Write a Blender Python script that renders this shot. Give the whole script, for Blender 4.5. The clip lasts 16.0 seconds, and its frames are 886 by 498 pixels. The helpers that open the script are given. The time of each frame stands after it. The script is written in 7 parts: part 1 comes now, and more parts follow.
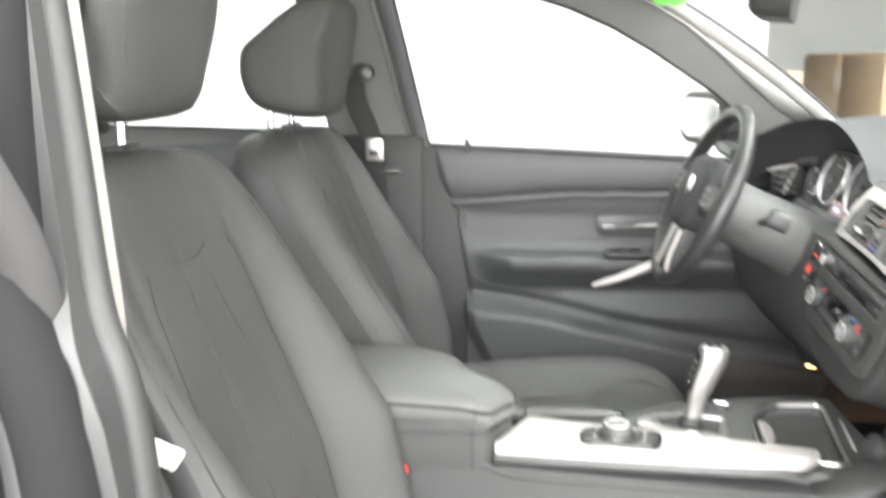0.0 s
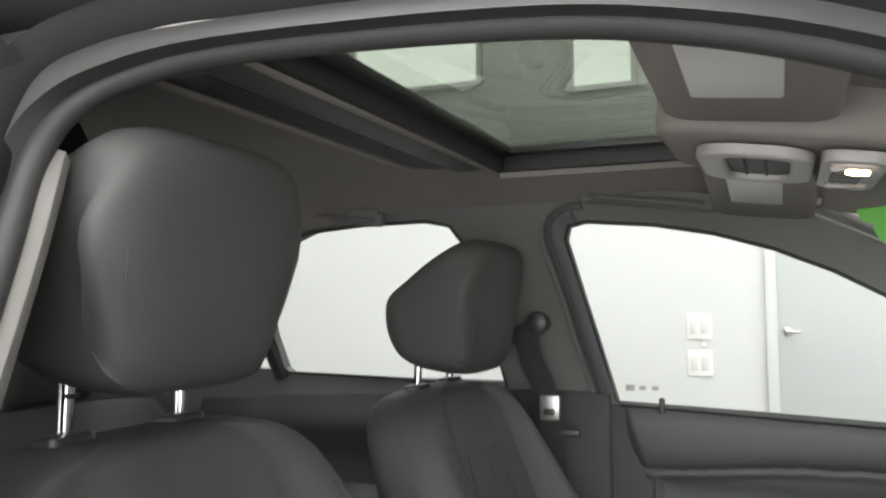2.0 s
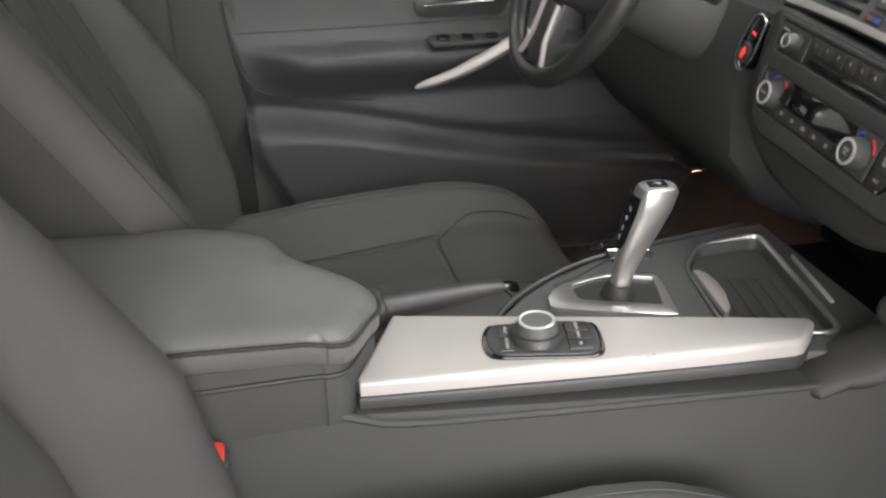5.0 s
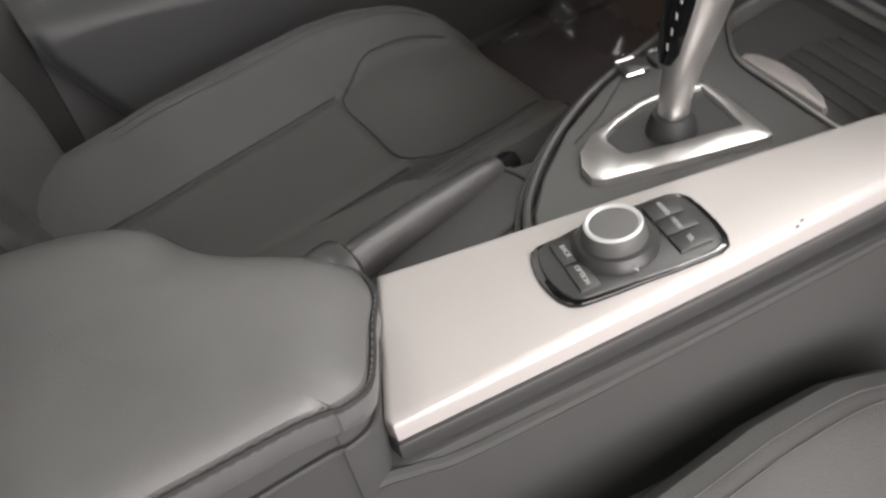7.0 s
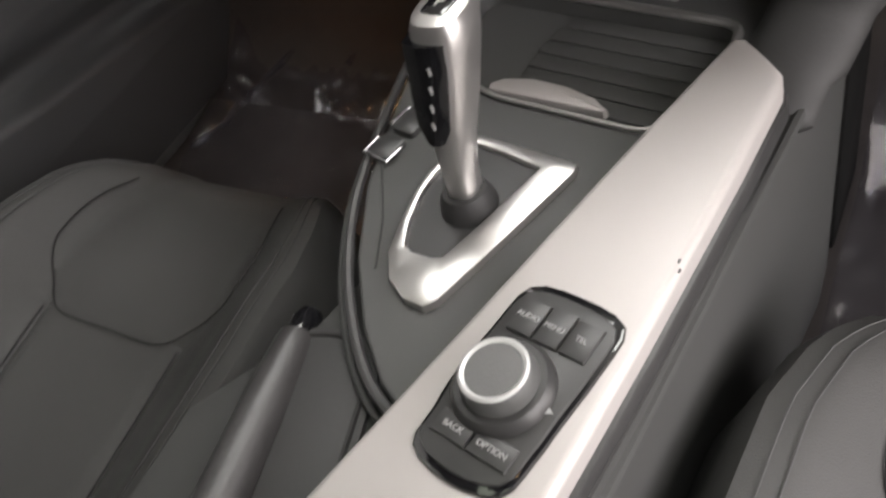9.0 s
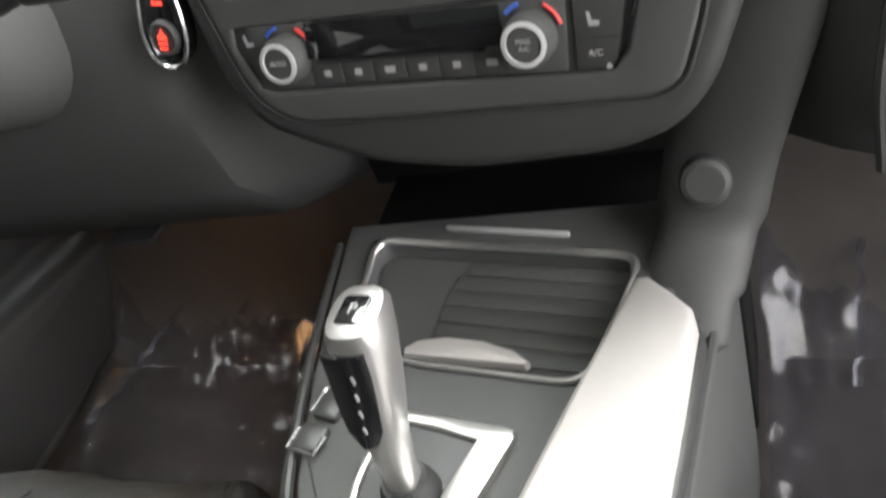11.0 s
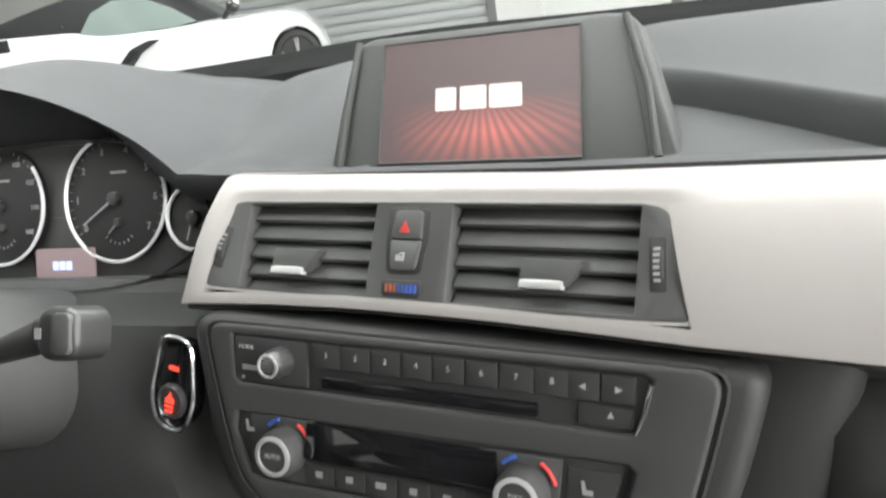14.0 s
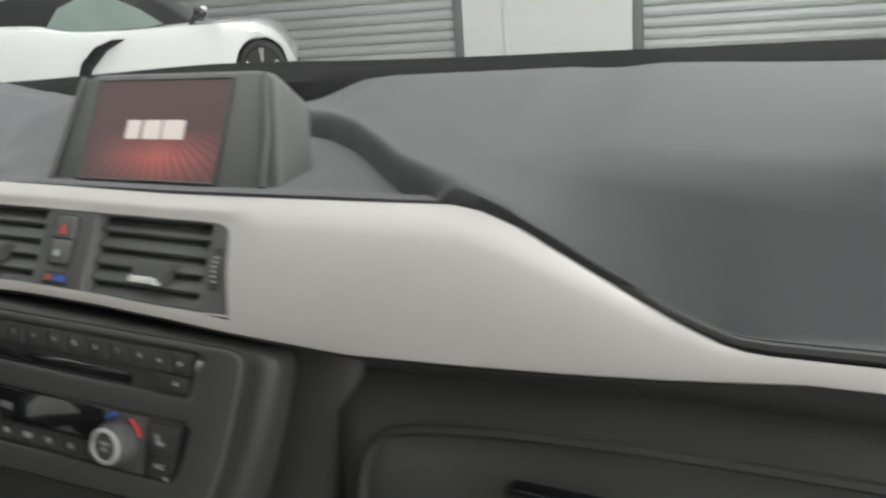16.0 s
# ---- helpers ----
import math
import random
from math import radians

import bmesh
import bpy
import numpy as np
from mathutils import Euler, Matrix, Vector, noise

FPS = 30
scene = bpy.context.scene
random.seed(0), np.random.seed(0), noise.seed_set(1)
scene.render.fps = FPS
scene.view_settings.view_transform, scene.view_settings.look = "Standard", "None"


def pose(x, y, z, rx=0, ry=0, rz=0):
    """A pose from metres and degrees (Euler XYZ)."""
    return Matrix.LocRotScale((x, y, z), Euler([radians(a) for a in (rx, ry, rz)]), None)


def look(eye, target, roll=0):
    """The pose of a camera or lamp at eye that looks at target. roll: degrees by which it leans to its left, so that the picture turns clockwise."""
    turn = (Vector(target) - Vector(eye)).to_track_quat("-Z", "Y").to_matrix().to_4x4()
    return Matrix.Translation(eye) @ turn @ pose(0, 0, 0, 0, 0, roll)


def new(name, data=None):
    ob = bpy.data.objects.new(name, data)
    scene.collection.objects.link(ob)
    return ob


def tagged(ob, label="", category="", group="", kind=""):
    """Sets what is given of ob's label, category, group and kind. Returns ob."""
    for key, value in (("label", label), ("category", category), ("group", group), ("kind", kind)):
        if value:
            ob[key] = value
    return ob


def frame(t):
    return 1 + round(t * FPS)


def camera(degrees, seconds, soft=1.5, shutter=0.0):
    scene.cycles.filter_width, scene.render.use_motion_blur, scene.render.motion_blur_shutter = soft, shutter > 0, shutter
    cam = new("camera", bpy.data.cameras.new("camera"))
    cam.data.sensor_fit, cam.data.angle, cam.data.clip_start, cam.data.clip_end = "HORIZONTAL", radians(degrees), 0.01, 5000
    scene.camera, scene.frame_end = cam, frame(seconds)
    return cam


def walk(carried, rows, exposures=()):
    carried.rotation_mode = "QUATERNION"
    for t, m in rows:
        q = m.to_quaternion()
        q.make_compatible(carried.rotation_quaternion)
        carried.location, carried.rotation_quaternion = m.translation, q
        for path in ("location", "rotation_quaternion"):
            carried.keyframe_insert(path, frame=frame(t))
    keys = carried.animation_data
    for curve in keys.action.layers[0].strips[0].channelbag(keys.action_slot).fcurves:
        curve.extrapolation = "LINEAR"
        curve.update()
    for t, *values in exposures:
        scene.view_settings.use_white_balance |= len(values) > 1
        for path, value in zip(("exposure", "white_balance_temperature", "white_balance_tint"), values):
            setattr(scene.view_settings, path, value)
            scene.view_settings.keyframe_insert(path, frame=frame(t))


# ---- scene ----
cam = camera(56.0, 16.0, soft=2.3, shutter=0.5)

PATH = [
    (0, (1.221, 0.018, 1.149), (-0.725, -0.148, 0.715), -0.3),
    (0.5, (1.122, 0.073, 1.134), (-0.825, -0.353, 0.962), -0.1),
    (1, (1.046, 0.11, 1.162), (-0.864, -0.48, 1.116), -0.1),
    (1.5, (1.001, 0.129, 1.171), (-0.87, -0.573, 1.243), -0.2),
    (2, (0.982, 0.134, 1.169), (-0.869, -0.613, 1.299), -0.4),
    (2.5, (0.974, 0.13, 1.161), (-0.875, -0.618, 1.308), -1.3),
    (3, (0.959, 0.112, 1.152), (-0.957, -0.452, 1.052), -1.5),
    (3.5, (0.93, 0.065, 1.128), (-1.008, -0.203, 0.713), -1.8),
    (4, (0.879, -0.013, 1.106), (-0.993, 0.026, 0.404), -0.9),
    (4.2, (0.853, -0.047, 1.105), (-0.988, 0.083, 0.334), -0.5),
    (6.3, (0.476, -0.07, 0.993), (-1.07, 0.527, -0.127), -4.6),
    (6.5, (0.445, -0.071, 0.99), (-1.053, 0.515, -0.199), -6.5),
    (7, (0.377, -0.063, 0.987), (-0.982, 0.496, -0.369), -12.9),
    (7.5, (0.322, -0.043, 0.98), (-0.89, 0.547, -0.497), -17.6),
    (8, (0.284, -0.035, 0.972), (-0.819, 0.665, -0.542), -18.7),
    (8.5, (0.252, -0.012, 0.969), (-0.786, 0.847, -0.509), -20.5),
    (9, (0.239, 0.012, 0.97), (-0.729, 0.985, -0.484), -23.5),
    (11.3, (0.209, 0.078, 1.015), (-0.551, 1.498, -0.171), -22.2),
    (11.5, (0.212, 0.086, 1.02), (-0.553, 1.541, -0.119), -21.2),
    (12, (0.212, 0.084, 1.029), (-0.556, 1.654, 0.056), -16.9),
    (12.5, (0.211, 0.085, 1.037), (-0.561, 1.723, 0.187), -14.0),
    (13, (0.211, 0.088, 1.045), (-0.562, 1.764, 0.273), -12.4),
    (13.5, (0.21, 0.089, 1.052), (-0.541, 1.811, 0.367), -10.6),
    (14, (0.217, 0.097, 1.063), (-0.52, 1.856, 0.459), -9.0),
    (14.5, (0.225, 0.095, 1.072), (-0.497, 1.878, 0.524), -7.7),
    (15, (0.263, 0.085, 1.076), (-0.458, 1.872, 0.539), -7.2),
    (15.5, (0.359, 0.072, 1.077), (-0.355, 1.859, 0.534), -6.8),
    (16, (0.504, 0.059, 1.071), (-0.173, 1.854, 0.503), -4.4),
]
EXPOSURES = [
    (0.0, 1.94, 6500, 10),
    (0.4, 1.79, 6500, 10),
    (1.0, 1.39, 6500, 10),
    (1.5, 0.73, 6500, 10),
    (2.2, 0.43, 6500, 10),
    (3.0, 0.18, 6500, 10),
    (3.6, 0.13, 6500, 10),
    (4.2, 0.33, 6500, 10),
    (6.3, 0.95, 6780, 17),
    (7.0, 0.74, 6780, 17),
    (8.0, 0.48, 6780, 17),
    (9.2, 0.62, 6780, 17),
    (11.3, 1.84, 6500, 10),
    (12.0, 2.69, 6500, 10),
    (13.0, 2.59, 6500, 10),
    (13.6, 1.84, 6500, 10),
    (14.0, 1.39, 6500, 10),
    (14.6, 1.09, 6500, 10),
    (15.3, 0.84, 6500, 10),
    (16.0, 0.69, 6500, 10),
]
walk(cam, [(t, look(eye, target, roll)) for t, eye, target, roll in PATH], EXPOSURES)

# ---- light ----
world = bpy.data.worlds.new("world")
scene.world = world
world.use_nodes = True
_nt = world.node_tree
_sky = _nt.nodes.new("ShaderNodeTexSky")
_sky.sky_type = "NISHITA"
_sky.sun_disc = False
_sky.sun_elevation, _sky.sun_rotation = radians(50), radians(120)
_nt.links.new(_sky.outputs[0], _nt.nodes["Background"].inputs[0])
_nt.nodes["Background"].inputs[1].default_value = 0.10


def area_lamp(name, eye, target, sx, sy, watts, colour=(1, 1, 1)):
    data = bpy.data.lights.new(name, "AREA")
    data.shape, data.size, data.size_y, data.energy, data.color = "RECTANGLE", sx, sy, watts, colour
    ob = new(name, data)
    ob.matrix_world = look(eye, target)
    return ob


# daylight through the hall's open gateway beside the car, and through its roof lights
area_lamp("gateway_daylight", (2.9, 0.5, 2.0), (0, 0.5, 1.3), 5.2, 3.6, 290, (1.0, 0.985, 0.96))
for _n, (_x, _y) in enumerate(((-1.5, -1.3), (0.3, -1.3), (-1.2, 2.9), (1.0, 2.9), (-5.5, 5.5), (1.5, 7.2))):
    area_lamp("roof_light_daylight", (_x, _y, 4.86), (_x, _y, 0), 1.1, 2.4, 36 if _y < 0 else 55 if _y < 4 else 72, (0.97, 1.0, 0.98))


# ---- materials ----
def material(name, colour, rough=0.5, metal=0.0, grain=0.0, scale=400.0, bump=0.0, vary=0.0, vary_scale=6.0, coat=0.0, kind="NOISE", spec=0.5):
    """A principled surface with a fine relief (grain), and a slow change of tone and gloss (vary)."""
    m = bpy.data.materials.new(name)
    m.use_nodes = True
    nt = m.node_tree
    b = nt.nodes["Principled BSDF"]
    b.inputs["Base Color"].default_value = (*colour, 1)
    b.inputs["Roughness"].default_value = rough
    b.inputs["Metallic"].default_value = metal
    b.inputs["Coat Weight"].default_value = coat
    b.inputs["Specular IOR Level"].default_value = spec
    tc = nt.nodes.new("ShaderNodeTexCoord")
    if vary:
        n = nt.nodes.new("ShaderNodeTexNoise")
        n.inputs["Scale"].default_value, n.inputs["Detail"].default_value = vary_scale, 6
        nt.links.new(tc.outputs["Object"], n.inputs["Vector"])
        mix = nt.nodes.new("ShaderNodeMix")
        mix.data_type = "RGBA"
        mix.inputs[6].default_value = (*[c * (1 - vary) for c in colour], 1)
        mix.inputs[7].default_value = (*[min(1, c * (1 + vary)) for c in colour], 1)
        nt.links.new(n.outputs["Fac"], mix.inputs[0])
        nt.links.new(mix.outputs[2], b.inputs["Base Color"])
        mr = nt.nodes.new("ShaderNodeMapRange")
        mr.inputs[3].default_value, mr.inputs[4].default_value = max(0.02, rough * (1 - 0.5 * vary)), min(1, rough * (1 + 0.5 * vary))
        nt.links.new(n.outputs["Fac"], mr.inputs[0])
        nt.links.new(mr.outputs[0], b.inputs["Roughness"])
    if bump:
        if kind == "VORONOI":
            g = nt.nodes.new("ShaderNodeTexVoronoi")
            out = g.outputs["Distance"]
        else:
            g = nt.nodes.new("ShaderNodeTexNoise")
            g.inputs["Detail"].default_value = 3
            out = g.outputs["Fac"]
        g.inputs["Scale"].default_value = scale
        nt.links.new(tc.outputs["Object"], g.inputs["Vector"])
        bp = nt.nodes.new("ShaderNodeBump")
        bp.inputs["Strength"].default_value, bp.inputs["Distance"].default_value = bump, 0.002
        nt.links.new(out, bp.inputs["Height"])
        nt.links.new(bp.outputs[0], b.inputs["Normal"])
    return m


def glass_material(name, tint, ior=1.45):
    m = bpy.data.materials.new(name)
    m.use_nodes = True
    nt = m.node_tree
    nt.nodes.remove(nt.nodes["Principled BSDF"])
    out = nt.nodes["Material Output"]
    tr, gl, mx, fr, pw, ma = (nt.nodes.new(k) for k in ("ShaderNodeBsdfTransparent", "ShaderNodeBsdfGlossy", "ShaderNodeMixShader", "ShaderNodeLayerWeight", "ShaderNodeMath", "ShaderNodeMath"))
    tr.inputs[0].default_value = (*tint, 1)
    gl.inputs["Roughness"].default_value = 0.01
    fr.inputs[0].default_value = 0.5
    pw.operation, pw.inputs[1].default_value = "POWER", 5.0
    ma.operation, ma.inputs[1].default_value, ma.inputs[2].default_value = "MULTIPLY_ADD", 0.6, (ior - 1) ** 2 / (ior + 1) ** 2
    nt.links.new(fr.outputs["Facing"], pw.inputs[0])
    nt.links.new(pw.outputs[0], ma.inputs[0])
    nt.links.new(ma.outputs[0], mx.inputs[0])
    nt.links.new(tr.outputs[0], mx.inputs[1])
    nt.links.new(gl.outputs[0], mx.inputs[2])
    nt.links.new(mx.outputs[0], out.inputs[0])
    return m


def glow_material(name, colour, strength):
    m = bpy.data.materials.new(name)
    m.use_nodes = True
    b = m.node_tree.nodes["Principled BSDF"]
    b.inputs["Base Color"].default_value = (*[c * 0.2 for c in colour], 1)
    b.inputs["Emission Color"].default_value = (*colour, 1)
    b.inputs["Emission Strength"].default_value = strength
    return m


LEATHER = material("black_leather", (0.050, 0.050, 0.049), 0.56, bump=0.20, scale=900, vary=0.22, vary_scale=9, kind="VORONOI", spec=0.34)
LEATHER_WORN = material("worn_black_leather", (0.098, 0.098, 0.097), 0.42, bump=0.10, scale=1000, vary=0.25, vary_scale=14, kind="VORONOI")
SHINY_LEATHER = material("shiny_black_leather", (0.026, 0.026, 0.026), 0.38, bump=0.10, scale=180, vary=0.25, vary_scale=25)
WORN_GRIP = material("worn_shiny_grip_leather", (0.032, 0.031, 0.031), 0.38, bump=0.08, scale=260, vary=0.3, vary_scale=18)
DOOR_SKIN = material("black_door_skin", (0.043, 0.044, 0.045), 0.48, bump=0.15, scale=1000, vary=0.12, vary_scale=5, kind="VORONOI")
STITCH = material("dark_stitching", (0.018, 0.018, 0.018), 0.8)
# black of the windscreen band and cowl, and of the shade pieces under the stack
MATTE_BLACK = material("matt_black_band_and_shade", (0.007, 0.007, 0.007), 0.9, spec=0.08)
SILVER_PLASTIC = material("silver_grey_plastic", (0.36, 0.35, 0.34), 0.45, bump=0.05, scale=900, vary=0.05, vary_scale=12)
THREAD = material("grey_thread", (0.06, 0.06, 0.06), 0.7)
SOFT = material("soft_black_dashboard_skin", (0.040, 0.041, 0.043), 0.66, bump=0.14, scale=1100, vary=0.14, vary_scale=5, kind="VORONOI", spec=0.28)
PLASTIC = material("grained_black_plastic", (0.042, 0.043, 0.042), 0.66, bump=0.15, scale=1000, vary=0.15, vary_scale=7, spec=0.35)
PLASTIC_GREY = material("dark_grey_plastic", (0.066, 0.067, 0.066), 0.55, bump=0.15, scale=900, vary=0.1, vary_scale=8)
SATIN_BLACK = material("satin_black_plastic", (0.033, 0.033, 0.033), 0.38, vary=0.12, vary_scale=20)
GLOSS_BLACK = material("gloss_black_plastic", (0.006, 0.006, 0.007), 0.07, vary=0.3, vary_scale=60, coat=0.3)
TRIM = material("satin_silver_trim", (0.41, 0.388, 0.376), 0.50, metal=0.30, bump=0.05, scale=1500, vary=0.05, vary_scale=12)
CHROME = material("satin_chrome", (0.74, 0.74, 0.75), 0.16, metal=1.0, vary=0.1, vary_scale=40)
RING = material("bright_satin_ring", (0.54, 0.54, 0.54), 0.38, metal=0.45, vary=0.05, vary_scale=60)
ALUMINIUM = material("brushed_aluminium", (0.56, 0.55, 0.54), 0.30, metal=0.9, bump=0.04, scale=1800, vary=0.1, vary_scale=30)
HEADLINER = material("grey_headliner_cloth", (0.245, 0.224, 0.212), 0.95, bump=0.25, scale=1600, vary=0.06, vary_scale=8)
PILLAR_CLOTH = material("grey_pillar_cover", (0.135, 0.134, 0.130), 0.85, bump=0.2, scale=1200, vary=0.06, vary_scale=6)
RUBBER = material("black_rubber", (0.022, 0.022, 0.022), 0.6, bump=0.1, scale=300, vary=0.2, vary_scale=10)
CARPET = material("dark_brown_carpet", (0.052, 0.045, 0.042), 0.98, bump=0.9, scale=900, vary=0.35, vary_scale=30)
BODY_PAINT = material("dark_grey_car_paint", (0.035, 0.036, 0.04), 0.25, metal=0.3, coat=0.8, vary=0.05)
WHITE_MARK = material("white_print", (0.31, 0.31, 0.31), 0.6)
GREY_MARK = material("grey_print", (0.26, 0.26, 0.26), 0.6)
RED_MARK = material("red_print", (0.46, 0.03, 0.03), 0.5)
RED_PLASTIC = material("red_plastic", (0.6, 0.05, 0.035), 0.4)
WARM_MARK = material("faded_orange_print", (0.26, 0.07, 0.035), 0.5)
DIM_BLUE = material("dim_blue_print", (0.03, 0.06, 0.20), 0.5)
BLUE_MARK = material("blue_print", (0.035, 0.09, 0.38), 0.5)
GLASS = glass_material("clear_window_glass", (0.93, 0.95, 0.94))
SUNROOF_GLASS = glass_material("tinted_sunroof_glass", (0.43, 0.455, 0.415), 1.35)
CLEAR_FILM = glass_material("clear_plastic_film", (0.80, 0.80, 0.84), 1.45)
_fn = CLEAR_FILM.node_tree
_fd, _fm = _fn.nodes.new("ShaderNodeBsdfDiffuse"), _fn.nodes.new("ShaderNodeMixShader")
_fd.inputs[0].default_value = (0.55, 0.56, 0.62, 1)
_fm.inputs[0].default_value = 0.02
_fn.nodes["Glossy BSDF"].inputs["Roughness"].default_value = 0.18
_fn.nodes["Math.001"].inputs[1].default_value = 0.3
_fn.links.new(_fn.nodes["Mix Shader"].outputs[0], _fm.inputs[1])
_fn.links.new(_fd.outputs[0], _fm.inputs[2])
_fn.links.new(_fm.outputs[0], _fn.nodes["Material Output"].inputs[0])


# ---- building helpers ----
def part(name, bm, mat, parent=None, label="", smooth=True, angle=40):
    me = bpy.data.meshes.new(name)
    bm.normal_update()
    bm.to_mesh(me)
    bm.free()
    me.materials.append(mat)
    if smooth:
        me.shade_smooth()
        me.set_sharp_from_angle(angle=radians(angle))
    ob = new(name, me)
    if parent is not None:
        ob.parent = parent
    if label:
        tagged(ob, label)
    return ob


def thing(name, at=(0, 0, 0), label="", category="", group="", kind=""):
    ob = new(name)
    ob.empty_display_size = 0.05
    ob.location = at
    bpy.context.view_layer.update()
    return tagged(ob, label, category, group, kind)


def box(cx, cy, cz, sx, sy, sz, bevel=0.0, segs=2, m=None, bm=None):
    """A box with rounded edges, by its middle and its sizes."""
    bm2 = bmesh.new()
    bmesh.ops.create_cube(bm2, size=1)
    bmesh.ops.scale(bm2, vec=(sx, sy, sz), verts=bm2.verts)
    if bevel:
        bmesh.ops.bevel(bm2, geom=bm2.edges[:], offset=min(bevel, 0.49 * min(sx, sy, sz)), segments=segs, affect="EDGES", profile=0.5)
    bmesh.ops.translate(bm2, vec=(cx, cy, cz), verts=bm2.verts)
    if m is not None:
        bmesh.ops.transform(bm2, matrix=m, verts=bm2.verts)
    return merge(bm, bm2)


def merge(bm, bm2):
    if bm is None:
        return bm2
    vs = [bm.verts.new(v.co) for v in bm2.verts]
    bm2.verts.index_update()
    for f in bm2.faces:
        bm.faces.new([vs[v.index] for v in f.verts])
    bm2.free()
    return bm


def grid(rows, close_u=False, close_v=False, caps=False, bm=None):
    """A sheet through rows of points."""
    bm = bm or bmesh.new()
    vs = [[bm.verts.new(p) for p in r] for r in rows]
    nu, nv = len(vs), len(vs[0])
    for i in range(nu if close_u else nu - 1):
        for j in range(nv if close_v else nv - 1):
            a, b, c, d = vs[i][j], vs[i][(j + 1) % nv], vs[(i + 1) % nu][(j + 1) % nv], vs[(i + 1) % nu][j]
            bm.faces.new((a, b, c, d))
    if caps:
        bm.faces.new(list(reversed(vs[0])))
        bm.faces.new(vs[-1])
    bmesh.ops.recalc_face_normals(bm, faces=bm.faces[:])
    return bm


def prism(outline, thick, m=None, bevel=0.0, segs=2, bm=None, both=False):
    """A plate: an outline in the local x-y plane, from z = -thick to 0, with its upper rim rounded."""
    bm2 = bmesh.new()
    top = [bm2.verts.new((x, y, 0)) for x, y in outline]
    low = [bm2.verts.new((x, y, -thick)) for x, y in outline]
    f1 = bm2.faces.new(top)
    f2 = bm2.faces.new(list(reversed(low)))
    n = len(top)
    for i in range(n):
        bm2.faces.new((top[i], low[i], low[(i + 1) % n], top[(i + 1) % n]))
    bmesh.ops.recalc_face_normals(bm2, faces=bm2.faces[:])
    if bevel:
        es = list(f1.edges) + (list(f2.edges) if both else [])
        bmesh.ops.bevel(bm2, geom=es, offset=bevel, segments=segs, affect="EDGES", profile=0.5)
    if m is not None:
        bmesh.ops.transform(bm2, matrix=m, verts=bm2.verts)
    return merge(bm, bm2)


def rounded(w, h, r, n=5, cx=0.0, cy=0.0):
    """The outline of a rectangle with round corners."""
    r = min(r, w / 2 - 1e-5, h / 2 - 1e-5)
    pts = []
    for k, (sx, sy) in enumerate(((1, 1), (-1, 1), (-1, -1), (1, -1))):
        for i in range(n + 1):
            a = math.pi / 2 * (k + i / n)
            pts.append((cx + sx * (w / 2 - r) + r * math.cos(a), cy + sy * (h / 2 - r) + r * math.sin(a)))
    return pts


def smooth_path(pts, n=8, closed=False):
    """A curve through points (Catmull-Rom)."""
    P = [Vector(p) for p in pts]
    out = []
    m = len(P)
    for i in range(m if closed else m - 1):
        p0 = P[(i - 1) % m] if closed or i else P[0]
        p1, p2 = P[i], P[(i + 1) % m]
        p3 = P[(i + 2) % m] if closed or i + 2 < m else P[-1]
        for k in range(n):
            t = k / n
            out.append(0.5 * (2 * p1 + (p2 - p0) * t + (2 * p0 - 5 * p1 + 4 * p2 - p3) * t * t + (3 * p1 - p0 - 3 * p2 + p3) * t ** 3))
    if not closed:
        out.append(P[-1].copy())
    return out


def tube(pts, r, sides=8, closed=False, bm=None, flat=1.0, up=None):
    """A rod along points; r a number or one for each point."""
    P = [Vector(p) for p in pts]
    n = len(P)
    rows = []
    ref = Vector(up) if up else None
    for i, p in enumerate(P):
        a = P[(i + 1) % n] if closed or i + 1 < n else p
        b = P[i - 1] if closed or i else p
        d = (a - b).normalized()
        if ref is None:
            ref = Vector((0, 0, 1)) if abs(d.z) < 0.9 else Vector((1, 0, 0))
        s = d.cross(ref).normalized()
        u = s.cross(d).normalized()
        if up is None:
            ref = u
        rr = r[i] if isinstance(r, (list, tuple)) else r
        rows.append([p + rr * (math.cos(2 * math.pi * k / sides) * s + flat * math.sin(2 * math.pi * k / sides) * u) for k in range(sides)])
    return grid(rows, close_u=closed, close_v=True, caps=not closed, bm=bm)


def lathe(profile, m=None, n=32, bm=None):
    """A turned body: (radius, height) pairs about the local z axis."""
    bm2 = bmesh.new()
    rows = []
    for r, h in profile:
        rows.append([bm2.verts.new((r * math.cos(2 * math.pi * k / n), r * math.sin(2 * math.pi * k / n), h)) for k in range(n)])
    for a, b in zip(rows, rows[1:]):
        for k in range(n):
            bm2.faces.new((a[k], a[(k + 1) % n], b[(k + 1) % n], b[k]))
    bm2.faces.new(list(reversed(rows[0])))
    bm2.faces.new(rows[-1])
    bmesh.ops.recalc_face_normals(bm2, faces=bm2.faces[:])
    if m is not None:
        bmesh.ops.transform(bm2, matrix=m, verts=bm2.verts)
    return merge(bm, bm2)


def text_part(words, size, m, mat, parent, name="lettering", deep=0.0003):
    cu = bpy.data.curves.new(name, "FONT")
    cu.body, cu.size, cu.align_x, cu.align_y, cu.extrude = words, size, "CENTER", "CENTER", deep
    tmp = bpy.data.objects.new(name, cu)
    scene.collection.objects.link(tmp)
    bpy.context.view_layer.update()
    me = bpy.data.meshes.new_from_object(tmp.evaluated_get(bpy.context.evaluated_depsgraph_get()))
    bpy.data.objects.remove(tmp)
    me.transform(m)
    me.materials.clear()
    me.materials.append(mat)
    ob = new(name, me)
    ob.parent = parent
    return ob


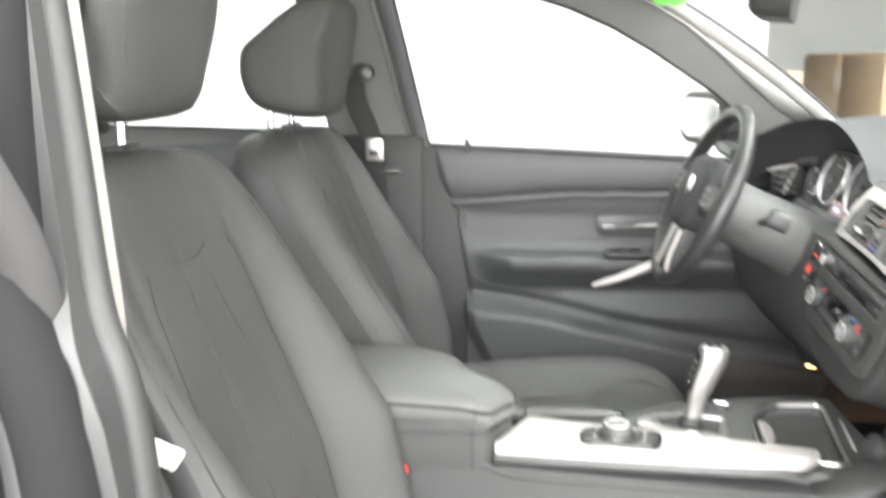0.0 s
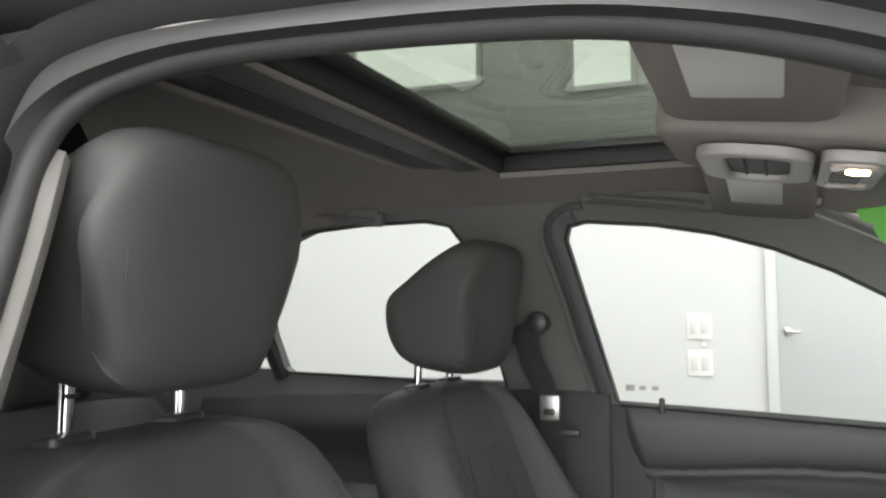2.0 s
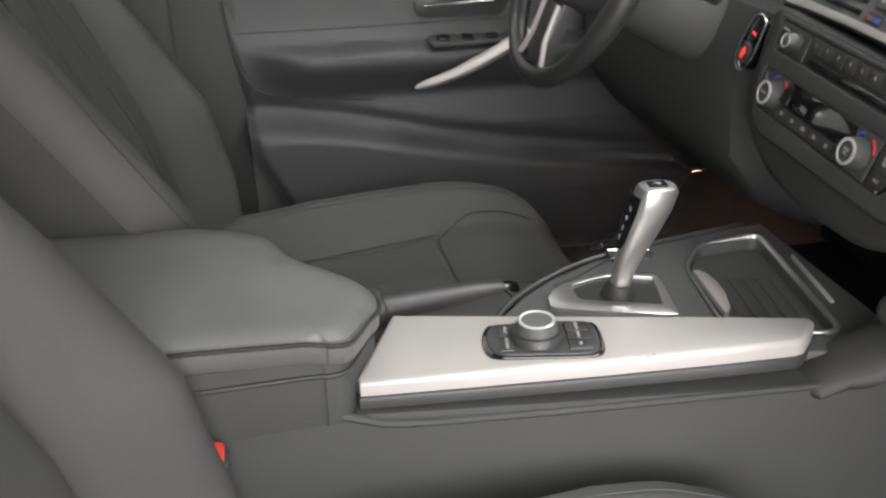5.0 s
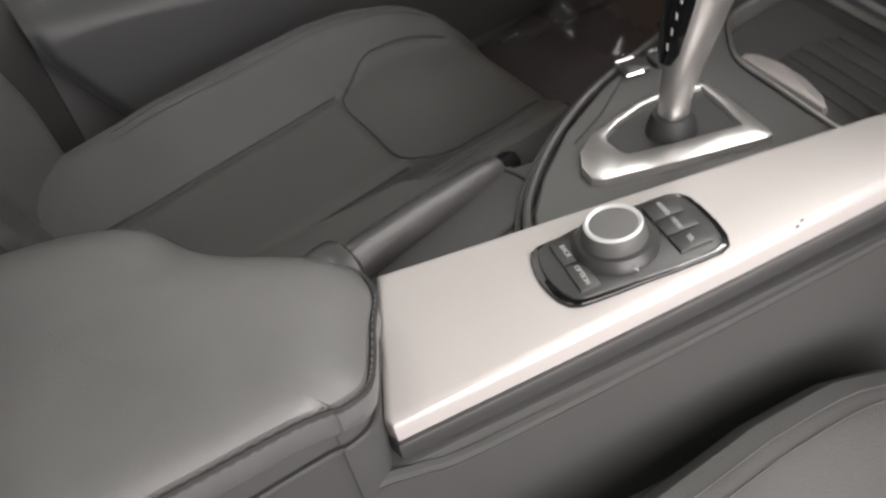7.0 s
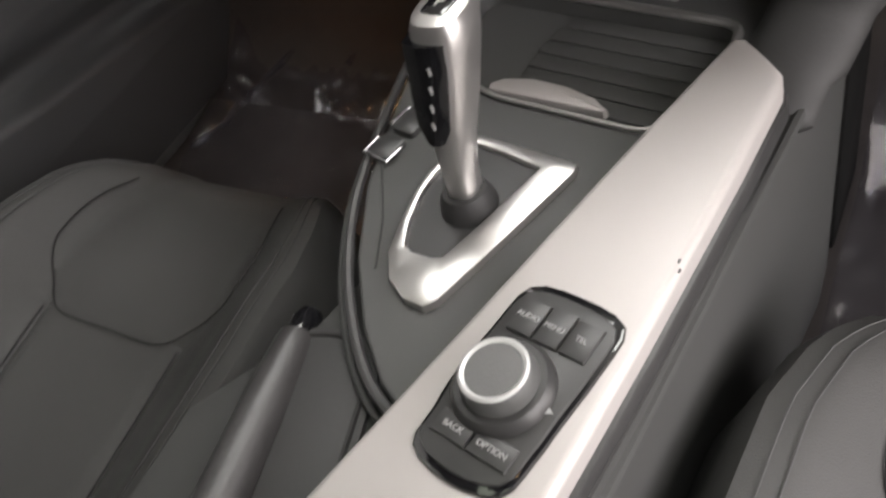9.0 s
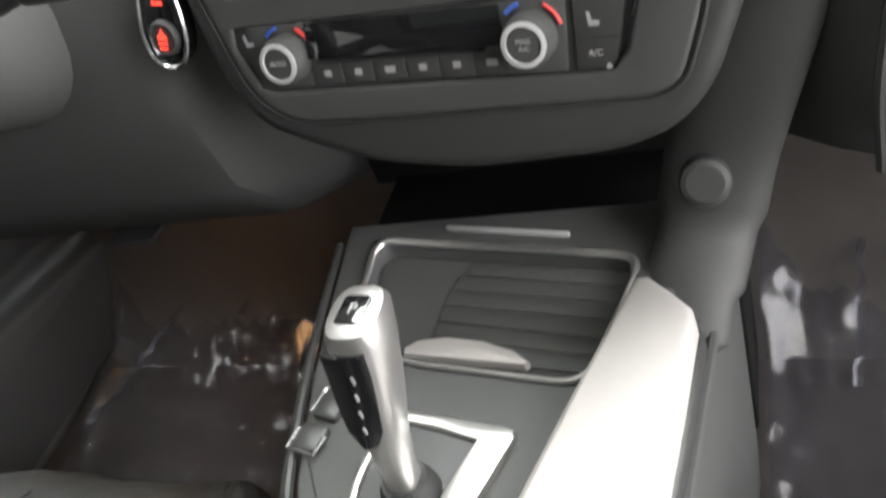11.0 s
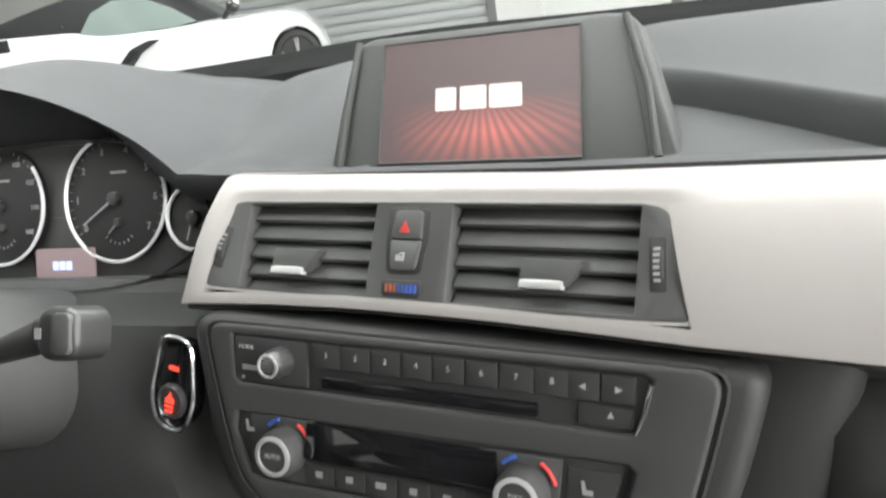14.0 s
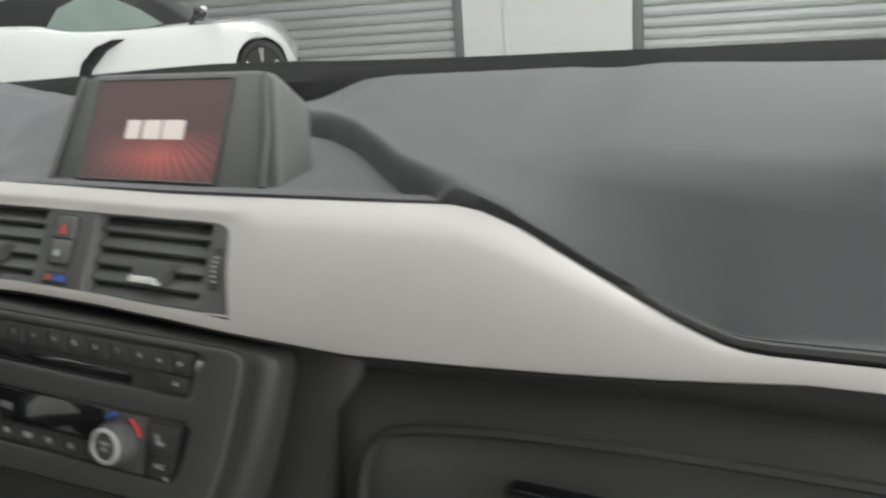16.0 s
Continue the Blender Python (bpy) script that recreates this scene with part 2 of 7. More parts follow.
def axes(o, right, up):
    """A pose with local x to the right, y up and z out of a face."""
    x = Vector(right).normalized()
    y = Vector(up)
    y = (y - x * y.dot(x)).normalized()
    z = x.cross(y)
    m = Matrix((x, y, z)).transposed().to_4x4()
    m.translation = Vector(o)
    return m


def round_poly(pts, r, n=4):
    """An outline with its corners rounded."""
    out = []
    m = len(pts)
    for i in range(m):
        p, a, b = Vector((*pts[i], 0)), Vector((*pts[i - 1], 0)), Vector((*pts[(i + 1) % m], 0))
        d1, d2 = (a - p), (b - p)
        q = min(r, 0.45 * d1.length, 0.45 * d2.length)
        s, e = p + d1.normalized() * q, p + d2.normalized() * q
        for k in range(n + 1):
            t = k / n
            v = s * (1 - t) ** 2 + p * 2 * t * (1 - t) + e * t * t
            out.append((v.x, v.y))
    return out


def step(a, b, x):
    t = min(1.0, max(0.0, (x - a) / (b - a)))
    return t * t * (3 - 2 * t)


def lerp_table(table, x):
    """A value from (x, value) pairs, straight between them."""
    if x <= table[0][0]:
        return table[0][1]
    for (a, va), (b, vb) in zip(table, table[1:]):
        if x <= b:
            return va + (vb - va) * (x - a) / (b - a)
    return table[-1][1]


def facet(name, m, outline, holes, thick, mat, parent, lab="", bevel=0.003, segs=3):
    """A plate with holes in the local x-y plane of m, its upper rims rounded."""
    bm = bmesh.new()
    edges = []
    for lp in [outline] + holes:
        vs = [bm.verts.new((x, y, 0)) for x, y in lp]
        edges += [bm.edges.new((vs[i], vs[(i + 1) % len(vs)])) for i in range(len(vs))]
    bmesh.ops.triangle_fill(bm, use_beauty=True, edges=edges)
    res = bmesh.ops.extrude_face_region(bm, geom=bm.faces[:])
    for v in [v for v in res["geom"] if isinstance(v, bmesh.types.BMVert)]:
        v.co.z -= thick
    bmesh.ops.recalc_face_normals(bm, faces=bm.faces[:])
    if bevel:
        es = [e for e in bm.edges if e.verts[0].co.z > -1e-6 and e.verts[1].co.z > -1e-6 and len(e.link_faces) == 2 and e.calc_face_angle(0) > 1.0]
        bmesh.ops.bevel(bm, geom=es, offset=bevel, segments=segs, affect="EDGES", profile=0.5)
    bmesh.ops.transform(bm, matrix=m, verts=bm.verts)
    return part(name, bm, mat, parent, lab)


# ---- the hall ----
CONCRETE = material("grey_concrete_floor", (0.30, 0.29, 0.28), 0.6, bump=0.3, scale=40, vary=0.2, vary_scale=1.5)
WALL_WHITE = material("white_painted_wall", (0.57, 0.567, 0.558), 0.75, bump=0.02, scale=200, vary=0.025, vary_scale=2)
DOOR_GREY = material("pale_grey_door_paint", (0.45, 0.465, 0.455), 0.5, bump=0.05, scale=200, vary=0.03, vary_scale=3)
ROLLER = material("grey_roller_door_steel", (0.40, 0.41, 0.41), 0.5, metal=0.2, bump=0.06, scale=90, vary=0.08, vary_scale=1.5)
ROLLER_GUIDE = material("dark_grey_door_guide", (0.16, 0.16, 0.165), 0.5, vary=0.1)
SWITCH_WHITE = material("ivory_switch_plastic", (0.72, 0.71, 0.67), 0.35)
SWITCH_GREY = material("pale_grey_rocker", (0.60, 0.595, 0.57), 0.35)
CARDBOARD = material("tan_cabinet_board", (0.62, 0.46, 0.31), 0.7, bump=0.1, scale=60, vary=0.12, vary_scale=3)
HALL_ROOF = material("pale_roof_sheet", (0.62, 0.63, 0.60), 0.7, vary=0.06, vary_scale=1)
ROOF_LIGHT = glow_material("roof_light_panel", (0.96, 1.0, 0.97), 5.0)


def structure(name, bm, mat, label, category, smooth=False):
    ob = part(name, bm, mat, None, label, smooth)
    return tagged(ob, "", category, "", "structure")


def ground_z(y):
    return 0.22 * step(2.6, 6.2, y)


rows = []
for j in range(41):
    y = -9.5 + j * 0.5
    rows.append([(-14 + 3.5 * i, y, ground_z(y)) for i in range(7)])
bm = grid(rows)
structure("ground", bm, CONCRETE, "grey concrete hall floor with a gentle ramp", "floor")
structure("wall_west", box(-3.285, -4.11, 2.5, 0.17, 10.74, 5.0, 0.004), WALL_WHITE, "plain white painted inner wall", "wall")
structure("wall_far_west", box(-13.6, 0.4, 2.5, 0.2, 19.8, 5.0), WALL_WHITE, "white painted outer wall", "wall")
structure("wall_south", box(-3.3, -9.4, 2.5, 20.4, 0.2, 5.0), WALL_WHITE, "white painted back wall", "wall")
bm = box(3.1, -5.75, 2.5, 0.2, 7.1, 5.0)
box(3.1, 6.7, 2.5, 0.2, 7.0, 5.0, bm=bm)
box(3.1, 0.5, 4.45, 0.2, 5.4, 1.1, bm=bm)
structure("wall_east", bm, WALL_WHITE, "white wall with a wide open gateway", "wall")
structure("ceiling", box(-3.3, 0.4, 5.06, 20.4, 19.8, 0.12), HALL_ROOF, "pale grey hall roof", "ceiling")
for _x, _y in ((-1.5, -1.3), (0.3, -1.3), (-1.2, 2.9), (1.0, 2.9), (-5.5, 5.5), (1.5, 7.2)):
    rl = thing("roof_light", (_x, _y, 4.97), "white rectangular translucent roof light panel", "roof light", "roof lights")
    part("pane", box(0, 0, 0.0, 1.12, 2.4, 0.03, 0.004), ROOF_LIGHT, rl)
    bm = box(0.6, 0, 0, 0.06, 2.52, 0.06, 0.004)
    box(-0.6, 0, 0, 0.06, 2.52, 0.06, 0.004, bm=bm)
    box(0, 1.23, 0, 1.14, 0.06, 0.06, 0.004, bm=bm)
    box(0, -1.23, 0, 1.14, 0.06, 0.06, 0.004, bm=bm)
    part("frame", bm, WALL_WHITE, rl)

# front wall: white piers and lintel, roller doors between them
FY = 10.2
bm = box(-1.80, FY + 0.1, 2.6, 2.06, 0.2, 4.9)
box(-11.2, FY + 0.1, 2.6, 4.8, 0.2, 4.9, bm=bm)
box(6.2, FY + 0.1, 2.6, 1.8, 0.2, 4.9, bm=bm)
box(-5.82, FY + 0.1, 4.45, 5.98, 0.2, 1.2, bm=bm)
box(2.27, FY + 0.1, 4.45, 6.06, 0.2, 1.2, bm=bm)
structure("wall_north", bm, WALL_WHITE, "white painted piers and lintel between roller doors", "wall")
structure("trim", box(-2.27, FY - 0.012, 2.6, 0.07, 0.03, 4.7, 0.006), WALL_WHITE, "white painted downpipe on the pier", "pipe")


def roller_door(x0, x1):
    d = thing("roller_door", ((x0 + x1) / 2, FY, ground_z(FY)), "closed grey ribbed steel roller door", "roller door", "roller doors")
    w, h, pitch = x1 - x0, 3.6, 0.125
    prof = []
    for k in range(int(h / pitch)):
        z = k * pitch
        prof += [(0.10, z + 0.006), (0.075, z + 0.02), (0.068, z + pitch * 0.5), (0.075, z + pitch - 0.016), (0.10, z + pitch - 0.004)]
    bm = grid([[(s, y, z) for y, z in prof] for s in (-w / 2 + 0.02, w / 2 - 0.02)])
    part("curtain", bm, ROLLER, d, smooth=False)
    for s in (-1, 1):
        part("guide", box(s * (w / 2 - 0.06), 0.03, h / 2, 0.12, 0.08, h, 0.008), ROLLER_GUIDE, d, "dark grey guide rail")
    return d


roller_door(-8.80, -2.83)
roller_door(-0.77, 5.30)

# a grey door and two double light switches on the west wall
WX = -3.2
d = thing("door_1", (WX, 0.68, 0), "closed pale grey flush door in a white wall", "door", kind="structure")
part("leaf", box(-0.004, 0.0, 1.30, 0.05, 1.14, 2.60, 0.003), DOOR_GREY, d)
bm = box(0.012, -0.585, 1.32, 0.05, 0.05, 2.66, 0.004)
box(0.012, 0.57, 1.32, 0.05, 0.03, 2.66, 0.004, bm=bm)
box(0.012, 0.0, 2.63, 0.05, 1.12, 0.05, 0.004, bm=bm)
part("door_frame", bm, WALL_WHITE, d)
h = part("door_handle", lathe([(0.020, 0), (0.021, 0.005), (0.009, 0.009), (0.008, 0.04)], axes((0.02, -0.52, 1.03), (0, 1, 0), (0, 0, 1)), 20), ALUMINIUM, d)
part("lever", tube([(0.058, -0.528, 1.03), (0.06, -0.505, 1.03), (0.06, -0.465, 1.028)], 0.008, 10), ALUMINIUM, h)
for _z in (1.05, 0.875):
    s = thing("light_switch", (WX, -0.23, _z), "ivory double rocker light switch on a white wall", "switch", "switches on the wall")
    part("plate", prism(rounded(0.115, 0.122, 0.006), 0.008, axes((0.008, 0, 0), (0, 1, 0), (0, 0, 1)), 0.002), SWITCH_WHITE, s)
    for _y in (-0.024, 0.024):
        part("rocker", prism(rounded(0.036, 0.07, 0.003), 0.006, axes((0.013, _y, 0), (0, 1, 0), (0.08, 0, 1)), 0.0015), SWITCH_GREY, s)
c = thing("sensor", (WX, -0.21, 0.963), "small white sensor stuck between two switches", "sensor")
part("cover", lathe([(0.012, 0), (0.014, 0.006), (0.010, 0.012), (0.003, 0.014)], axes((0, 0, 0), (0, 1, 0), (0, 0, 1)), 16), SWITCH_WHITE, c)

HIGH_GLOW = glow_material("glowing_added_pane", (0.98, 1.0, 0.98), 2.6)
# glowing panes added high on the west wall for the sunroof's bright quads
for _y0, _y1, _z0, _z1 in ((-2.1, -1.32, 2.34, 2.84), (-0.84, -0.50, 2.25, 2.62)):
    hw_ = thing("high_glow_pane", (WX, (_y0 + _y1) / 2, (_z0 + _z1) / 2), "small glowing pane added high on a white wall", "window", "high windows")
    part("pane", box(0.002, 0, 0, 0.012, _y1 - _y0 - 0.04, _z1 - _z0 - 0.04), HIGH_GLOW, hw_, smooth=False)
    bm = bmesh.new()
    for _s in (-1, 1):
        box(0.012, _s * ((_y1 - _y0) / 2 - 0.01), 0, 0.03, 0.03, _z1 - _z0 + 0.01, 0.003, bm=bm)
        box(0.012, 0, _s * ((_z1 - _z0) / 2 - 0.01), 0.03, _y1 - _y0 - 0.05, 0.03, 0.003, bm=bm)
    part("frame", bm, WALL_WHITE, hw_)

# what shows past the end of that wall
k = thing("storage_cabinet", (-8.6, 3.6, ground_z(3.6)), "tan wooden storage cabinet with two shut doors", "cabinet")
part("body", box(0, 0.3, 0.60, 2.4, 0.5, 1.20, 0.006), CARDBOARD, k)
for _x in (-0.6, 0.6):
    dd = part("door", box(_x, 0.035, 0.61, 1.16, 0.03, 1.12, 0.004), CARDBOARD, k)
    part("handle", tube([(_x * 0.1, 0.01, 0.8), (_x * 0.1, 0.0, 0.83), (_x * 0.1, 0.0, 0.97), (_x * 0.1, 0.01, 1.0)], 0.008, 8), ALUMINIUM, dd)
k = thing("cardboard_box", (-7.35, 2.6, ground_z(2.6)), "pale tan closed cardboard box on the floor", "box")
part("carton", box(0, 0, 0.53, 0.34, 0.34, 1.06, 0.006), CARDBOARD, k)

# ---- the car's shell ----
GX, GZ, GK = -0.755, 0.97, 0.72


def glass_x(z):
    return GX + GK * (z - GZ)


def side_plate(outline, hole, thick, sign, mat, name, parent, label="", holes=None):
    """A side wall of the car in the leaning plane of its windows: outline and holes as (y, z)."""
    bm = bmesh.new()
    loops = [outline] + (holes or ([hole] if hole else []))
    edges = []
    for lp in loops:
        vs = [bm.verts.new((0, y, z)) for y, z in lp]
        edges += [bm.edges.new((vs[i], vs[(i + 1) % len(vs)])) for i in range(len(vs))]
    bmesh.ops.triangle_fill(bm, use_beauty=True, edges=edges)
    res = bmesh.ops.extrude_face_region(bm, geom=bm.faces[:])
    for v in [v for v in res["geom"] if isinstance(v, bmesh.types.BMVert)]:
        v.co.x -= thick
    for v in bm.verts:
        z = v.co.z
        v.co.x += glass_x(z) if z > GZ else GX - (0.03 * step(0.97, 0.94, z) if sign < 0 else 0.0)
        v.co.x *= -sign
    bmesh.ops.recalc_face_normals(bm, faces=bm.faces[:])
    return part(name, bm, mat, parent, label)


floor_rows = []
for j in range(31):
    y = -1.5 + j * 0.08
    r = []
    for i in range(41):
        x = -0.74 + i * 0.037
        tun = 0.16 * (1 - step(0.08, 0.15, abs(x)))
        toe = 0.5 * step(0.62, 1.0, y)
        r.append((x, y, 0.26 + max(tun, toe)))
    floor_rows.append(r)
b = grid(floor_rows)
res = bmesh.ops.extrude_face_region(b, geom=b.faces[:])
for v in [v for v in res["geom"] if isinstance(v, bmesh.types.BMVert)]:
    v.co.z = 0.17
structure("floor", b, CARPET, "dark brown car carpet over the floor pan", "car floor", True)

# headliner with the sunroof opening
SR = (-0.35, 0.40, -0.30, 0.06)


def liner_z(x, y):
    return 1.397 - (0.075 if x < 0 else 0.036) * (abs(x) / 0.56) ** 3 - 0.05 * step(0.0, 0.36, y) - 0.10 * step(-0.5, -1.3, y)


def sheet_with_hole(x0, x1, y0, y1, hole, zf, n=44, m=52):
    xs = sorted(set([x0 + (x1 - x0) * i / n for i in range(n + 1)] + [hole[0], hole[1]]))
    ys = sorted(set([y0 + (y1 - y0) * i / m for i in range(m + 1)] + [hole[2], hole[3]]))
    bm = bmesh.new()
    V = {(i, j): bm.verts.new((x, y, zf(x, y))) for i, x in enumerate(xs) for j, y in enumerate(ys)}
    for i in range(len(xs) - 1):
        for j in range(len(ys) - 1):
            cx, cy = (xs[i] + xs[i + 1]) / 2, (ys[j] + ys[j + 1]) / 2
            if hole[0] < cx < hole[1] and hole[2] < cy < hole[3]:
                continue
            bm.faces.new((V[i, j], V[i + 1, j], V[i + 1, j + 1], V[i, j + 1]))
    for v in [v for v in bm.verts if not v.link_faces]:
        bm.verts.remove(v)
    return bm


bm = sheet_with_hole(-0.492, 0.492, -1.45, 0.34, SR, liner_z)
res = bmesh.ops.extrude_face_region(bm, geom=bm.faces[:])
for v in [v for v in res["geom"] if isinstance(v, bmesh.types.BMVert)]:
    v.co.z += 0.012
bmesh.ops.recalc_face_normals(bm, faces=bm.faces[:])
structure("ceiling_headliner", bm, HEADLINER, "light grey cloth headliner with a sunroof opening", "headliner", True)


def roof_z(x, y):
    return liner_z(x, y) + 0.044


bm = sheet_with_hole(-0.455, 0.455, -1.45, 0.33, (-0.37, 0.42, -0.32, 0.08), roof_z)
res = bmesh.ops.extrude_face_region(bm, geom=bm.faces[:])
for v in [v for v in res["geom"] if isinstance(v, bmesh.types.BMVert)]:
    v.co.z += 0.01
bmesh.ops.recalc_face_normals(bm, faces=bm.faces[:])
structure("roof_skin", bm, BODY_PAINT, "dark grey painted car roof skin", "car roof", True)

# sunroof: black well, glass pane, ribbed rear rail
sr = thing("sunroof", (0, 0, 1.39), "closed tinted glass sunroof in a black frame", "sunroof")
bm = bmesh.new()
for x0, x1, y0, y1 in ((SR[0] - 0.004, SR[0] + 0.012, SR[2], SR[3]), (SR[1] - 0.012, SR[1] + 0.004, SR[2], SR[3]), (SR[0], SR[1], SR[2] - 0.004, SR[2] + 0.012), (SR[0], SR[1], SR[3] - 0.012, SR[3] + 0.004)):
    box((x0 + x1) / 2, (y0 + y1) / 2, 0.018, x1 - x0, y1 - y0, 0.040, 0.003, bm=bm)
part("frame", bm, RUBBER, sr, "black rubber well")
rr = bmesh.new()
for _y0, _y1 in ((SR[2] + 0.010, SR[2] + 0.03),):
    box(0, (_y0 + _y1) / 2, 0.03, SR[1] - SR[0] - 0.02, _y1 - _y0, 0.012, 0.003, bm=rr)
box(SR[0] + 0.02, -0.13, 0.03, 0.02, 0.36, 0.012, 0.003, bm=rr)
box(SR[1] - 0.02, -0.13, 0.03, 0.02, 0.36, 0.012, 0.003, bm=rr)
part("inner_frame", rr, SATIN_BLACK, sr, "black inner frame")
pane = part("pane", box(0.025, -0.12, 0.039, 0.78, 0.39, 0.005, 0.001), SUNROOF_GLASS, sr, "grey-green tinted glass")
rail = part("rear_rail", prism(rounded(0.76, 0.115, 0.03), 0.014, axes((0.02, SR[2] - 0.066, -0.001), (-1, 0, 0), (0, 1, 0)), 0.004), PLASTIC_GREY, sr, "dark grey slotted rail")
for _k in range(5):
    part("slot", box(0.02, SR[2] - 0.070 - 0.009 * _k, -0.0008, 0.62 - 0.02 * _k, 0.0035, 0.003, 0.001), PLASTIC, rail)
part("rail_ledge", prism(rounded(0.75, 0.05, 0.012), 0.010, axes((0.02, SR[2] - 0.036, -0.0045), (-1, 0, 0), (0, 1, 0)), 0.004), PLASTIC_GREY, rail)
part("rail_edge", tube([(0.02 + x_, SR[2] - 0.066 + y_, -0.001) for x_, y_ in rounded(0.775, 0.125, 0.035)], 0.006, 8, closed=True), HEADLINER, rail, "soft grey edge")

# side frames in the planes of the side windows
FRONT_WIN = [(-0.183, 0.964), (-0.20, 1.08), (-0.231, 1.285), (-0.222, 1.307), (-0.19, 1.314), (-0.07, 1.304), (0.03, 1.286), (0.126, 1.258), (0.22, 1.219), (0.305, 1.174), (0.45, 1.086), (0.565, 1.0), (0.585, 0.925), (0.44, 0.932), (0.1, 0.950)]
REAR_WIN = [(-0.415, 0.992), (-0.425, 1.24), (-0.43, 1.278), (-0.452, 1.317), (-0.50, 1.327), (-0.65, 1.325), (-0.76, 1.317), (-0.86, 1.285), (-0.93, 1.20), (-0.955, 1.10), (-0.96, 1.02), (-0.95, 1.008), (-0.7, 1.002)]
QUARTER_WIN = [(-0.99, 1.014), (-0.99, 1.10), (-0.965, 1.21), (-1.03, 1.17), (-1.20, 1.04), (-1.19, 1.02)]
SIDE = [(-1.5, 0.30), (-1.5, 1.02), (-1.25, 1.15), (-0.95, 1.35), (-0.62, 1.40), (-0.1, 1.395), (0.15, 1.345), (0.36, 1.24), (0.62, 1.05), (0.82, 0.965), (1.0, 0.93), (1.0, 0.17), (-1.5, 0.17)]
sl = thing("car_side", (0, 0, 0), "dark grey cloth-covered car pillars and side wall", "car body")
sl["kind"] = "structure"
part("lower_pillar_cover", box(-0.765, -0.325, 0.59, 0.05, 0.26, 0.80, 0.012, 3), PLASTIC, sl, "dark grey lower pillar cover")
part("door_jamb", box(-0.779, -0.175, 0.565, 0.044, 0.17, 0.79, 0.004), PLASTIC, sl, "black door jamb")
side_plate(SIDE, None, 0.03, -1, PILLAR_CLOTH, "pillar_cover", sl, "grey pillar covers", holes=[FRONT_WIN, REAR_WIN, QUARTER_WIN])


def window_pane(outline, off, parent, name="pane"):
    bm = bmesh.new()
    vs = [bm.verts.new((glass_x(z) - off, y, z)) for y, z in outline]
    f = bm.faces.new(vs)
    bmesh.ops.triangulate(bm, faces=[f])
    ob = part(name, bm, GLASS, parent, "clear side window glass", smooth=False)
    ob.visible_shadow = False
    return ob


w = thing("window_1", (0, 0, 0), "shut clear glass of the driver's door with black seal", "window", kind="structure")
window_pane(FRONT_WIN, 0.018, w)
part("seal", tube([(glass_x(z) + 0.002, y, z) for y, z in FRONT_WIN], 0.0035, 6, closed=True), RUBBER, w, "black rubber seal")
FRAME_GREY = material("grey_door_frame_band", (0.12, 0.122, 0.130), 0.45, vary=0.1, vary_scale=8)
LIP = [(-0.212, 0.985), (-0.229, 1.08), (-0.246, 1.20), (-0.261, 1.288), (-0.251, 1.320), (-0.222, 1.337), (-0.19, 1.341), (-0.07, 1.342), (0.03, 1.325), (0.126, 1.296), (0.235, 1.251), (0.322, 1.202), (0.465, 1.11), (0.585, 1.015)]
part("door_frame", tube(smooth_path([(glass_x(z) + 0.004, y * 0.995 + 0.001 + (0.013 if y < -0.2 else 0), z - (0.013 if y > -0.23 and z > 1.1 else 0)) for y, z in LIP[:6]], 5), 0.013, 8, flat=0.35, up=(0.81, 0, -0.58)), FRAME_GREY, w, "dark grey door frame band")
part("seal_lip", tube(smooth_path([(glass_x(z) + 0.004, y, z) for y, z in LIP[:7]], 5), 0.0075, 8), PLASTIC_GREY, w, "thick door seal")
part("piping", tube(smooth_path([(glass_x(z) + 0.006, y - (0.016 if z < 1.31 else 0.006), z + (0.012 if z > 1.31 else 0)) for y, z in LIP[:6]], 5), 0.0045, 8), PILLAR_CLOTH, w, "pale grey piping")
w = thing("window_2", (0, 0, 0), "shut clear rear door glass with black seal", "window", kind="structure")
window_pane(REAR_WIN, 0.018, w)
part("seal", tube([(glass_x(z) + 0.002, y, z) for y, z in REAR_WIN], 0.0035, 6, closed=True), RUBBER, w, "black rubber seal")
w = thing("window_3", (0, 0, 0), "small fixed quarter glass of the rear door", "window", kind="structure")
window_pane(QUARTER_WIN, 0.018, w)
part("bar", tube([(glass_x(z) + 0.004, y, z) for y, z in ((-0.972, 1.0), (-0.975, 1.1), (-0.95, 1.22))], 0.018, 8), SATIN_BLACK, w, "black window bar")

# passenger side: open doorway of the front door, rear door shut
DOORWAY = [(-0.205, 0.50), (-0.215, 0.90), (-0.245, 1.0), (-0.290, 1.10), (-0.335, 1.20), (-0.368, 1.27), (-0.372, 1.316), (-0.337, 1.345), (-0.24, 1.359), (-0.02, 1.347), (0.10, 1.323), (0.20, 1.282), (0.33, 1.205), (0.55, 1.03), (0.70, 0.92), (0.74, 0.80), (0.74, 0.50), (0.66, 0.36), (0.50, 0.33), (-0.10, 0.33), (-0.20, 0.38)]
SIDE_R = [(-1.5, 0.30), (-1.5, 1.02), (-1.25, 1.15), (-0.95, 1.36), (-0.62, 1.425), (-0.1, 1.425), (0.15, 1.378), (0.36, 1.265), (0.62, 1.07), (0.88, 0.965), (0.88, 0.27), (-1.5, 0.27)]
def side_r_(y, z):
    return (-(glass_x(z) if z > GZ else GX) - 0.028, y, z)


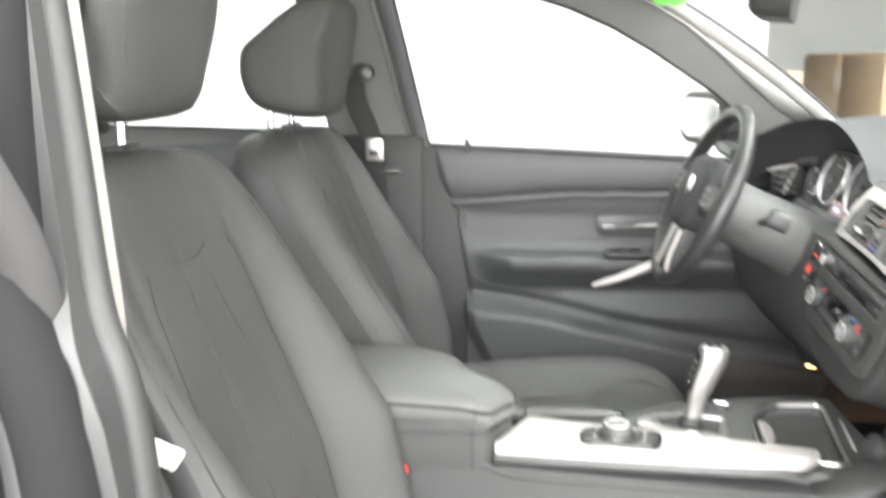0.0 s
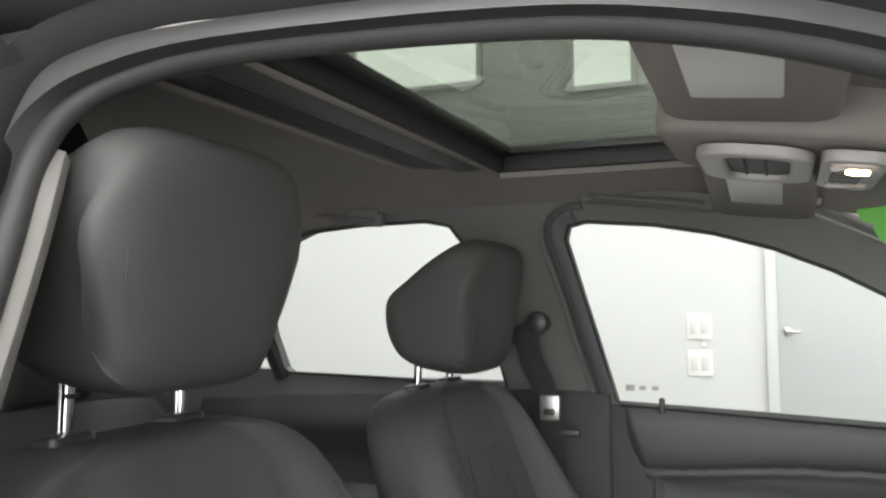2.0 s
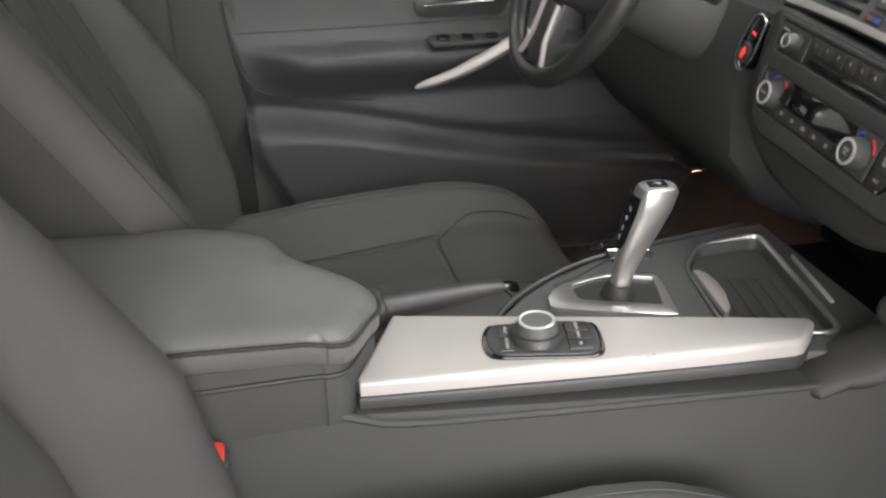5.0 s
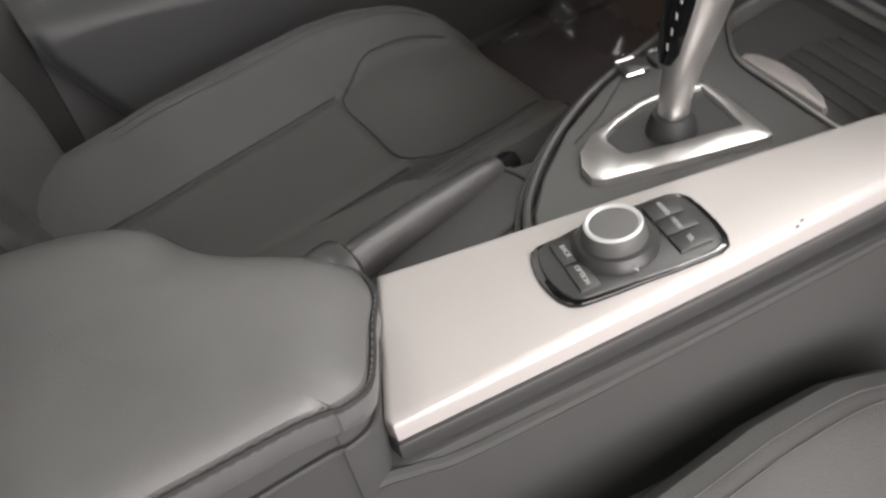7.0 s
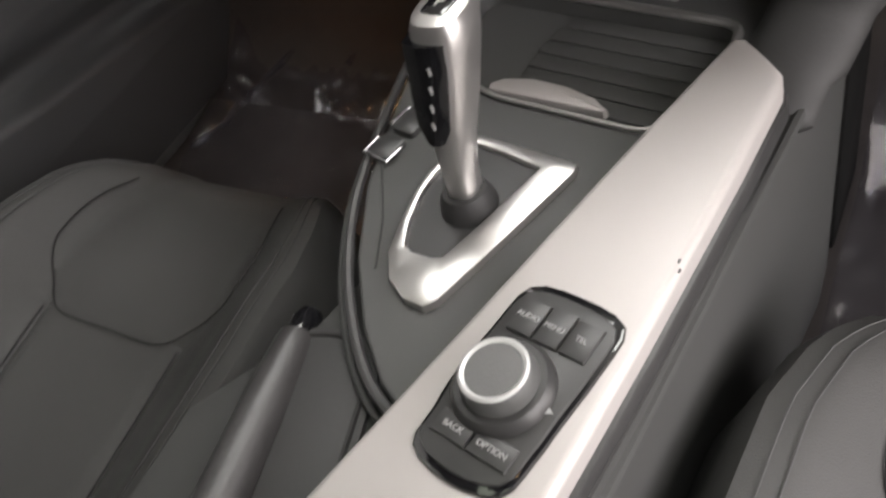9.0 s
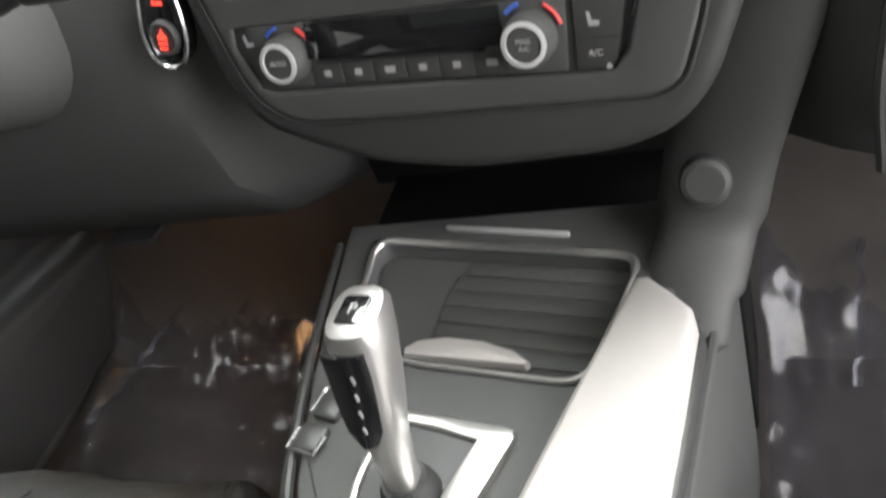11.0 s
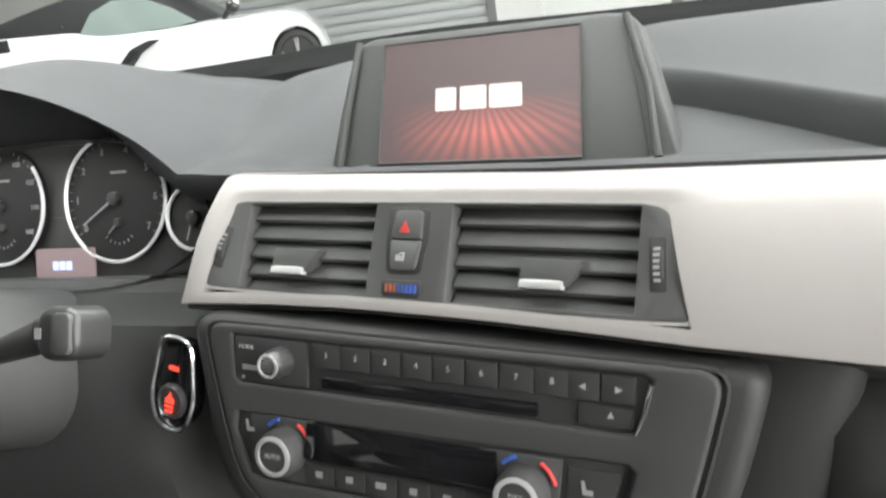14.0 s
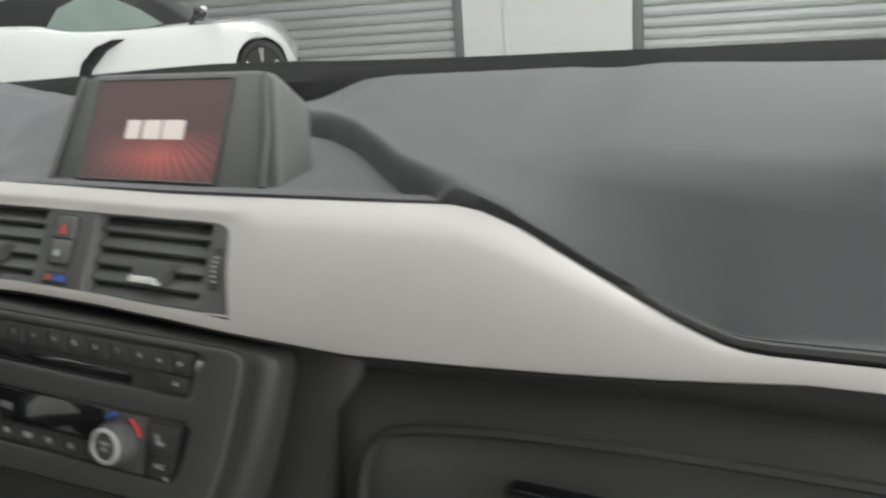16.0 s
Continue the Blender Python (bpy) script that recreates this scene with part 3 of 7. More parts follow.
PALE_TRIM = material("pale_grey_pillar_trim", (0.13, 0.122, 0.114), 0.7, bump=0.1, scale=900, vary=0.06)
sd = thing("car_side", (0, 0, 0), "dark car side wall round an open front doorway", "car body")
sd["kind"] = "structure"
side_plate(SIDE_R, None, 0.03, 1, SATIN_BLACK, "side_frame", sd, "black inner side frame", holes=[[(p.y, p.z) for p in smooth_path([(0, y, z) for y, z in DOORWAY], 5, closed=True)], REAR_WIN])
part("pillar_cover", tube(smooth_path([side_r_(y + 0.009, z) for y, z in ((-0.272, 0.965), (-0.282, 1.0), (-0.325, 1.10), (-0.368, 1.20), (-0.402, 1.27))], 4), 0.034, 12, flat=0.5, up=(1, 0, 0)), PALE_TRIM, sd, "pale grey pillar cover")
part("lower_pillar_cover", tube(smooth_path([side_r_(y, z) for y, z in ((-0.245, 0.45), (-0.252, 0.80), (-0.270, 0.964))], 4), 0.034, 12, flat=0.5, up=(1, 0, 0)), FRAME_GREY, sd, "grey lower pillar cover")


def side_r(y, z, off=0.0):
    return (-(glass_x(z) if z > GZ else GX) + off, y, z)


dw = smooth_path([side_r(y, z, -0.002) for y, z in DOORWAY], 9, closed=True)
part("doorway_seal", tube(dw, 0.011, 12, closed=True), RUBBER, sd, "thick black door seal")
FRAME_DARK = material("dark_grey_door_frame", (0.013, 0.013, 0.0135), 0.8, vary=0.15, vary_scale=6, spec=0.06)
FRAME_BAND = material("grey_door_band", (0.024, 0.0235, 0.0235), 0.6, vary=0.12, vary_scale=8, spec=0.15)
DOOR_OUT = [(y - 0.04 * step(-0.12, -0.24, y), z + 0.035 * step(1.0, 1.27, z)) for y, z in DOORWAY]
part("door_band", tube(smooth_path([(0.757, y, z) for y, z in ((-0.255, 0.45), (-0.262, 0.85), (-0.270, 0.94), (-0.276, 1.03), (-0.305, 1.10), (-0.352, 1.20))], 4), 0.021, 10, flat=0.5, up=(1, 0, 0)), FRAME_BAND, sd, "grey door frame band")
part("outer_frame", tube(smooth_path([side_r(y, z, 0.022) for y, z in DOOR_OUT], 9, closed=True), 0.026, 16, closed=True), FRAME_DARK, sd, "dark door frame")
part("roof_rail", tube(smooth_path([side_r(y, z + 0.105, 0.03) for y, z in ((-0.62, 1.33), (-0.45, 1.34), (-0.23, 1.334), (-0.02, 1.322), (0.10, 1.298), (0.20, 1.258), (0.33, 1.188), (0.55, 1.03))], 4), 0.055, 12), FRAME_DARK, sd, "dark roof rail")
part("rear_frame", tube(smooth_path([side_r(y - 0.175, z, 0.0) for y, z in ((-0.215, 0.40), (-0.205, 0.90), (-0.222, 1.0), (-0.258, 1.10), (-0.300, 1.20), (-0.335, 1.27), (-0.30, 1.36))], 4), 0.095, 14), FRAME_DARK, sd, "dark pillar frame")
w = thing("window_4", (0, 0, 0), "shut clear rear passenger door glass", "window", kind="structure")
bm = bmesh.new()
bm.faces.new([bm.verts.new(side_r(y, z, -0.015)) for y, z in REAR_WIN])
o = part("pane", bm, GLASS, w, smooth=False)
o.visible_shadow = False

# windscreen, rear screen, cowl
FRONT_PILLAR = material("light_grey_front_pillar", (0.27, 0.265, 0.255), 0.7, bump=0.15, scale=1200, vary=0.06, vary_scale=6)
w = thing("windscreen", (0, 0, 0), "clear windscreen with a black edge band", "windscreen", kind="structure")
rows = []
for j in range(13):
    t = j / 12
    y, z, hw = 1.06 - 0.73 * t, 0.962 + 0.405 * t + 0.03 * math.sin(math.pi * t), 0.74 - 0.17 * t
    rows.append([(hw * s, y - (0.10 * s * s + 0.125 * s ** 6) * (1 - 0.5 * t), z - 0.03 * s * s) for s in [i / 10 - 1 for i in range(21)]])
bm = grid(rows)
o = part("pane", bm, GLASS, w)
o.visible_shadow = False
part("edge_band", tube([r[0] for r in rows] + [p for p in rows[-1][1:-1]] + [r[-1] for r in reversed(rows)], 0.014, 6), RUBBER, w, "black edge band")
for s in (-1, 1):
    idx = 0 if s < 0 else -1
    path = [Vector(r[idx]) + Vector((-s * 0.012, -0.012, -0.006)) for r in rows]
    part("pillar_edge", tube(smooth_path(path, 2), 0.020, 12, flat=0.7), FRONT_PILLAR, w, "grey windscreen pillar edge")
    side_edge = smooth_path([(0, 0.86, 0.95), (0, 0.78, 0.965), (0, 0.60, 1.045), (0, 0.36, 1.225), (0, 0.13, 1.335)], 3)
    cover = []
    for r_, e_ in zip(rows, side_edge):
        a_, b_ = Vector(r_[idx]) + Vector((-s * 0.012, -0.012, -0.02)), Vector((s * -(glass_x(e_.z) + 0.004), e_.y, e_.z))
        cover.append([a_.lerp(b_, q / 6) + Vector((-s * 0.018 * math.sin(math.pi * q / 6), 0, 0)) for q in range(7)])
    bm = grid(cover)
    res = bmesh.ops.extrude_face_region(bm, geom=bm.faces[:])
    for v in [v for v in res["geom"] if isinstance(v, bmesh.types.BMVert)]:
        v.co.x += s * 0.012
    bmesh.ops.recalc_face_normals(bm, faces=bm.faces[:])
    part("pillar_cover", bm, FRONT_PILLAR, w, "grey windscreen pillar cover")
stick = bmesh.new()
for _d, _u, _r in ((-0.035, 0.006, 0.026), (0.0, -0.006, 0.030), (0.034, 0.004, 0.026)):
    lathe([(_r, 0), (_r, 0.0006)], axes((-0.470 - 0.22 * _d, 0.300 + 0.80 * _d, 1.292 - 0.45 * _d + _u), (0.5, 0.75, -0.1), (0.1, 0.15, 0.98)), 24, bm=stick)
GREEN = material("green_sticker", (0.16, 0.48, 0.10), 0.5)
band = []
for i in range(41):
    s = i / 20 - 1
    x, dy = 0.70 * s, -0.05 * s * s
    lift = 0.004 + 0.008 * math.exp(-((x + 0.15) / 0.2) ** 2)
    band.append([(x, 0.925 + dy, 0.962), (x, 0.945 + dy, 0.984 + lift), (x, 0.985 + dy, 0.995 + lift), (x, 1.010 + dy * 1.2, 1.003 + lift)])
part("lower_band", grid(band), MATTE_BLACK, w, "black band along the screen's foot")
part("sticker", stick, GREEN, w, "round green sticker")
rw = thing("rear_window", (0, 0, 0), "clear rear window of the car", "window", kind="structure")
rows = [[(0.52 * s, -1.44 - 0.42 * t, 1.31 - 0.26 * t) for s in [i / 5 - 1 for i in range(11)]] for t in (0, 0.5, 1)]
o = part("pane", grid(rows), GLASS, rw)
o.visible_shadow = False
part("frame", tube([rows[0][0], rows[0][-1], rows[2][-1], rows[2][0]], 0.03, 8, closed=True), PILLAR_CLOTH, rw)
structure("rear_shelf", box(0, -1.62, 0.98, 1.40, 0.62, 0.06, 0.02), PILLAR_CLOTH, "dark grey rear parcel shelf", "shelf")
structure("cowl", box(0, 1.08, 0.93, 1.50, 0.22, 0.05, 0.015), MATTE_BLACK, "black plastic cowl below the windscreen", "cowl")
structure("firewall", box(0, 1.06, 0.6, 1.44, 0.04, 0.66), CARPET, "dark bulkhead behind the dashboard", "bulkhead")
structure("sill", box(0.74, 0.25, 0.27, 0.12, 1.3, 0.14, 0.03), SATIN_BLACK, "black door sill of the open doorway", "sill")


# ---- front seats ----
def seat_front_y(z):
    return lerp_table([(0.42, -0.16), (0.52, -0.185), (0.60, -0.205), (0.68, -0.225), (0.84, -0.288), (0.95, -0.330), (1.02, -0.356), (1.045, -0.372), (1.06, -0.385)], z)


def bolster(z):
    return lerp_table([(0.42, 0.05), (0.55, 0.075), (0.68, 0.078), (0.80, 0.055), (0.92, 0.028), (1.02, 0.01)], z)


def half_width(z):
    return lerp_table([(0.42, 0.235), (0.55, 0.25), (0.70, 0.262), (0.85, 0.262), (0.93, 0.258), (0.98, 0.246), (1.01, 0.228), (1.03, 0.205), (1.045, 0.17)], z)


def crease(x, y, k):
    """Shallow folds of stretched leather."""
    return 0.0014 * noise.noise(Vector((x * 5, y * 9, k))) + 0.0004 * noise.noise(Vector((x * 14, y * 20, k + 5)))


def back_surface(u, z):
    """A point on the front of the backrest, u from -1 to 1 across."""
    hw = half_width(z)
    a = abs(u)
    low = 1 if z < 0.97 else max(0.0, 1 - (z - 0.97) / 0.03)
    y = seat_front_y(z) + bolster(z) * step(0.53, 0.80, a) - 0.055 * step(0.82, 1.0, a) ** 2
    y -= 0.003 * math.exp(-((a - 0.52) / 0.022) ** 2) * low
    y += 0.0015 * math.exp(-((a - 0.42) / 0.09) ** 2) * low
    y -= 0.0010 * math.exp(-((a - lerp_table([(0.55, 0.25), (0.80, 0.19), (0.94, 0.10)], z)) / 0.018) ** 2) * (1 if 0.54 < z < 0.95 else 0)
    y -= 0.0025 * math.exp(-((a - lerp_table([(0.5, 0.90), (0.8, 0.88), (0.98, 0.80)], z)) / 0.015) ** 2) * low
    return Vector((hw * u, y + crease(u, z, 1.0), z))


def backrest_mesh():
    rows = []
    zs = [0.44 + 0.02 * i for i in range(27)] + [0.975, 0.99, 1.003, 1.013, 1.021, 1.027, 1.033, 1.038, 1.042, 1.045]
    zs = sorted(set(round(z, 4) for z in zs if z <= 1.045))
    for z in zs:
        hw = half_width(z)
        ring = [back_surface(-1 + 2 * i / 80, z) for i in range(81)]
        yb = seat_front_y(z) - lerp_table([(0.42, 0.14), (0.9, 0.128), (1.0, 0.122), (1.03, 0.112), (1.045, 0.095)], z)
        yf = ring[0].y
        for i in range(1, 20):
            a = math.pi * i / 20
            x = hw * (1.0 if i in (0, 20) else math.copysign(abs(math.cos(a)) ** 0.35, math.cos(a)))
            ring.append(Vector((x, yf - (yf - yb) * math.sin(a) ** 0.6, z)))
        rows.append(ring)
    zt = 1.045
    cy = seat_front_y(zt) - 0.045
    for k, dz in ((0.8, 0.006), (0.5, 0.010), (0.15, 0.011)):
        rows.append([Vector((p.x * k, cy + (p.y - cy) * k, zt + dz)) for p in rows[len(zs) - 1]])
    return grid(rows, close_v=True, caps=True)


def cushion_z(u, y):
    a = abs(u)
    z = lerp_table([(-0.22, 0.425), (-0.05, 0.437), (0.10, 0.454), (0.25, 0.470), (0.32, 0.470), (0.36, 0.461), (0.385, 0.442), (0.40, 0.415), (0.41, 0.36)], y)
    z += lerp_table([(-0.22, 0.05), (0.0, 0.056), (0.2, 0.048), (0.34, 0.028), (0.39, 0.01)], y) * step(0.42, 0.80, a)
    z -= 0.075 * step(0.82, 1.0, a) ** 2
    z -= 0.005 * math.exp(-((a - 0.40) / 0.025) ** 2) * (1 if y < 0.20 else 0)
    # the seam round the front panel: straight across, then splayed and forward
    seam = 0.189 if a < 0.30 else 0.189 + (a - 0.30) * 0.23
    if a < 0.55:
        z -= 0.002 * math.exp(-((y - seam) / 0.006) ** 2)
    return z + crease(u * 0.25, y, 3.0)


def cushion_hw(y):
    return lerp_table([(-0.22, 0.215), (0.0, 0.228), (0.2, 0.228), (0.27, 0.222), (0.32, 0.204), (0.355, 0.178), (0.385, 0.145), (0.41, 0.11)], y)


def cushion_mesh():
    rows = []
    ys = sorted([-0.22 + 0.0148 * i for i in range(39)] + [0.36, 0.37, 0.377, 0.384, 0.39, 0.395, 0.40, 0.404, 0.407, 0.41] + [0.183, 0.186, 0.189, 0.192, 0.196, 0.2, 0.206, 0.212])
    for y in [v for v in ys if v <= 0.411]:
        hw = cushion_hw(y)
        ring = [Vector((hw * (-1 + i / 20), y, cushion_z(-1 + i / 20, y))) for i in range(41)]
        lo = 0.335
        for sx, zz in ((1.0, 0.40), (0.99, 0.37), (0.95, lo), (0.5, lo), (-0.5, lo), (-0.95, lo), (-0.99, 0.37), (-1.0, 0.40)):
            ring.append(Vector((hw * sx, y, min(zz, cushion_z(1, y) - 0.01))))
        rows.append(ring)
    return grid(rows, close_v=True, caps=True)


def headrest_mesh(lift, grow=1.0, back=0.0):
    prof = [(-0.316, 1.075), (-0.308, 1.12), (-0.297, 1.19), (-0.290, 1.232), (-0.300, 1.254), (-0.335, 1.262), (-0.385, 1.236), (-0.43, 1.200), (-0.460, 1.174), (-0.470, 1.146), (-0.470, 1.11), (-0.455, 1.078), (-0.42, 1.060), (-0.36, 1.052), (-0.33, 1.056)]
    prof = smooth_path([(0, y, z) for y, z in prof], 3, closed=True)
    cy, cz = -0.372, 1.160
    rows = []
    for i in range(65):
        s = -1 + i / 32
        a = abs(s)
        k = 0.66 + 0.34 * max(0.0, 1 - a ** 4.5) ** 0.5
        ring = []
        for p in prof:
            # dished face, rounded crown and narrower foot
            y = cy + (p.y - cy) * k - (0.006 * a ** 2.2 if p.y > -0.33 else 0)
            z = cz + (p.z - cz) * (1 - (1 - k) * 0.9)
            w = 0.140 * (1.0 - 0.16 * step(1.17, 1.27, p.z) - 0.24 * step(1.19, 1.055, p.z) - 0.04 * step(-0.36, -0.45, p.y))
            ring.append(Vector((s * w * grow, -0.33 + (y + 0.33) * grow + back, 1.06 + (z - 1.06) * grow + lift)))
        rows.append(ring)
    return grid(rows, close_v=True, caps=True)


def line_on_back(pts, lift=0.0015):
    return [back_surface(u, z) + Vector((0, lift, 0)) for u, z in pts]


def front_seat(cx, lift, label, drop=0.0):
    s = thing("front_seat", (cx, 0, 0.26), label, "car seat", "front seats")
    D = Matrix.Translation((0, 0, -0.26))

    def add(name, bm, mat, parent=s, lab=""):
        if name == "backrest" or parent.name.startswith("backrest"):
            for v in bm.verts:
                v.co.z -= drop * (v.co.z - 0.44) / 0.61
        bmesh.ops.transform(bm, matrix=D, verts=bm.verts)
        return part(name, bm, mat, parent, lab)

    bk = add("backrest", backrest_mesh(), LEATHER, lab="black leather backrest with side bolsters")
    cu = add("cushion", cushion_mesh(), LEATHER, lab="black leather seat cushion with bolsters")
    for sg in (-1, 1):
        zs = [0.52 + 0.016 * i for i in range(28)]
        add("seam", tube(line_on_back([(sg * lerp_table([(0.5, 0.50), (0.8, 0.50), (0.92, 0.46), (0.97, 0.40)], z), z) for z in zs], 0.0006), 0.0007, 6), STITCH, bk, "dark seam")
        zs = [0.56 + 0.016 * i for i in range(24)]
        add("seam", tube(line_on_back([(sg * lerp_table([(0.55, 0.25), (0.80, 0.19), (0.94, 0.10)], z), z) for z in zs], 0.0005), 0.0006, 6), STITCH, bk)
        zs = [0.50 + 0.02 * i for i in range(25)]
        add("piping", tube(line_on_back([(sg * lerp_table([(0.5, 0.90), (0.8, 0.88), (0.98, 0.80)], z), z) for z in zs], 0.0005), 0.0010, 6), STITCH, bk, "dark bolster piping")
        ys = [-0.12 + 0.0163 * i for i in range(20)]
        add("seam", tube([(cushion_hw(y) * sg * 0.40, y, cushion_z(0.40, y) + 0.004) for y in ys], 0.0012, 6), STITCH, cu, "dark seam")
    add("seam", tube(smooth_path(line_on_back([(-0.40, 0.968), (-0.2, 0.952), (-0.1, 0.946), (0, 0.944), (0.1, 0.946), (0.2, 0.952), (0.40, 0.968)][1:6], 0.0006), 4), 0.0008, 6), STITCH, bk)
    for sg in (-1, 1):
        for u_ in (0.74, 0.79):
            add("stitching", tube([(cushion_hw(y) * sg * u_, y, cushion_z(u_, y) + 0.0012) for y in [-0.06 + 0.0145 * i for i in range(31)]], 0.0007, 5), THREAD, cu, "grey double stitching")
    front = [(-0.098, 0.352), (-0.118, 0.300), (-0.120, 0.248), (-0.095, 0.212), (-0.066, 0.190), (0, 0.189), (0.066, 0.190), (0.095, 0.212), (0.120, 0.248), (0.118, 0.300), (0.098, 0.352)]
    add("seam", tube([(p.x, p.y, cushion_z(p.x / cushion_hw(p.y), p.y) + 0.0022) for p in smooth_path([(x, y, 0) for x, y in front], 6)], 0.0009, 6), STITCH, cu)
    sb_off = -0.014 if lift else 0.0
    hr = add("headrest", headrest_mesh(lift, 1.06, -0.014 if lift else 0.0), LEATHER, lab="black leather headrest with a dished face")
    for sg in (-1, 1):
        add("seam", tube(smooth_path([(sg * 0.093, -0.3220 + sb_off, 1.092 + lift), (sg * 0.114, -0.3135 + sb_off, 1.145 + lift), (sg * 0.114, -0.3050 + sb_off, 1.198 + lift), (sg * 0.104, -0.3015 + sb_off, 1.238 + lift)], 5), 0.0011, 6), LEATHER, hr, "leather seam")
    for sg in (-1, 1):
        x = 0.073 * sg
        add("post", tube([(x, -0.432, 1.00), (x, -0.425, 1.11 + lift)], 0.0068, 14), CHROME, lab="chrome headrest post")
        add("post_collar", prism(rounded(0.056, 0.034, 0.014), 0.02, axes((x, -0.431, 1.061 - drop), (1, 0, 0), (0, 1, 0.1)), 0.005), SATIN_BLACK, lab="black plastic post collar")
        add("post_notch", box(x, -0.4205, 1.068 + lift * 0.6, 0.012, 0.006, 0.004, 0.001), SATIN_BLACK)
    bm = box(0, 0.05, 0.325, 0.40, 0.50, 0.05, 0.02)
    add("seat_base", bm, PLASTIC, lab="black plastic seat base")
    for sg in (-1, 1):
        add("rail", box(sg * 0.19, 0.06, 0.293, 0.045, 0.52, 0.066, 0.006), SATIN_BLACK, lab="black steel seat rail")
        add("side_cover", prism(rounded(0.36, 0.10, 0.04), 0.02, axes((sg * 0.252, 0.02, 0.37), (0, 1 * sg, 0), (0, 0, 1)), 0.006), PLASTIC, lab="black plastic side cover")
    return s


front_seat(-0.37, 0.0, "black leather driver's seat, headrest on two chrome posts", 0.026)
front_seat(0.37, 0.042, "black leather passenger seat, headrest pulled up")

# ---- rear seat ----
rs = thing("rear_bench", (0, -1.05, 0.26), "black leather rear bench with a tall back", "car seat")
rows = []
for i in range(31):
    x = -0.66 + 1.32 * i / 30
    edge = 0.02 * (abs(x) / 0.66) ** 6
    rows.append([Vector((x, y + 0.0, z - edge)) for y, z in ((0.42, 0.05), (0.44, 0.15), (0.42, 0.22), (0.36, 0.25), (0.05, 0.215), (-0.02, 0.25), (-0.10, 0.45), (-0.20, 0.66), (-0.24, 0.70), (-0.30, 0.70), (-0.33, 0.4), (-0.30, 0.05))])
part("bench", grid(rows, close_v=True, caps=True), LEATHER, rs, "black leather bench")
for _x in (-0.36, 0.0, 0.36):
    part("headrest", box(_x, -0.28, 0.77, 0.25, 0.09, 0.14, 0.035, 3), LEATHER, rs)

# ---- driver's door ----
DOOR_REAR = [(0.30, 0.07), (0.367, 0.014), (0.42, -0.028), (0.53, -0.084), (0.645, -0.098), (0.823, -0.141), (0.925, -0.172), (0.957, -0.181)]


def sill_z(y):
    """The door's upper edge below the glass."""
    return 0.957 - 0.050 * (y + 0.18)


def ledge_z(y):
    return 0.830 + 0.022 * step(-0.16, 0.20, y)


def ridge_z(y):
    """The sweeping upper edge of the door's lower pocket."""
    return lerp_table([(-0.10, 0.586), (0.0, 0.573), (0.10, 0.557), (0.21, 0.532), (0.40, 0.495), (0.80, 0.44)], y)


def door_x(y, z):
    """How far in the door card stands, as x."""
    top = sill_z(y)
    x = lerp_table([(0.30, -0.735), (0.42, -0.722), (0.55, -0.728), (0.62, -0.748), (0.80, -0.757), (0.97, -0.757)], z)
    led = ledge_z(y)
    # padded roll under the glass
    f = (z - led) / max(0.02, top - led)
    if f > 0:
        x += 0.008 * max(0.0, 1 - abs(2 * min(1.0, f) - 0.95) ** 2.6)
    x -= 0.003 * math.exp(-((z - led) / 0.004) ** 2)
    x += 0.004 * math.exp(-((z - led + 0.010) / 0.007) ** 2)
    # armrest: sharp upper edge, rounded below, running out at both ends
    arm_on = step(-0.09, 0.03, y) * (1 - step(0.60, 0.75, y))
    d = z - 0.700
    x += 0.044 * arm_on * (step(0.014, -0.006, d) * step(-0.095, -0.015, d))
    # hollow panel behind the armrest
    x -= 0.006 * math.exp(-(((z - 0.765) / 0.045) ** 4)) * step(-0.12, -0.06, y)
    # lower pocket, whose edge sweeps down to the front
    r = ridge_z(y)
    x += 0.030 * step(r + 0.010, r - 0.020, z) - 0.010 * math.exp(-(((z - r - 0.022) / 0.016) ** 2))
    # rounded rear edge
    x -= 0.008 * (1 - step(0.0, 0.018, y - lerp_table(DOOR_REAR, z)))
    return x


dd = thing("car_door", (-0.755, 0.25, 0.30), "shut black driver's door with silver handle", "car door")
rows = []
for j in range(133):
    row = []
    for i in range(81):
        zz = 0.30 + (0.957 - 0.30) * j / 132
        y0 = lerp_table(DOOR_REAR, zz)
        y = y0 + (0.80 - y0) * (i / 80) ** 1.25
        z = 0.30 + (sill_z(y) - 0.30) * j / 132
        row.append(Vector((door_x(y, z) + 0.755, y - 0.25, z - 0.30)))
    rows.append(row)
bm = grid(rows)
res = bmesh.ops.extrude_face_region(bm, geom=bm.faces[:])
for v in [v for v in res["geom"] if isinstance(v, bmesh.types.BMVert)]:
    v.co.x = -0.06
bmesh.ops.recalc_face_normals(bm, faces=bm.faces[:])
DM = Matrix.Translation((0.755, -0.25, -0.30))


def dpart(name, bm, mat, parent=None, lab=""):
    bmesh.ops.transform(bm, matrix=DM, verts=bm.verts)
    return part(name, bm, mat, parent or dd, lab)


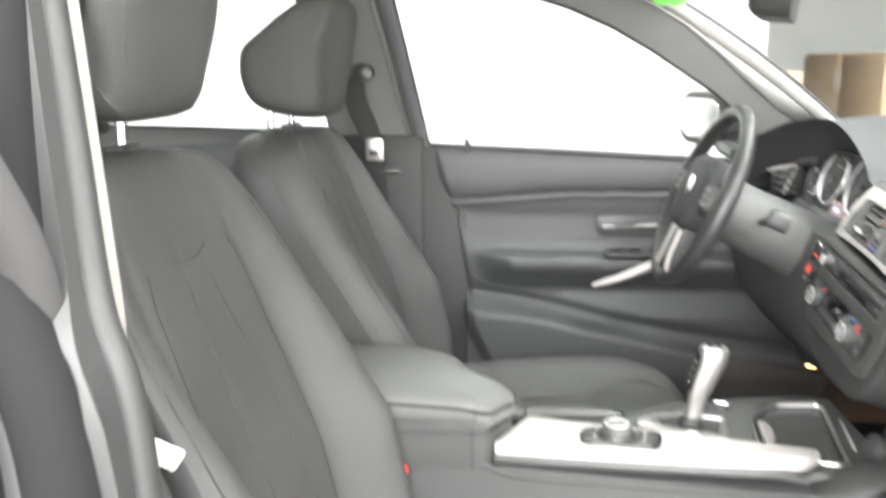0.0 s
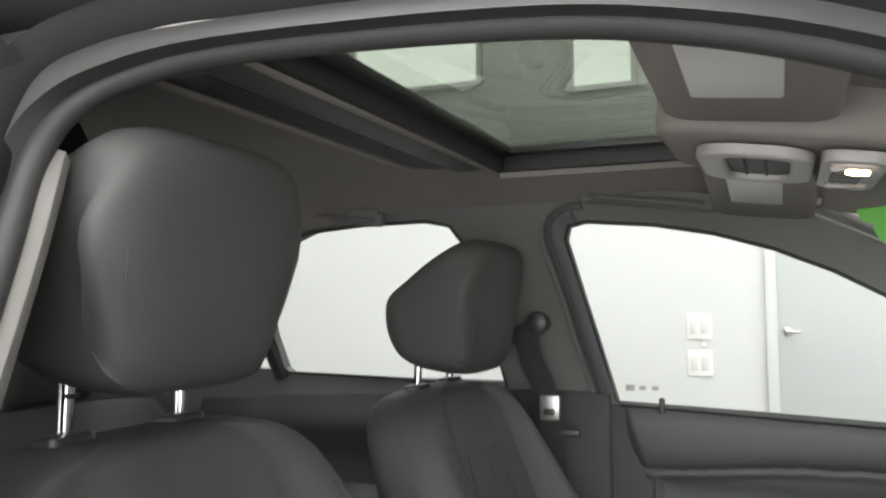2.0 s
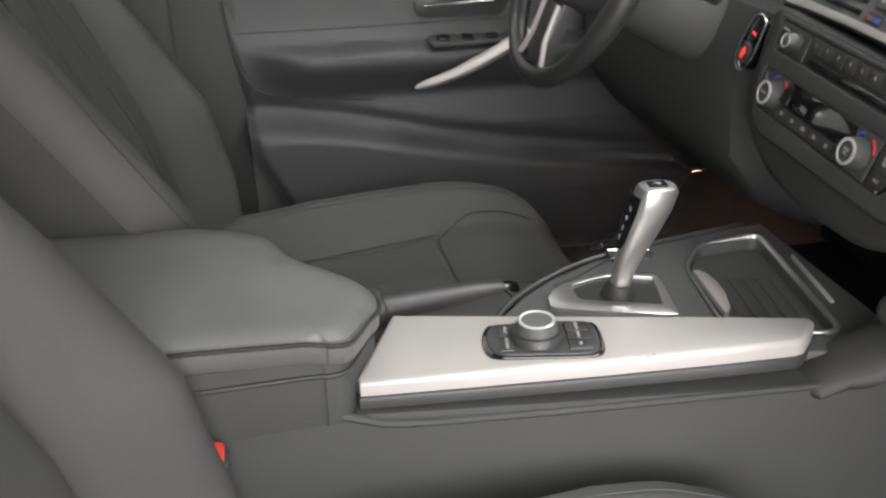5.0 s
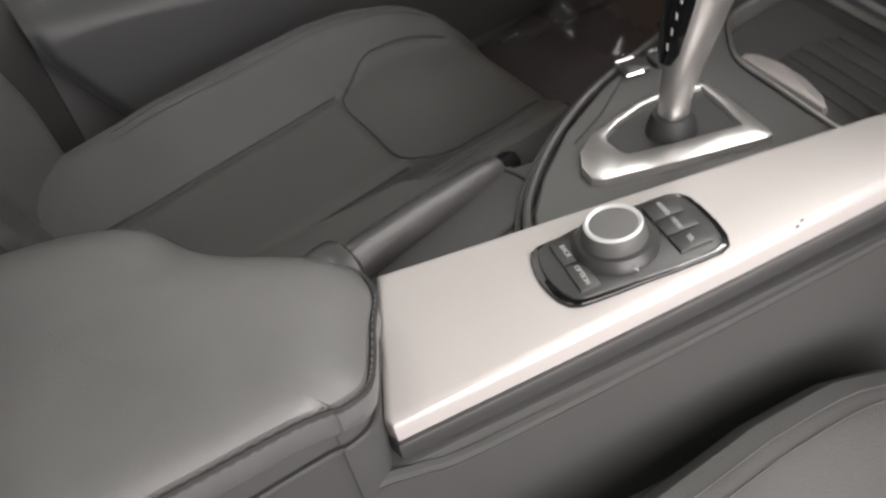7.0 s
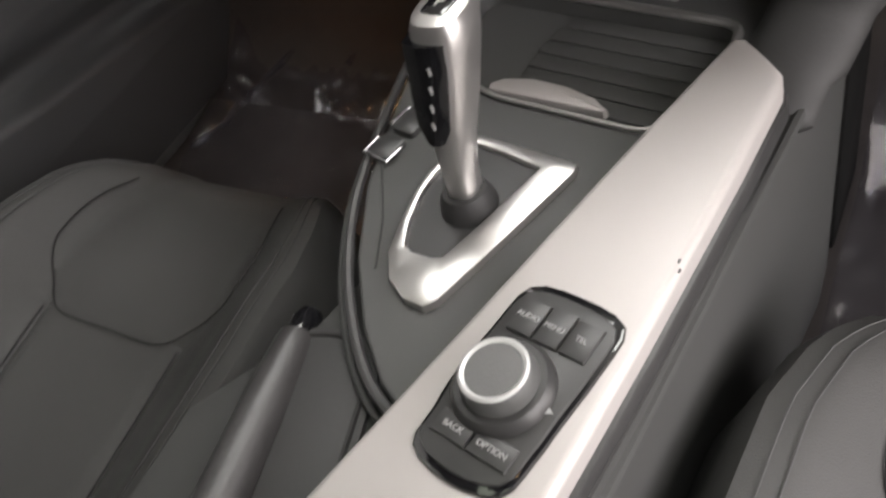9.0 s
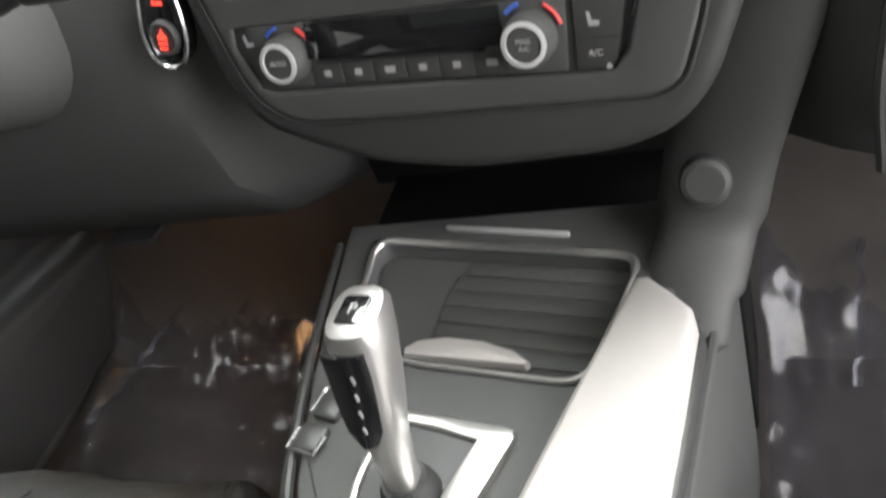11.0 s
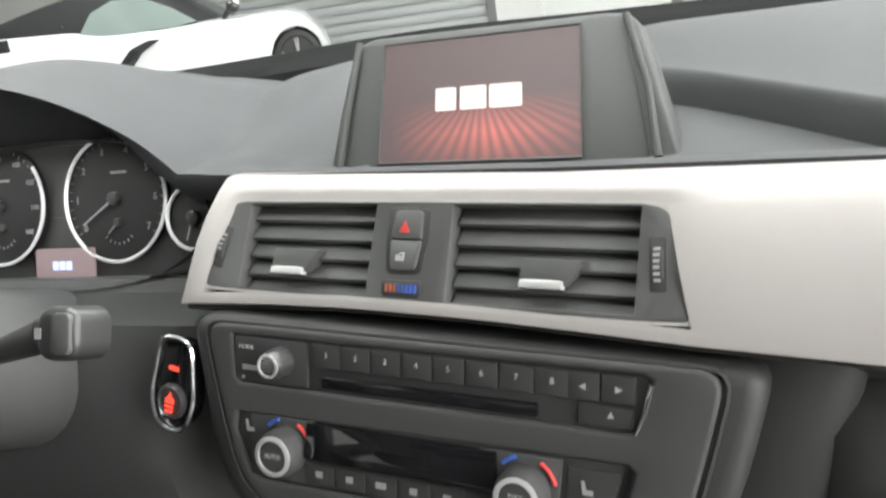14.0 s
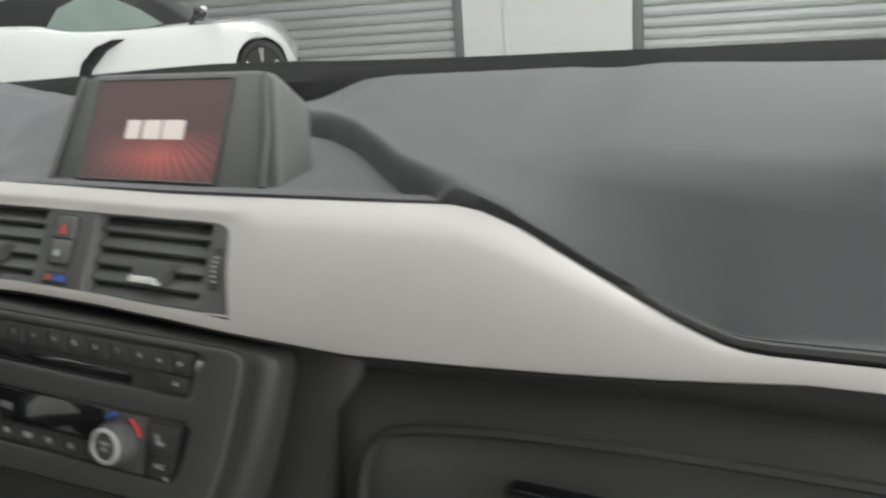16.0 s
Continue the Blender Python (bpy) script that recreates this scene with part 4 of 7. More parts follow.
part("door_card", bm, DOOR_SKIN, dd, "black soft door card with armrest")
dpart("panel_groove", tube(smooth_path([(door_x(y, z) + 0.0006, y, z) for y, z in ((-0.112, 0.815), (-0.108, 0.763), (-0.099, 0.690), (-0.072, 0.640), (-0.02, 0.622), (0.05, 0.614), (0.14, 0.606))], 6), 0.0016, 6), RUBBER, lab="dark panel joint")
dpart("insert_joint", tube([(door_x(y, 0.735) + 0.0006, y, 0.735 + 0.004 * step(0, 0.4, y)) for y in [-0.095 + 0.03 * i for i in range(24)]], 0.0012, 6), RUBBER, lab="dark joint of the door insert")
dpart("sill_seal", tube([(-0.752, y, sill_z(y) + 0.004) for y in [-0.175 + 0.05 * i for i in range(17)]], 0.005, 6), RUBBER, lab="black rubber glass seal")
dpart("pull_handle", tube(smooth_path([(-0.690, 0.205, 0.640), (-0.672, 0.27, 0.665), (-0.662, 0.34, 0.700), (-0.672, 0.40, 0.732)], 6), [0.006, 0.010, 0.013, 0.015, 0.016, 0.017, 0.018, 0.019, 0.02, 0.021, 0.021, 0.021, 0.021, 0.021, 0.021, 0.021, 0.021, 0.021, 0.021], 10, flat=0.5), TRIM, lab="satin silver pull handle")
lh = dpart("latch_recess", prism(rounded(0.17, 0.050, 0.022), 0.004, axes((-0.752, 0.302, 0.771), (0, 1, 0), (0, 0, 1)), 0.001), SATIN_BLACK, lab="black handle recess")
dpart("door_handle", tube(smooth_path([(-0.748, 0.235, 0.769), (-0.737, 0.27, 0.772), (-0.734, 0.32, 0.775), (-0.738, 0.380, 0.780)], 5), 0.0065, 8, flat=0.6), CHROME, lh, "chrome door handle")
sw = dpart("switch_panel", prism(rounded(0.15, 0.035, 0.01), 0.006, axes((-0.722, 0.31, 0.7145), (0, 1, 0), (-1, 0, 0.25)), 0.001), SATIN_BLACK, lab="window switch panel")
for _k in range(3):
    dpart("switch", prism(rounded(0.022, 0.018, 0.004), 0.01, axes((-0.722, 0.262 + 0.045 * _k, 0.7195), (0, 1, 0), (-1, 0, 0.25)), 0.002), GLOSS_BLACK, sw)
dpart("lock_pin", lathe([(0.0055, 0), (0.006, 0.02), (0.0062, 0.028), (0.003, 0.032)], Matrix.Translation((-0.745, -0.092, 0.945)), 12), SATIN_BLACK, lab="black lock pin")
mk = bmesh.new()
for _y, _s in ((-0.155, 0.018), (-0.13, 0.013), (-0.105, 0.013)):
    box(glass_x(1.0) - 0.0140, _y, 0.995, 0.0008, _s, _s * 0.7, 0, bm=mk)
dpart("glass_mark", mk, GREY_MARK, lab="small printed glass marks")

# seat belt on the driver's pillar
sb = thing("seat_belt", (-0.66, -0.30, 0.95), "black seat belt hanging at the pillar", "seat belt")
SM = Matrix.Translation((0.66, 0.30, -0.95))
bm = tube(smooth_path([(-0.605, -0.335, 1.125), (-0.612, -0.325, 1.06), (-0.635, -0.30, 0.98), (-0.66, -0.285, 0.80), (-0.67, -0.24, 0.60), (-0.67, -0.2, 0.45)], 5), 0.024, 8, flat=0.07, up=(1, 0, 0))
bmesh.ops.transform(bm, matrix=SM, verts=bm.verts)
part("webbing", bm, STITCH, sb, "black woven webbing")
bm = lathe([(0.020, -0.035), (0.022, 0.0), (0.020, 0.012), (0.012, 0.016)], axes((-0.612, -0.310, 1.130), (0, 1, 0), (0, 0, 1)), 24)
box(-0.618, -0.338, 1.100, 0.018, 0.055, 0.035, 0.010, 3, bm=bm)
bmesh.ops.transform(bm, matrix=SM, verts=bm.verts)
part("height_adjuster", bm, SATIN_BLACK, sb, "black belt guide")
bm = box(-0.632, -0.293, 0.962, 0.010, 0.040, 0.05, 0.004)
bmesh.ops.transform(bm, matrix=SM, verts=bm.verts)
part("tongue", bm, ALUMINIUM, sb, "steel belt tongue")
bm = box(-0.628, -0.293, 0.955, 0.012, 0.022, 0.012, 0.003)
bmesh.ops.transform(bm, matrix=SM, verts=bm.verts)
part("tongue_slot", bm, SATIN_BLACK, sb)
bm = box(-0.655, -0.268, 0.912, 0.02, 0.06, 0.014, 0.004)
bmesh.ops.transform(bm, matrix=SM, verts=bm.verts)
part("belt_slot", bm, SATIN_BLACK, sb)

# outside mirror on the driver's door
om = thing("door_mirror", (-0.80, 0.52, 0.93), "dark folding door mirror on the driver's door", "mirror")
OM = Matrix.Translation((0.80, -0.52, -0.93))
bm = prism(rounded(0.20, 0.135, 0.045, 6), 0.07, axes((-0.952, 0.488, 1.012), (1, 0.4, 0), (0, 0, 1)), 0.012, 3)
bmesh.ops.transform(bm, matrix=OM, verts=bm.verts)
part("housing", bm, SATIN_BLACK, om, "black mirror housing")
MIRROR = material("mirror_glass", (0.85, 0.86, 0.86), 0.02, metal=1.0)
bm = prism(rounded(0.158, 0.098, 0.034, 6), 0.004, axes((-0.950, 0.4833, 1.012), (1, 0.4, 0), (0, 0, 1)), 0.001)
bmesh.ops.transform(bm, matrix=OM, verts=bm.verts)
part("mirror_glass", bm, MIRROR, om, "mirror glass")
bm = tube([(-0.86, 0.53, 0.95), (-0.79, 0.55, 0.935), (-0.745, 0.56, 0.945)], 0.026, 8, flat=0.7)
bmesh.ops.transform(bm, matrix=OM, verts=bm.verts)
part("foot", bm, SATIN_BLACK, om)

# rear left door card
rd = thing("car_door", (-0.75, -0.75, 0.30), "shut black rear door with chrome handle", "car door")
rows = []
for j in range(36):
    z = j * 0.02
    rows.append([Vector((0.01 + 0.025 * math.exp(-((z - 0.60) / 0.05) ** 2) + 0.05 * math.exp(-(((z - 0.40) / 0.04) ** 4)), y, z)) for y in (0.33, 0.2, 0.0, -0.2, -0.45)])
bm = grid(rows)
res = bmesh.ops.extrude_face_region(bm, geom=bm.faces[:])
for v in [v for v in res["geom"] if isinstance(v, bmesh.types.BMVert)]:
    v.co.x = -0.03
part("door_card", bm, DOOR_SKIN, rd)
part("door_handle", tube([(0.035, 0.05, 0.50), (0.045, 0.10, 0.503), (0.045, 0.18, 0.506)], 0.007, 8), CHROME, rd, "chrome handle")
part("pull_handle", tube([(0.06, -0.02, 0.40), (0.075, 0.05, 0.42), (0.07, 0.12, 0.45)], 0.016, 8), TRIM, rd, "satin silver pull handle")

# roof handle, coat hook, visors, overhead console
def roof_handle(y0, y1):
    g = thing("grab_handle", (-0.46, (y0 + y1) / 2, 1.35), "grey folded roof grab handle", "grab handle", "grab handles")
    c = (y0 + y1) / 2
    part("recess", tube([(-0.012, y0 - c, 0.010), (-0.008, 0, -0.003), (-0.002, y1 - c, -0.018)], 0.019, 10, flat=0.35, up=(0.8, 0, -0.6)), PILLAR_CLOTH, g)
    part("grip", tube(smooth_path([(-0.004, y0 - c + 0.01, 0.006), (0.010, y0 - c + 0.035, 0.0), (0.014, y1 - c - 0.035, -0.018), (0.004, y1 - c - 0.01, -0.022)], 6), 0.0075, 10, flat=0.7), PILLAR_CLOTH, g)
    for y, z in ((y0 - c + 0.005, 0.008), (y1 - c - 0.005, -0.018)):
        part("mount", box(-0.002, y, z, 0.02, 0.03, 0.028, 0.009, 3), PILLAR_CLOTH, g)
    return g


roof_handle(-0.18, 0.03)
roof_handle(-0.78, -0.58)


def sun_visor(sign, tilt, label):
    v = thing("sun_visor", (0.33 * sign, 0.190, liner_z(0.30, 0.190) + (0.004 if sign > 0 else -0.014)), label, "sun visor", "sun visors")
    m = Matrix.Rotation(radians(-3 if sign > 0 else -7), 4, "Y") @ Matrix.Rotation(radians(tilt), 4, "X")
    part("panel", prism(rounded(0.36, 0.155, 0.03, 5), 0.018, m @ axes((0, -0.075, -0.030), (-1, 0, 0), (0, 1, 0)), 0.006, both=True), HEADLINER, v)
    mm = part("mirror_cover", prism(rounded(0.15, 0.075, 0.006), 0.004, m @ axes((-0.01 * sign, -0.082, -0.033), (-1, 0, 0), (0, 1, 0)), 0.0015), SWITCH_GREY, v, "pale grey mirror cover")
    part("hinge", box(0.14 * sign, 0.0, -0.018, 0.05, 0.025, 0.03, 0.008), HEADLINER, v)
    return v


sun_visor(1, -6, "grey cloth sun visor with a pale mirror cover")
sun_visor(-1, -7, "grey cloth sun visor with a pale mirror cover")

oc = thing("overhead_console", (0, 0.17, 1.330), "grey overhead console with a lit reading lamp", "roof console")
OT = Matrix.Rotation(radians(-8), 4, "X")


def over(x, y, z):
    """Facing down from the sloping console."""
    return OT @ axes((x, y, z), (-1, 0, 0), (0, 1, 0))


LAMP_GLOW = glow_material("warm_lamp_lens", (1.0, 0.66, 0.34), 14.0)
LAMP_CLEAR = material("frosted_lamp_lens", (0.62, 0.55, 0.48), 0.2, coat=0.5)
part("housing", prism(rounded(0.27, 0.29, 0.06, 6), 0.05, over(0, -0.012, -0.008), 0.014, 3), HEADLINER, oc, "grey cloth-covered housing")
RIM = rounded(0.200, 0.118, 0.045, 8, 0.0, -0.055)
pn = facet("panel", over(0, 0, -0.024), RIM, [rounded(0.160, 0.066, 0.024, 8, 0.0, -0.052)], 0.012, SILVER_PLASTIC, oc, "silver grey glasses tray rim", 0.004, 3)
part("glasses_lid", prism(rounded(0.162, 0.068, 0.024), 0.003, over(0.0, -0.052, -0.0165), 0.001), PLASTIC_GREY, pn, "dark grey tray lid")
for _y in (-0.066, -0.044):
    part("lid_edge", box(0, _y, -0.019, 0.13, 0.0025, 0.004, 0.001, m=OT), RUBBER, pn)
fp = part("switch_panel", prism(rounded(0.205, 0.062, 0.020), 0.012, over(0, 0.040, -0.0245), 0.004), SILVER_PLASTIC, oc, "silver grey switch panel")
for _x in (-0.024, 0.0, 0.024):
    part("button", prism(rounded(0.020, 0.030, 0.004), 0.006, over(_x, 0.036, -0.0275), 0.002), SATIN_BLACK, fp)
for _x in (0.066, -0.066):
    ln = part("lamp_lens", prism(rounded(0.052, 0.044, 0.014), 0.008, over(_x, 0.040, -0.0275), 0.004), LAMP_CLEAR, oc, "frosted lamp lens")
    if _x > 0:
        part("bulb", prism(rounded(0.026, 0.022, 0.008), 0.003, over(_x - 0.004, 0.044, -0.0295), 0.001), LAMP_GLOW, ln, "lit warm bulb")
mr = thing("rear_view_mirror", (0.03, 0.345, 1.25), "black interior rear-view mirror at the windscreen", "mirror")
part("housing", prism(rounded(0.245, 0.088, 0.035, 6), 0.05, axes((0, -0.005, 0), (1, -0.35, 0), (0, 0.1, 1)), 0.012, 3), SATIN_BLACK, mr)
part("mirror_glass", prism(rounded(0.225, 0.07, 0.028, 6), 0.002, axes((-0.0003, -0.0062, 0), (1, -0.35, 0), (0, 0.1, 1)), 0), MIRROR, mr)
part("stalk", tube([(0.0, 0.02, 0.0), (0.0, 0.035, 0.05), (0.0, 0.045, 0.09)], 0.012, 10), SATIN_BLACK, mr)

# passenger's belt tongue hanging at the pillar
pb_ = thing("seat_belt", (0.66, -0.243, 0.866), "black seat belt with a pale paper tag", "seat belt")
part("webbing", tube(smooth_path([(0.068, -0.042, 0.15), (0.02, -0.036, 0.11), (0.0, -0.018, 0.04), (0.0, 0.0, 0.0), (0.0, 0.022, -0.06), (0.0, 0.06, -0.25), (0.01, 0.08, -0.40)], 4), 0.011, 8, flat=0.15, up=(1, 0, 0)), RUBBER, pb_, "black woven webbing")
part("tag", prism(rounded(0.030, 0.019, 0.002, 2), 0.002, axes((0.012, 0.004, 0.002), (-0.25, 0.85, -0.55), (0.1, 0.5, 0.8)), 0), SWITCH_WHITE, pb_, "pale paper tag")


# ---- dashboard ----
DECOR = axes((0.012, 0.543, 0.909), (1, -0.13, -0.02), (0, 0.47, 0.88))
STACK = axes((0.02, 0.503, 0.83), (1, -0.083, -0.045), (0, 0.23, 0.97))
_r = Vector((1, -0.1, -0.01)).normalized()
_u = (Vector((-0.03, 0.72, 0.975)) - Vector((-0.03, 0.72, 0.975)).dot(_r) * _r).normalized()
_n = _r.cross(_u)
SCREEN = Matrix((_r, (_u - 0.14 * _r).normalized(), _n)).transposed().to_4x4()
SCREEN.translation = Vector((0.032, 0.646, 0.9835))
DIALS = axes((-0.36, 0.63, 0.92), (1, 0, 0), (0, 0.3, 0.95))


def dash_lip(x):
    """Where the upper dashboard begins, as (y, z)."""
    y = lerp_table([(-0.75, 0.50), (-0.58, 0.575), (-0.50, 0.600), (-0.24, 0.607), (-0.19, 0.602), (-0.15, 0.589), (0.10, 0.556), (0.345, 0.528), (0.404, 0.510), (0.466, 0.490), (0.507, 0.478), (0.60, 0.466), (0.75, 0.448)], x)
    z = lerp_table([(-0.75, 0.93), (-0.58, 0.955), (-0.19, 0.955), (-0.15, 0.955), (0.10, 0.9525), (0.335, 0.9525), (0.37, 0.946), (0.404, 0.934), (0.436, 0.920), (0.466, 0.907), (0.495, 0.897), (0.507, 0.895), (0.53, 0.895), (0.60, 0.896), (0.75, 0.897)], x)
    return y, z


PAD_EDGE = [(-0.05, 0.95), (0.0, 0.90), (0.05, 0.852), (0.115, 0.805), (0.17, 0.744), (0.225, 0.668), (0.27, 0.604), (0.305, 0.563), (0.335, 0.533), (0.36, 0.516), (0.38, 0.508), (0.42, 0.48)]


def hood_height(x):
    """The cowl over the dials, higher and wider on its outer side."""
    d = x + 0.42
    return 0.095 * max(0.0, math.cos(math.pi / 2 * min(1, abs(d) / (0.215 if d > 0 else 0.34)))) ** 0.8


def dash_top(x, y):
    y0, z0 = dash_lip(x)
    valley = step(0.012, 0.05, y - y0) * (1 - step(0.30, 0.365, x)) * step(-0.17, -0.13, x)
    z0 -= 0.009 * valley
    z = z0
    # passenger pad, whose crisp edge runs back towards the screen
    if x > 0.0:
        edge = max(lerp_table(PAD_EDGE, x), y0 + 0.003)
        k = step(0.30, 0.43, x)
        crest = min(0.968, dash_lip(x)[1] + 0.0155)
        w = min(1.0, max(0.0, (y - edge + 0.006) / 0.012))
        sharp = z0 + (crest - z0) * math.sqrt(1 - (1 - w) ** 2)
        f = max(0.0, (y - edge) / 0.066)
        full = z0 + (0.972 - z0) * -0.10 * math.log(math.exp(-f / 0.10) + math.exp(-10.0))
        z = sharp + (full - sharp) * k
        z += 0.026 * step(edge - 0.02, max(edge + 0.16, 0.93), y) * step(0.0, 0.10, x) * (1 - 0.35 * step(0.30, 0.62, x)) * w
    hood = hood_height(x)
    if hood > 0:
        f = 1 - (0.36 + 0.22 * step(-0.50, -0.37, x)) * step(0.68, 0.92, y)
        dip = -0.006 * math.sin(math.pi * min(1, max(0, (y - y0) / 0.12)))
        z = max(z, z0 + hood * f * (0.93 + 0.07 * step(y0, y0 + 0.09, y)) + dip * step(0.0, 0.04, hood))
    if x < 0.02:
        z = max(z, z0 + (0.016 + 0.024 * step(-0.30, -0.20, x)) * step(0.66, 0.84, y) * (1 - step(-0.02, 0.02, x)))
    return z + 0.004 * math.sin(math.pi * min(1, max(0, (y - 0.6) / 0.4))) - 0.03 * step(0.94, 1.02, y)


db = thing("dashboard", (0, 0.6, 0.9), "black soft dashboard with a silver decor strip", "dashboard")
TB = Matrix.Translation((0, -0.6, -0.9))


def dash(name, bm, mat, parent=None, lab="", angle=40):
    bmesh.ops.transform(bm, matrix=TB, verts=bm.verts)
    return part(name, bm, mat, parent or db, lab, angle=angle)


rows = []
N = 180
for i in range(N + 1):
    x = -0.73 + 1.46 * i / N
    y0, z0 = dash_lip(x)
    r = [(x, y0 + 0.05, z0 - 0.05), (x, y0 + 0.012, z0 - 0.02), (x, y0 + 0.002, z0 - 0.006)]
    hood = hood_height(x)
    hk = step(0.0, 0.05, hood)
    r2 = [(x, y0 + 0.06, z0 - 0.045 + hood * 0.6), (x, y0 + 0.03, z0 + hood - 0.014), (x, y0 + 0.008, z0 + hood - 0.009)]
    r = [tuple(Vector(a_).lerp(Vector(b_), hk)) for a_, b_ in zip(r, r2)]
    e = min(0.95, max(y0 + 0.003, lerp_table(PAD_EDGE, x))) if x > -0.05 else 0.80
    near = max(y0 + 0.004, e - 0.012)
    for j in range(71):
        if j < 25:
            y = y0 + 0.002 + (near - y0 - 0.002) * (j / 24) ** 1.5
        elif j < 45:
            y = near + 0.05 * (j - 24) / 20
        else:
            y = near + 0.05 + (1.02 - near - 0.05) * (j - 44) / 26
        r.append((x, y, dash_top(x, y)))
    rows.append(r)
bm = grid(rows)
dash("upper_pad", bm, SOFT, lab="black grained soft upper pad", angle=60)
# screen-side recess seam and pad edge line
dash("pad_seam", tube([(x, dash_lip(x)[0] - 0.001 + 0.016 * step(0.47, 0.40, x), dash_lip(x)[1] - 0.003 - 0.004 * step(0.47, 0.40, x)) for x in [0.40 + 0.017 * i for i in range(20)]], 0.003, 6), RUBBER, lab="dark pad edge")

# silver decor strip with an opening for the vents
DEC = [(-0.197, -0.045), (-0.193, -0.02), (-0.188, 0.004), (-0.178, 0.028), (-0.169, 0.042), (-0.160, 0.049), (-0.150, 0.0495), (-0.07, 0.0500), (0.10, 0.0505), (0.20, 0.0515), (0.32, 0.0540), (0.342, 0.0515), (0.361, 0.0462), (0.396, 0.0300), (0.429, 0.0150), (0.459, 0.0017), (0.487, -0.0085), (0.500, -0.0108), (0.513, -0.0112), (0.56, -0.0100), (0.73, -0.004),
       (0.73, -0.016), (0.53, -0.0225), (0.462, -0.0303), (0.403, -0.0357), (0.337, -0.0406), (0.27, -0.045), (0.17, -0.0435), (0.11, -0.041), (0.037, -0.0385), (-0.047, -0.038), (-0.12, -0.040)]
BEZ = [(-0.170, -0.0305), (-0.169, -0.013), (-0.165, 0.004), (-0.158, 0.022), (-0.152, 0.0285), (-0.1445, 0.0305), (0.1405, 0.0312), (0.1495, 0.0290), (0.1545, 0.0245), (0.1600, 0.0112), (0.1672, -0.0285), (0.1660, -0.0318), (0.138, -0.0328), (0.02, -0.0325)]
DT = [(-0.20, -0.02), (-0.188, 0.018), (-0.178, 0.034), (-0.169, 0.045), (-0.160, 0.050), (-0.150, 0.0503), (-0.07, 0.0506), (0.10, 0.0510), (0.20, 0.0525), (0.28, 0.0542), (0.32, 0.0555), (0.342, 0.0522), (0.361, 0.0462), (0.396, 0.0300), (0.429, 0.0150), (0.459, 0.0017), (0.487, -0.0085), (0.500, -0.0108), (0.513, -0.0112), (0.56, -0.0100), (0.73, -0.004)]
DB = [(-0.2, -0.0445), (-0.12, -0.040), (-0.047, -0.038), (0.037, -0.0385), (0.11, -0.041), (0.17, -0.0435), (0.261, -0.045), (0.337, -0.0406), (0.403, -0.0357), (0.462, -0.0303), (0.53, -0.0225), (0.73, -0.016)]


def decor_point(x, y):
    """On the strip's bulging face."""
    lo, hi = lerp_table(DB, x), lerp_table(DT, x)
    F = min(1.0, max(0.0, (y - lo) / (hi - lo)))
    k = min(1.0, (hi - lo) / 0.09)
    z = -(0.004 if F < 0.5 else 0.007) * k * abs(2 * F - 1.0) ** 2.8 - 0.007 * step(-0.176, -0.198, x)
    return Vector((x, y + 0.001 * k * F ** 10, z + 0.003 * k))


bm = bmesh.new()
FR = [0, 0.12, 0.3, 0.5, 0.7, 0.88, 1.0]
HF = [0.0, 0.25, 0.5, 0.75, 1.0]
left, mid, right = [i / 5 for i in range(6)], [i / 14 for i in range(15)], [(i / 48) for i in range(49)]
cols = [("l", f) for f in left] + [("m", f) for f in mid[1:]] + [("r", f) for f in right[1:]]
V = []
for kind_, f in cols:
    col = []
    for j in range(17):
        if j < 6:
            v0, strip, q = FR[j] * 0.085, 0, FR[j]
        elif j < 11:
            q = HF[j - 6]
            v0, strip = 0.085 + 0.683 * q, 1
        else:
            q = FR[j - 10]
            v0, strip = 0.768 + 0.232 * q, 2
        L, R_, E = -0.170 + 0.022 * max(0.0, (v0 - 0.085) / 0.683) ** 1.3, 0.1685 - 0.0165 * min(1.2, max(0.0, (v0 - 0.085) / 0.683)), -0.197 + 0.032 * v0 ** 1.4
        x = E + (L - E) * f if kind_ == "l" else L + (R_ - L) * f if kind_ == "m" else R_ + (0.73 - R_) * f
        lo, hi = lerp_table(DB, x), lerp_table(DT, x)
        p = decor_point(x, lo + (hi - lo) * v0)
        on_rim = (kind_ == "m" and ((strip == 0 and j == 5) or j in (6, 10, 11))) or (0 < j and 5 <= j <= 11 and ((kind_ == "l" and f == 1.0) or (kind_ == "m" and f == 1.0)))
        if on_rim:
            p.z -= 0.0025 if j > 8 else 0.0004
        col.append(bm.verts.new(p))
    V.append((kind_, f, col))
for (k0, f0, c0), (k1, f1, c1) in zip(V, V[1:]):
    for j in range(16):
        if k1 == "m" and 6 <= j < 10:
            continue
        bm.faces.new((c0[j], c1[j], c1[j + 1], c0[j + 1]))
res = bmesh.ops.extrude_face_region(bm, geom=bm.faces[:])
for v in [v for v in res["geom"] if isinstance(v, bmesh.types.BMVert)]:
    v.co.z -= 0.012
bmesh.ops.recalc_face_normals(bm, faces=bm.faces[:])
dash("decor_strip", (bmesh.ops.transform(bm, matrix=DECOR, verts=bm.verts), bm)[1], TRIM, lab="satin silver decor strip", angle=50)
dash("decor_shadow_gap", prism([(x * 0.995, y * 1.03 - 0.001) for x, y in DEC], 0.01, DECOR @ Matrix.Translation((0, 0, -0.013))), RUBBER, lab="black gap round the strip")

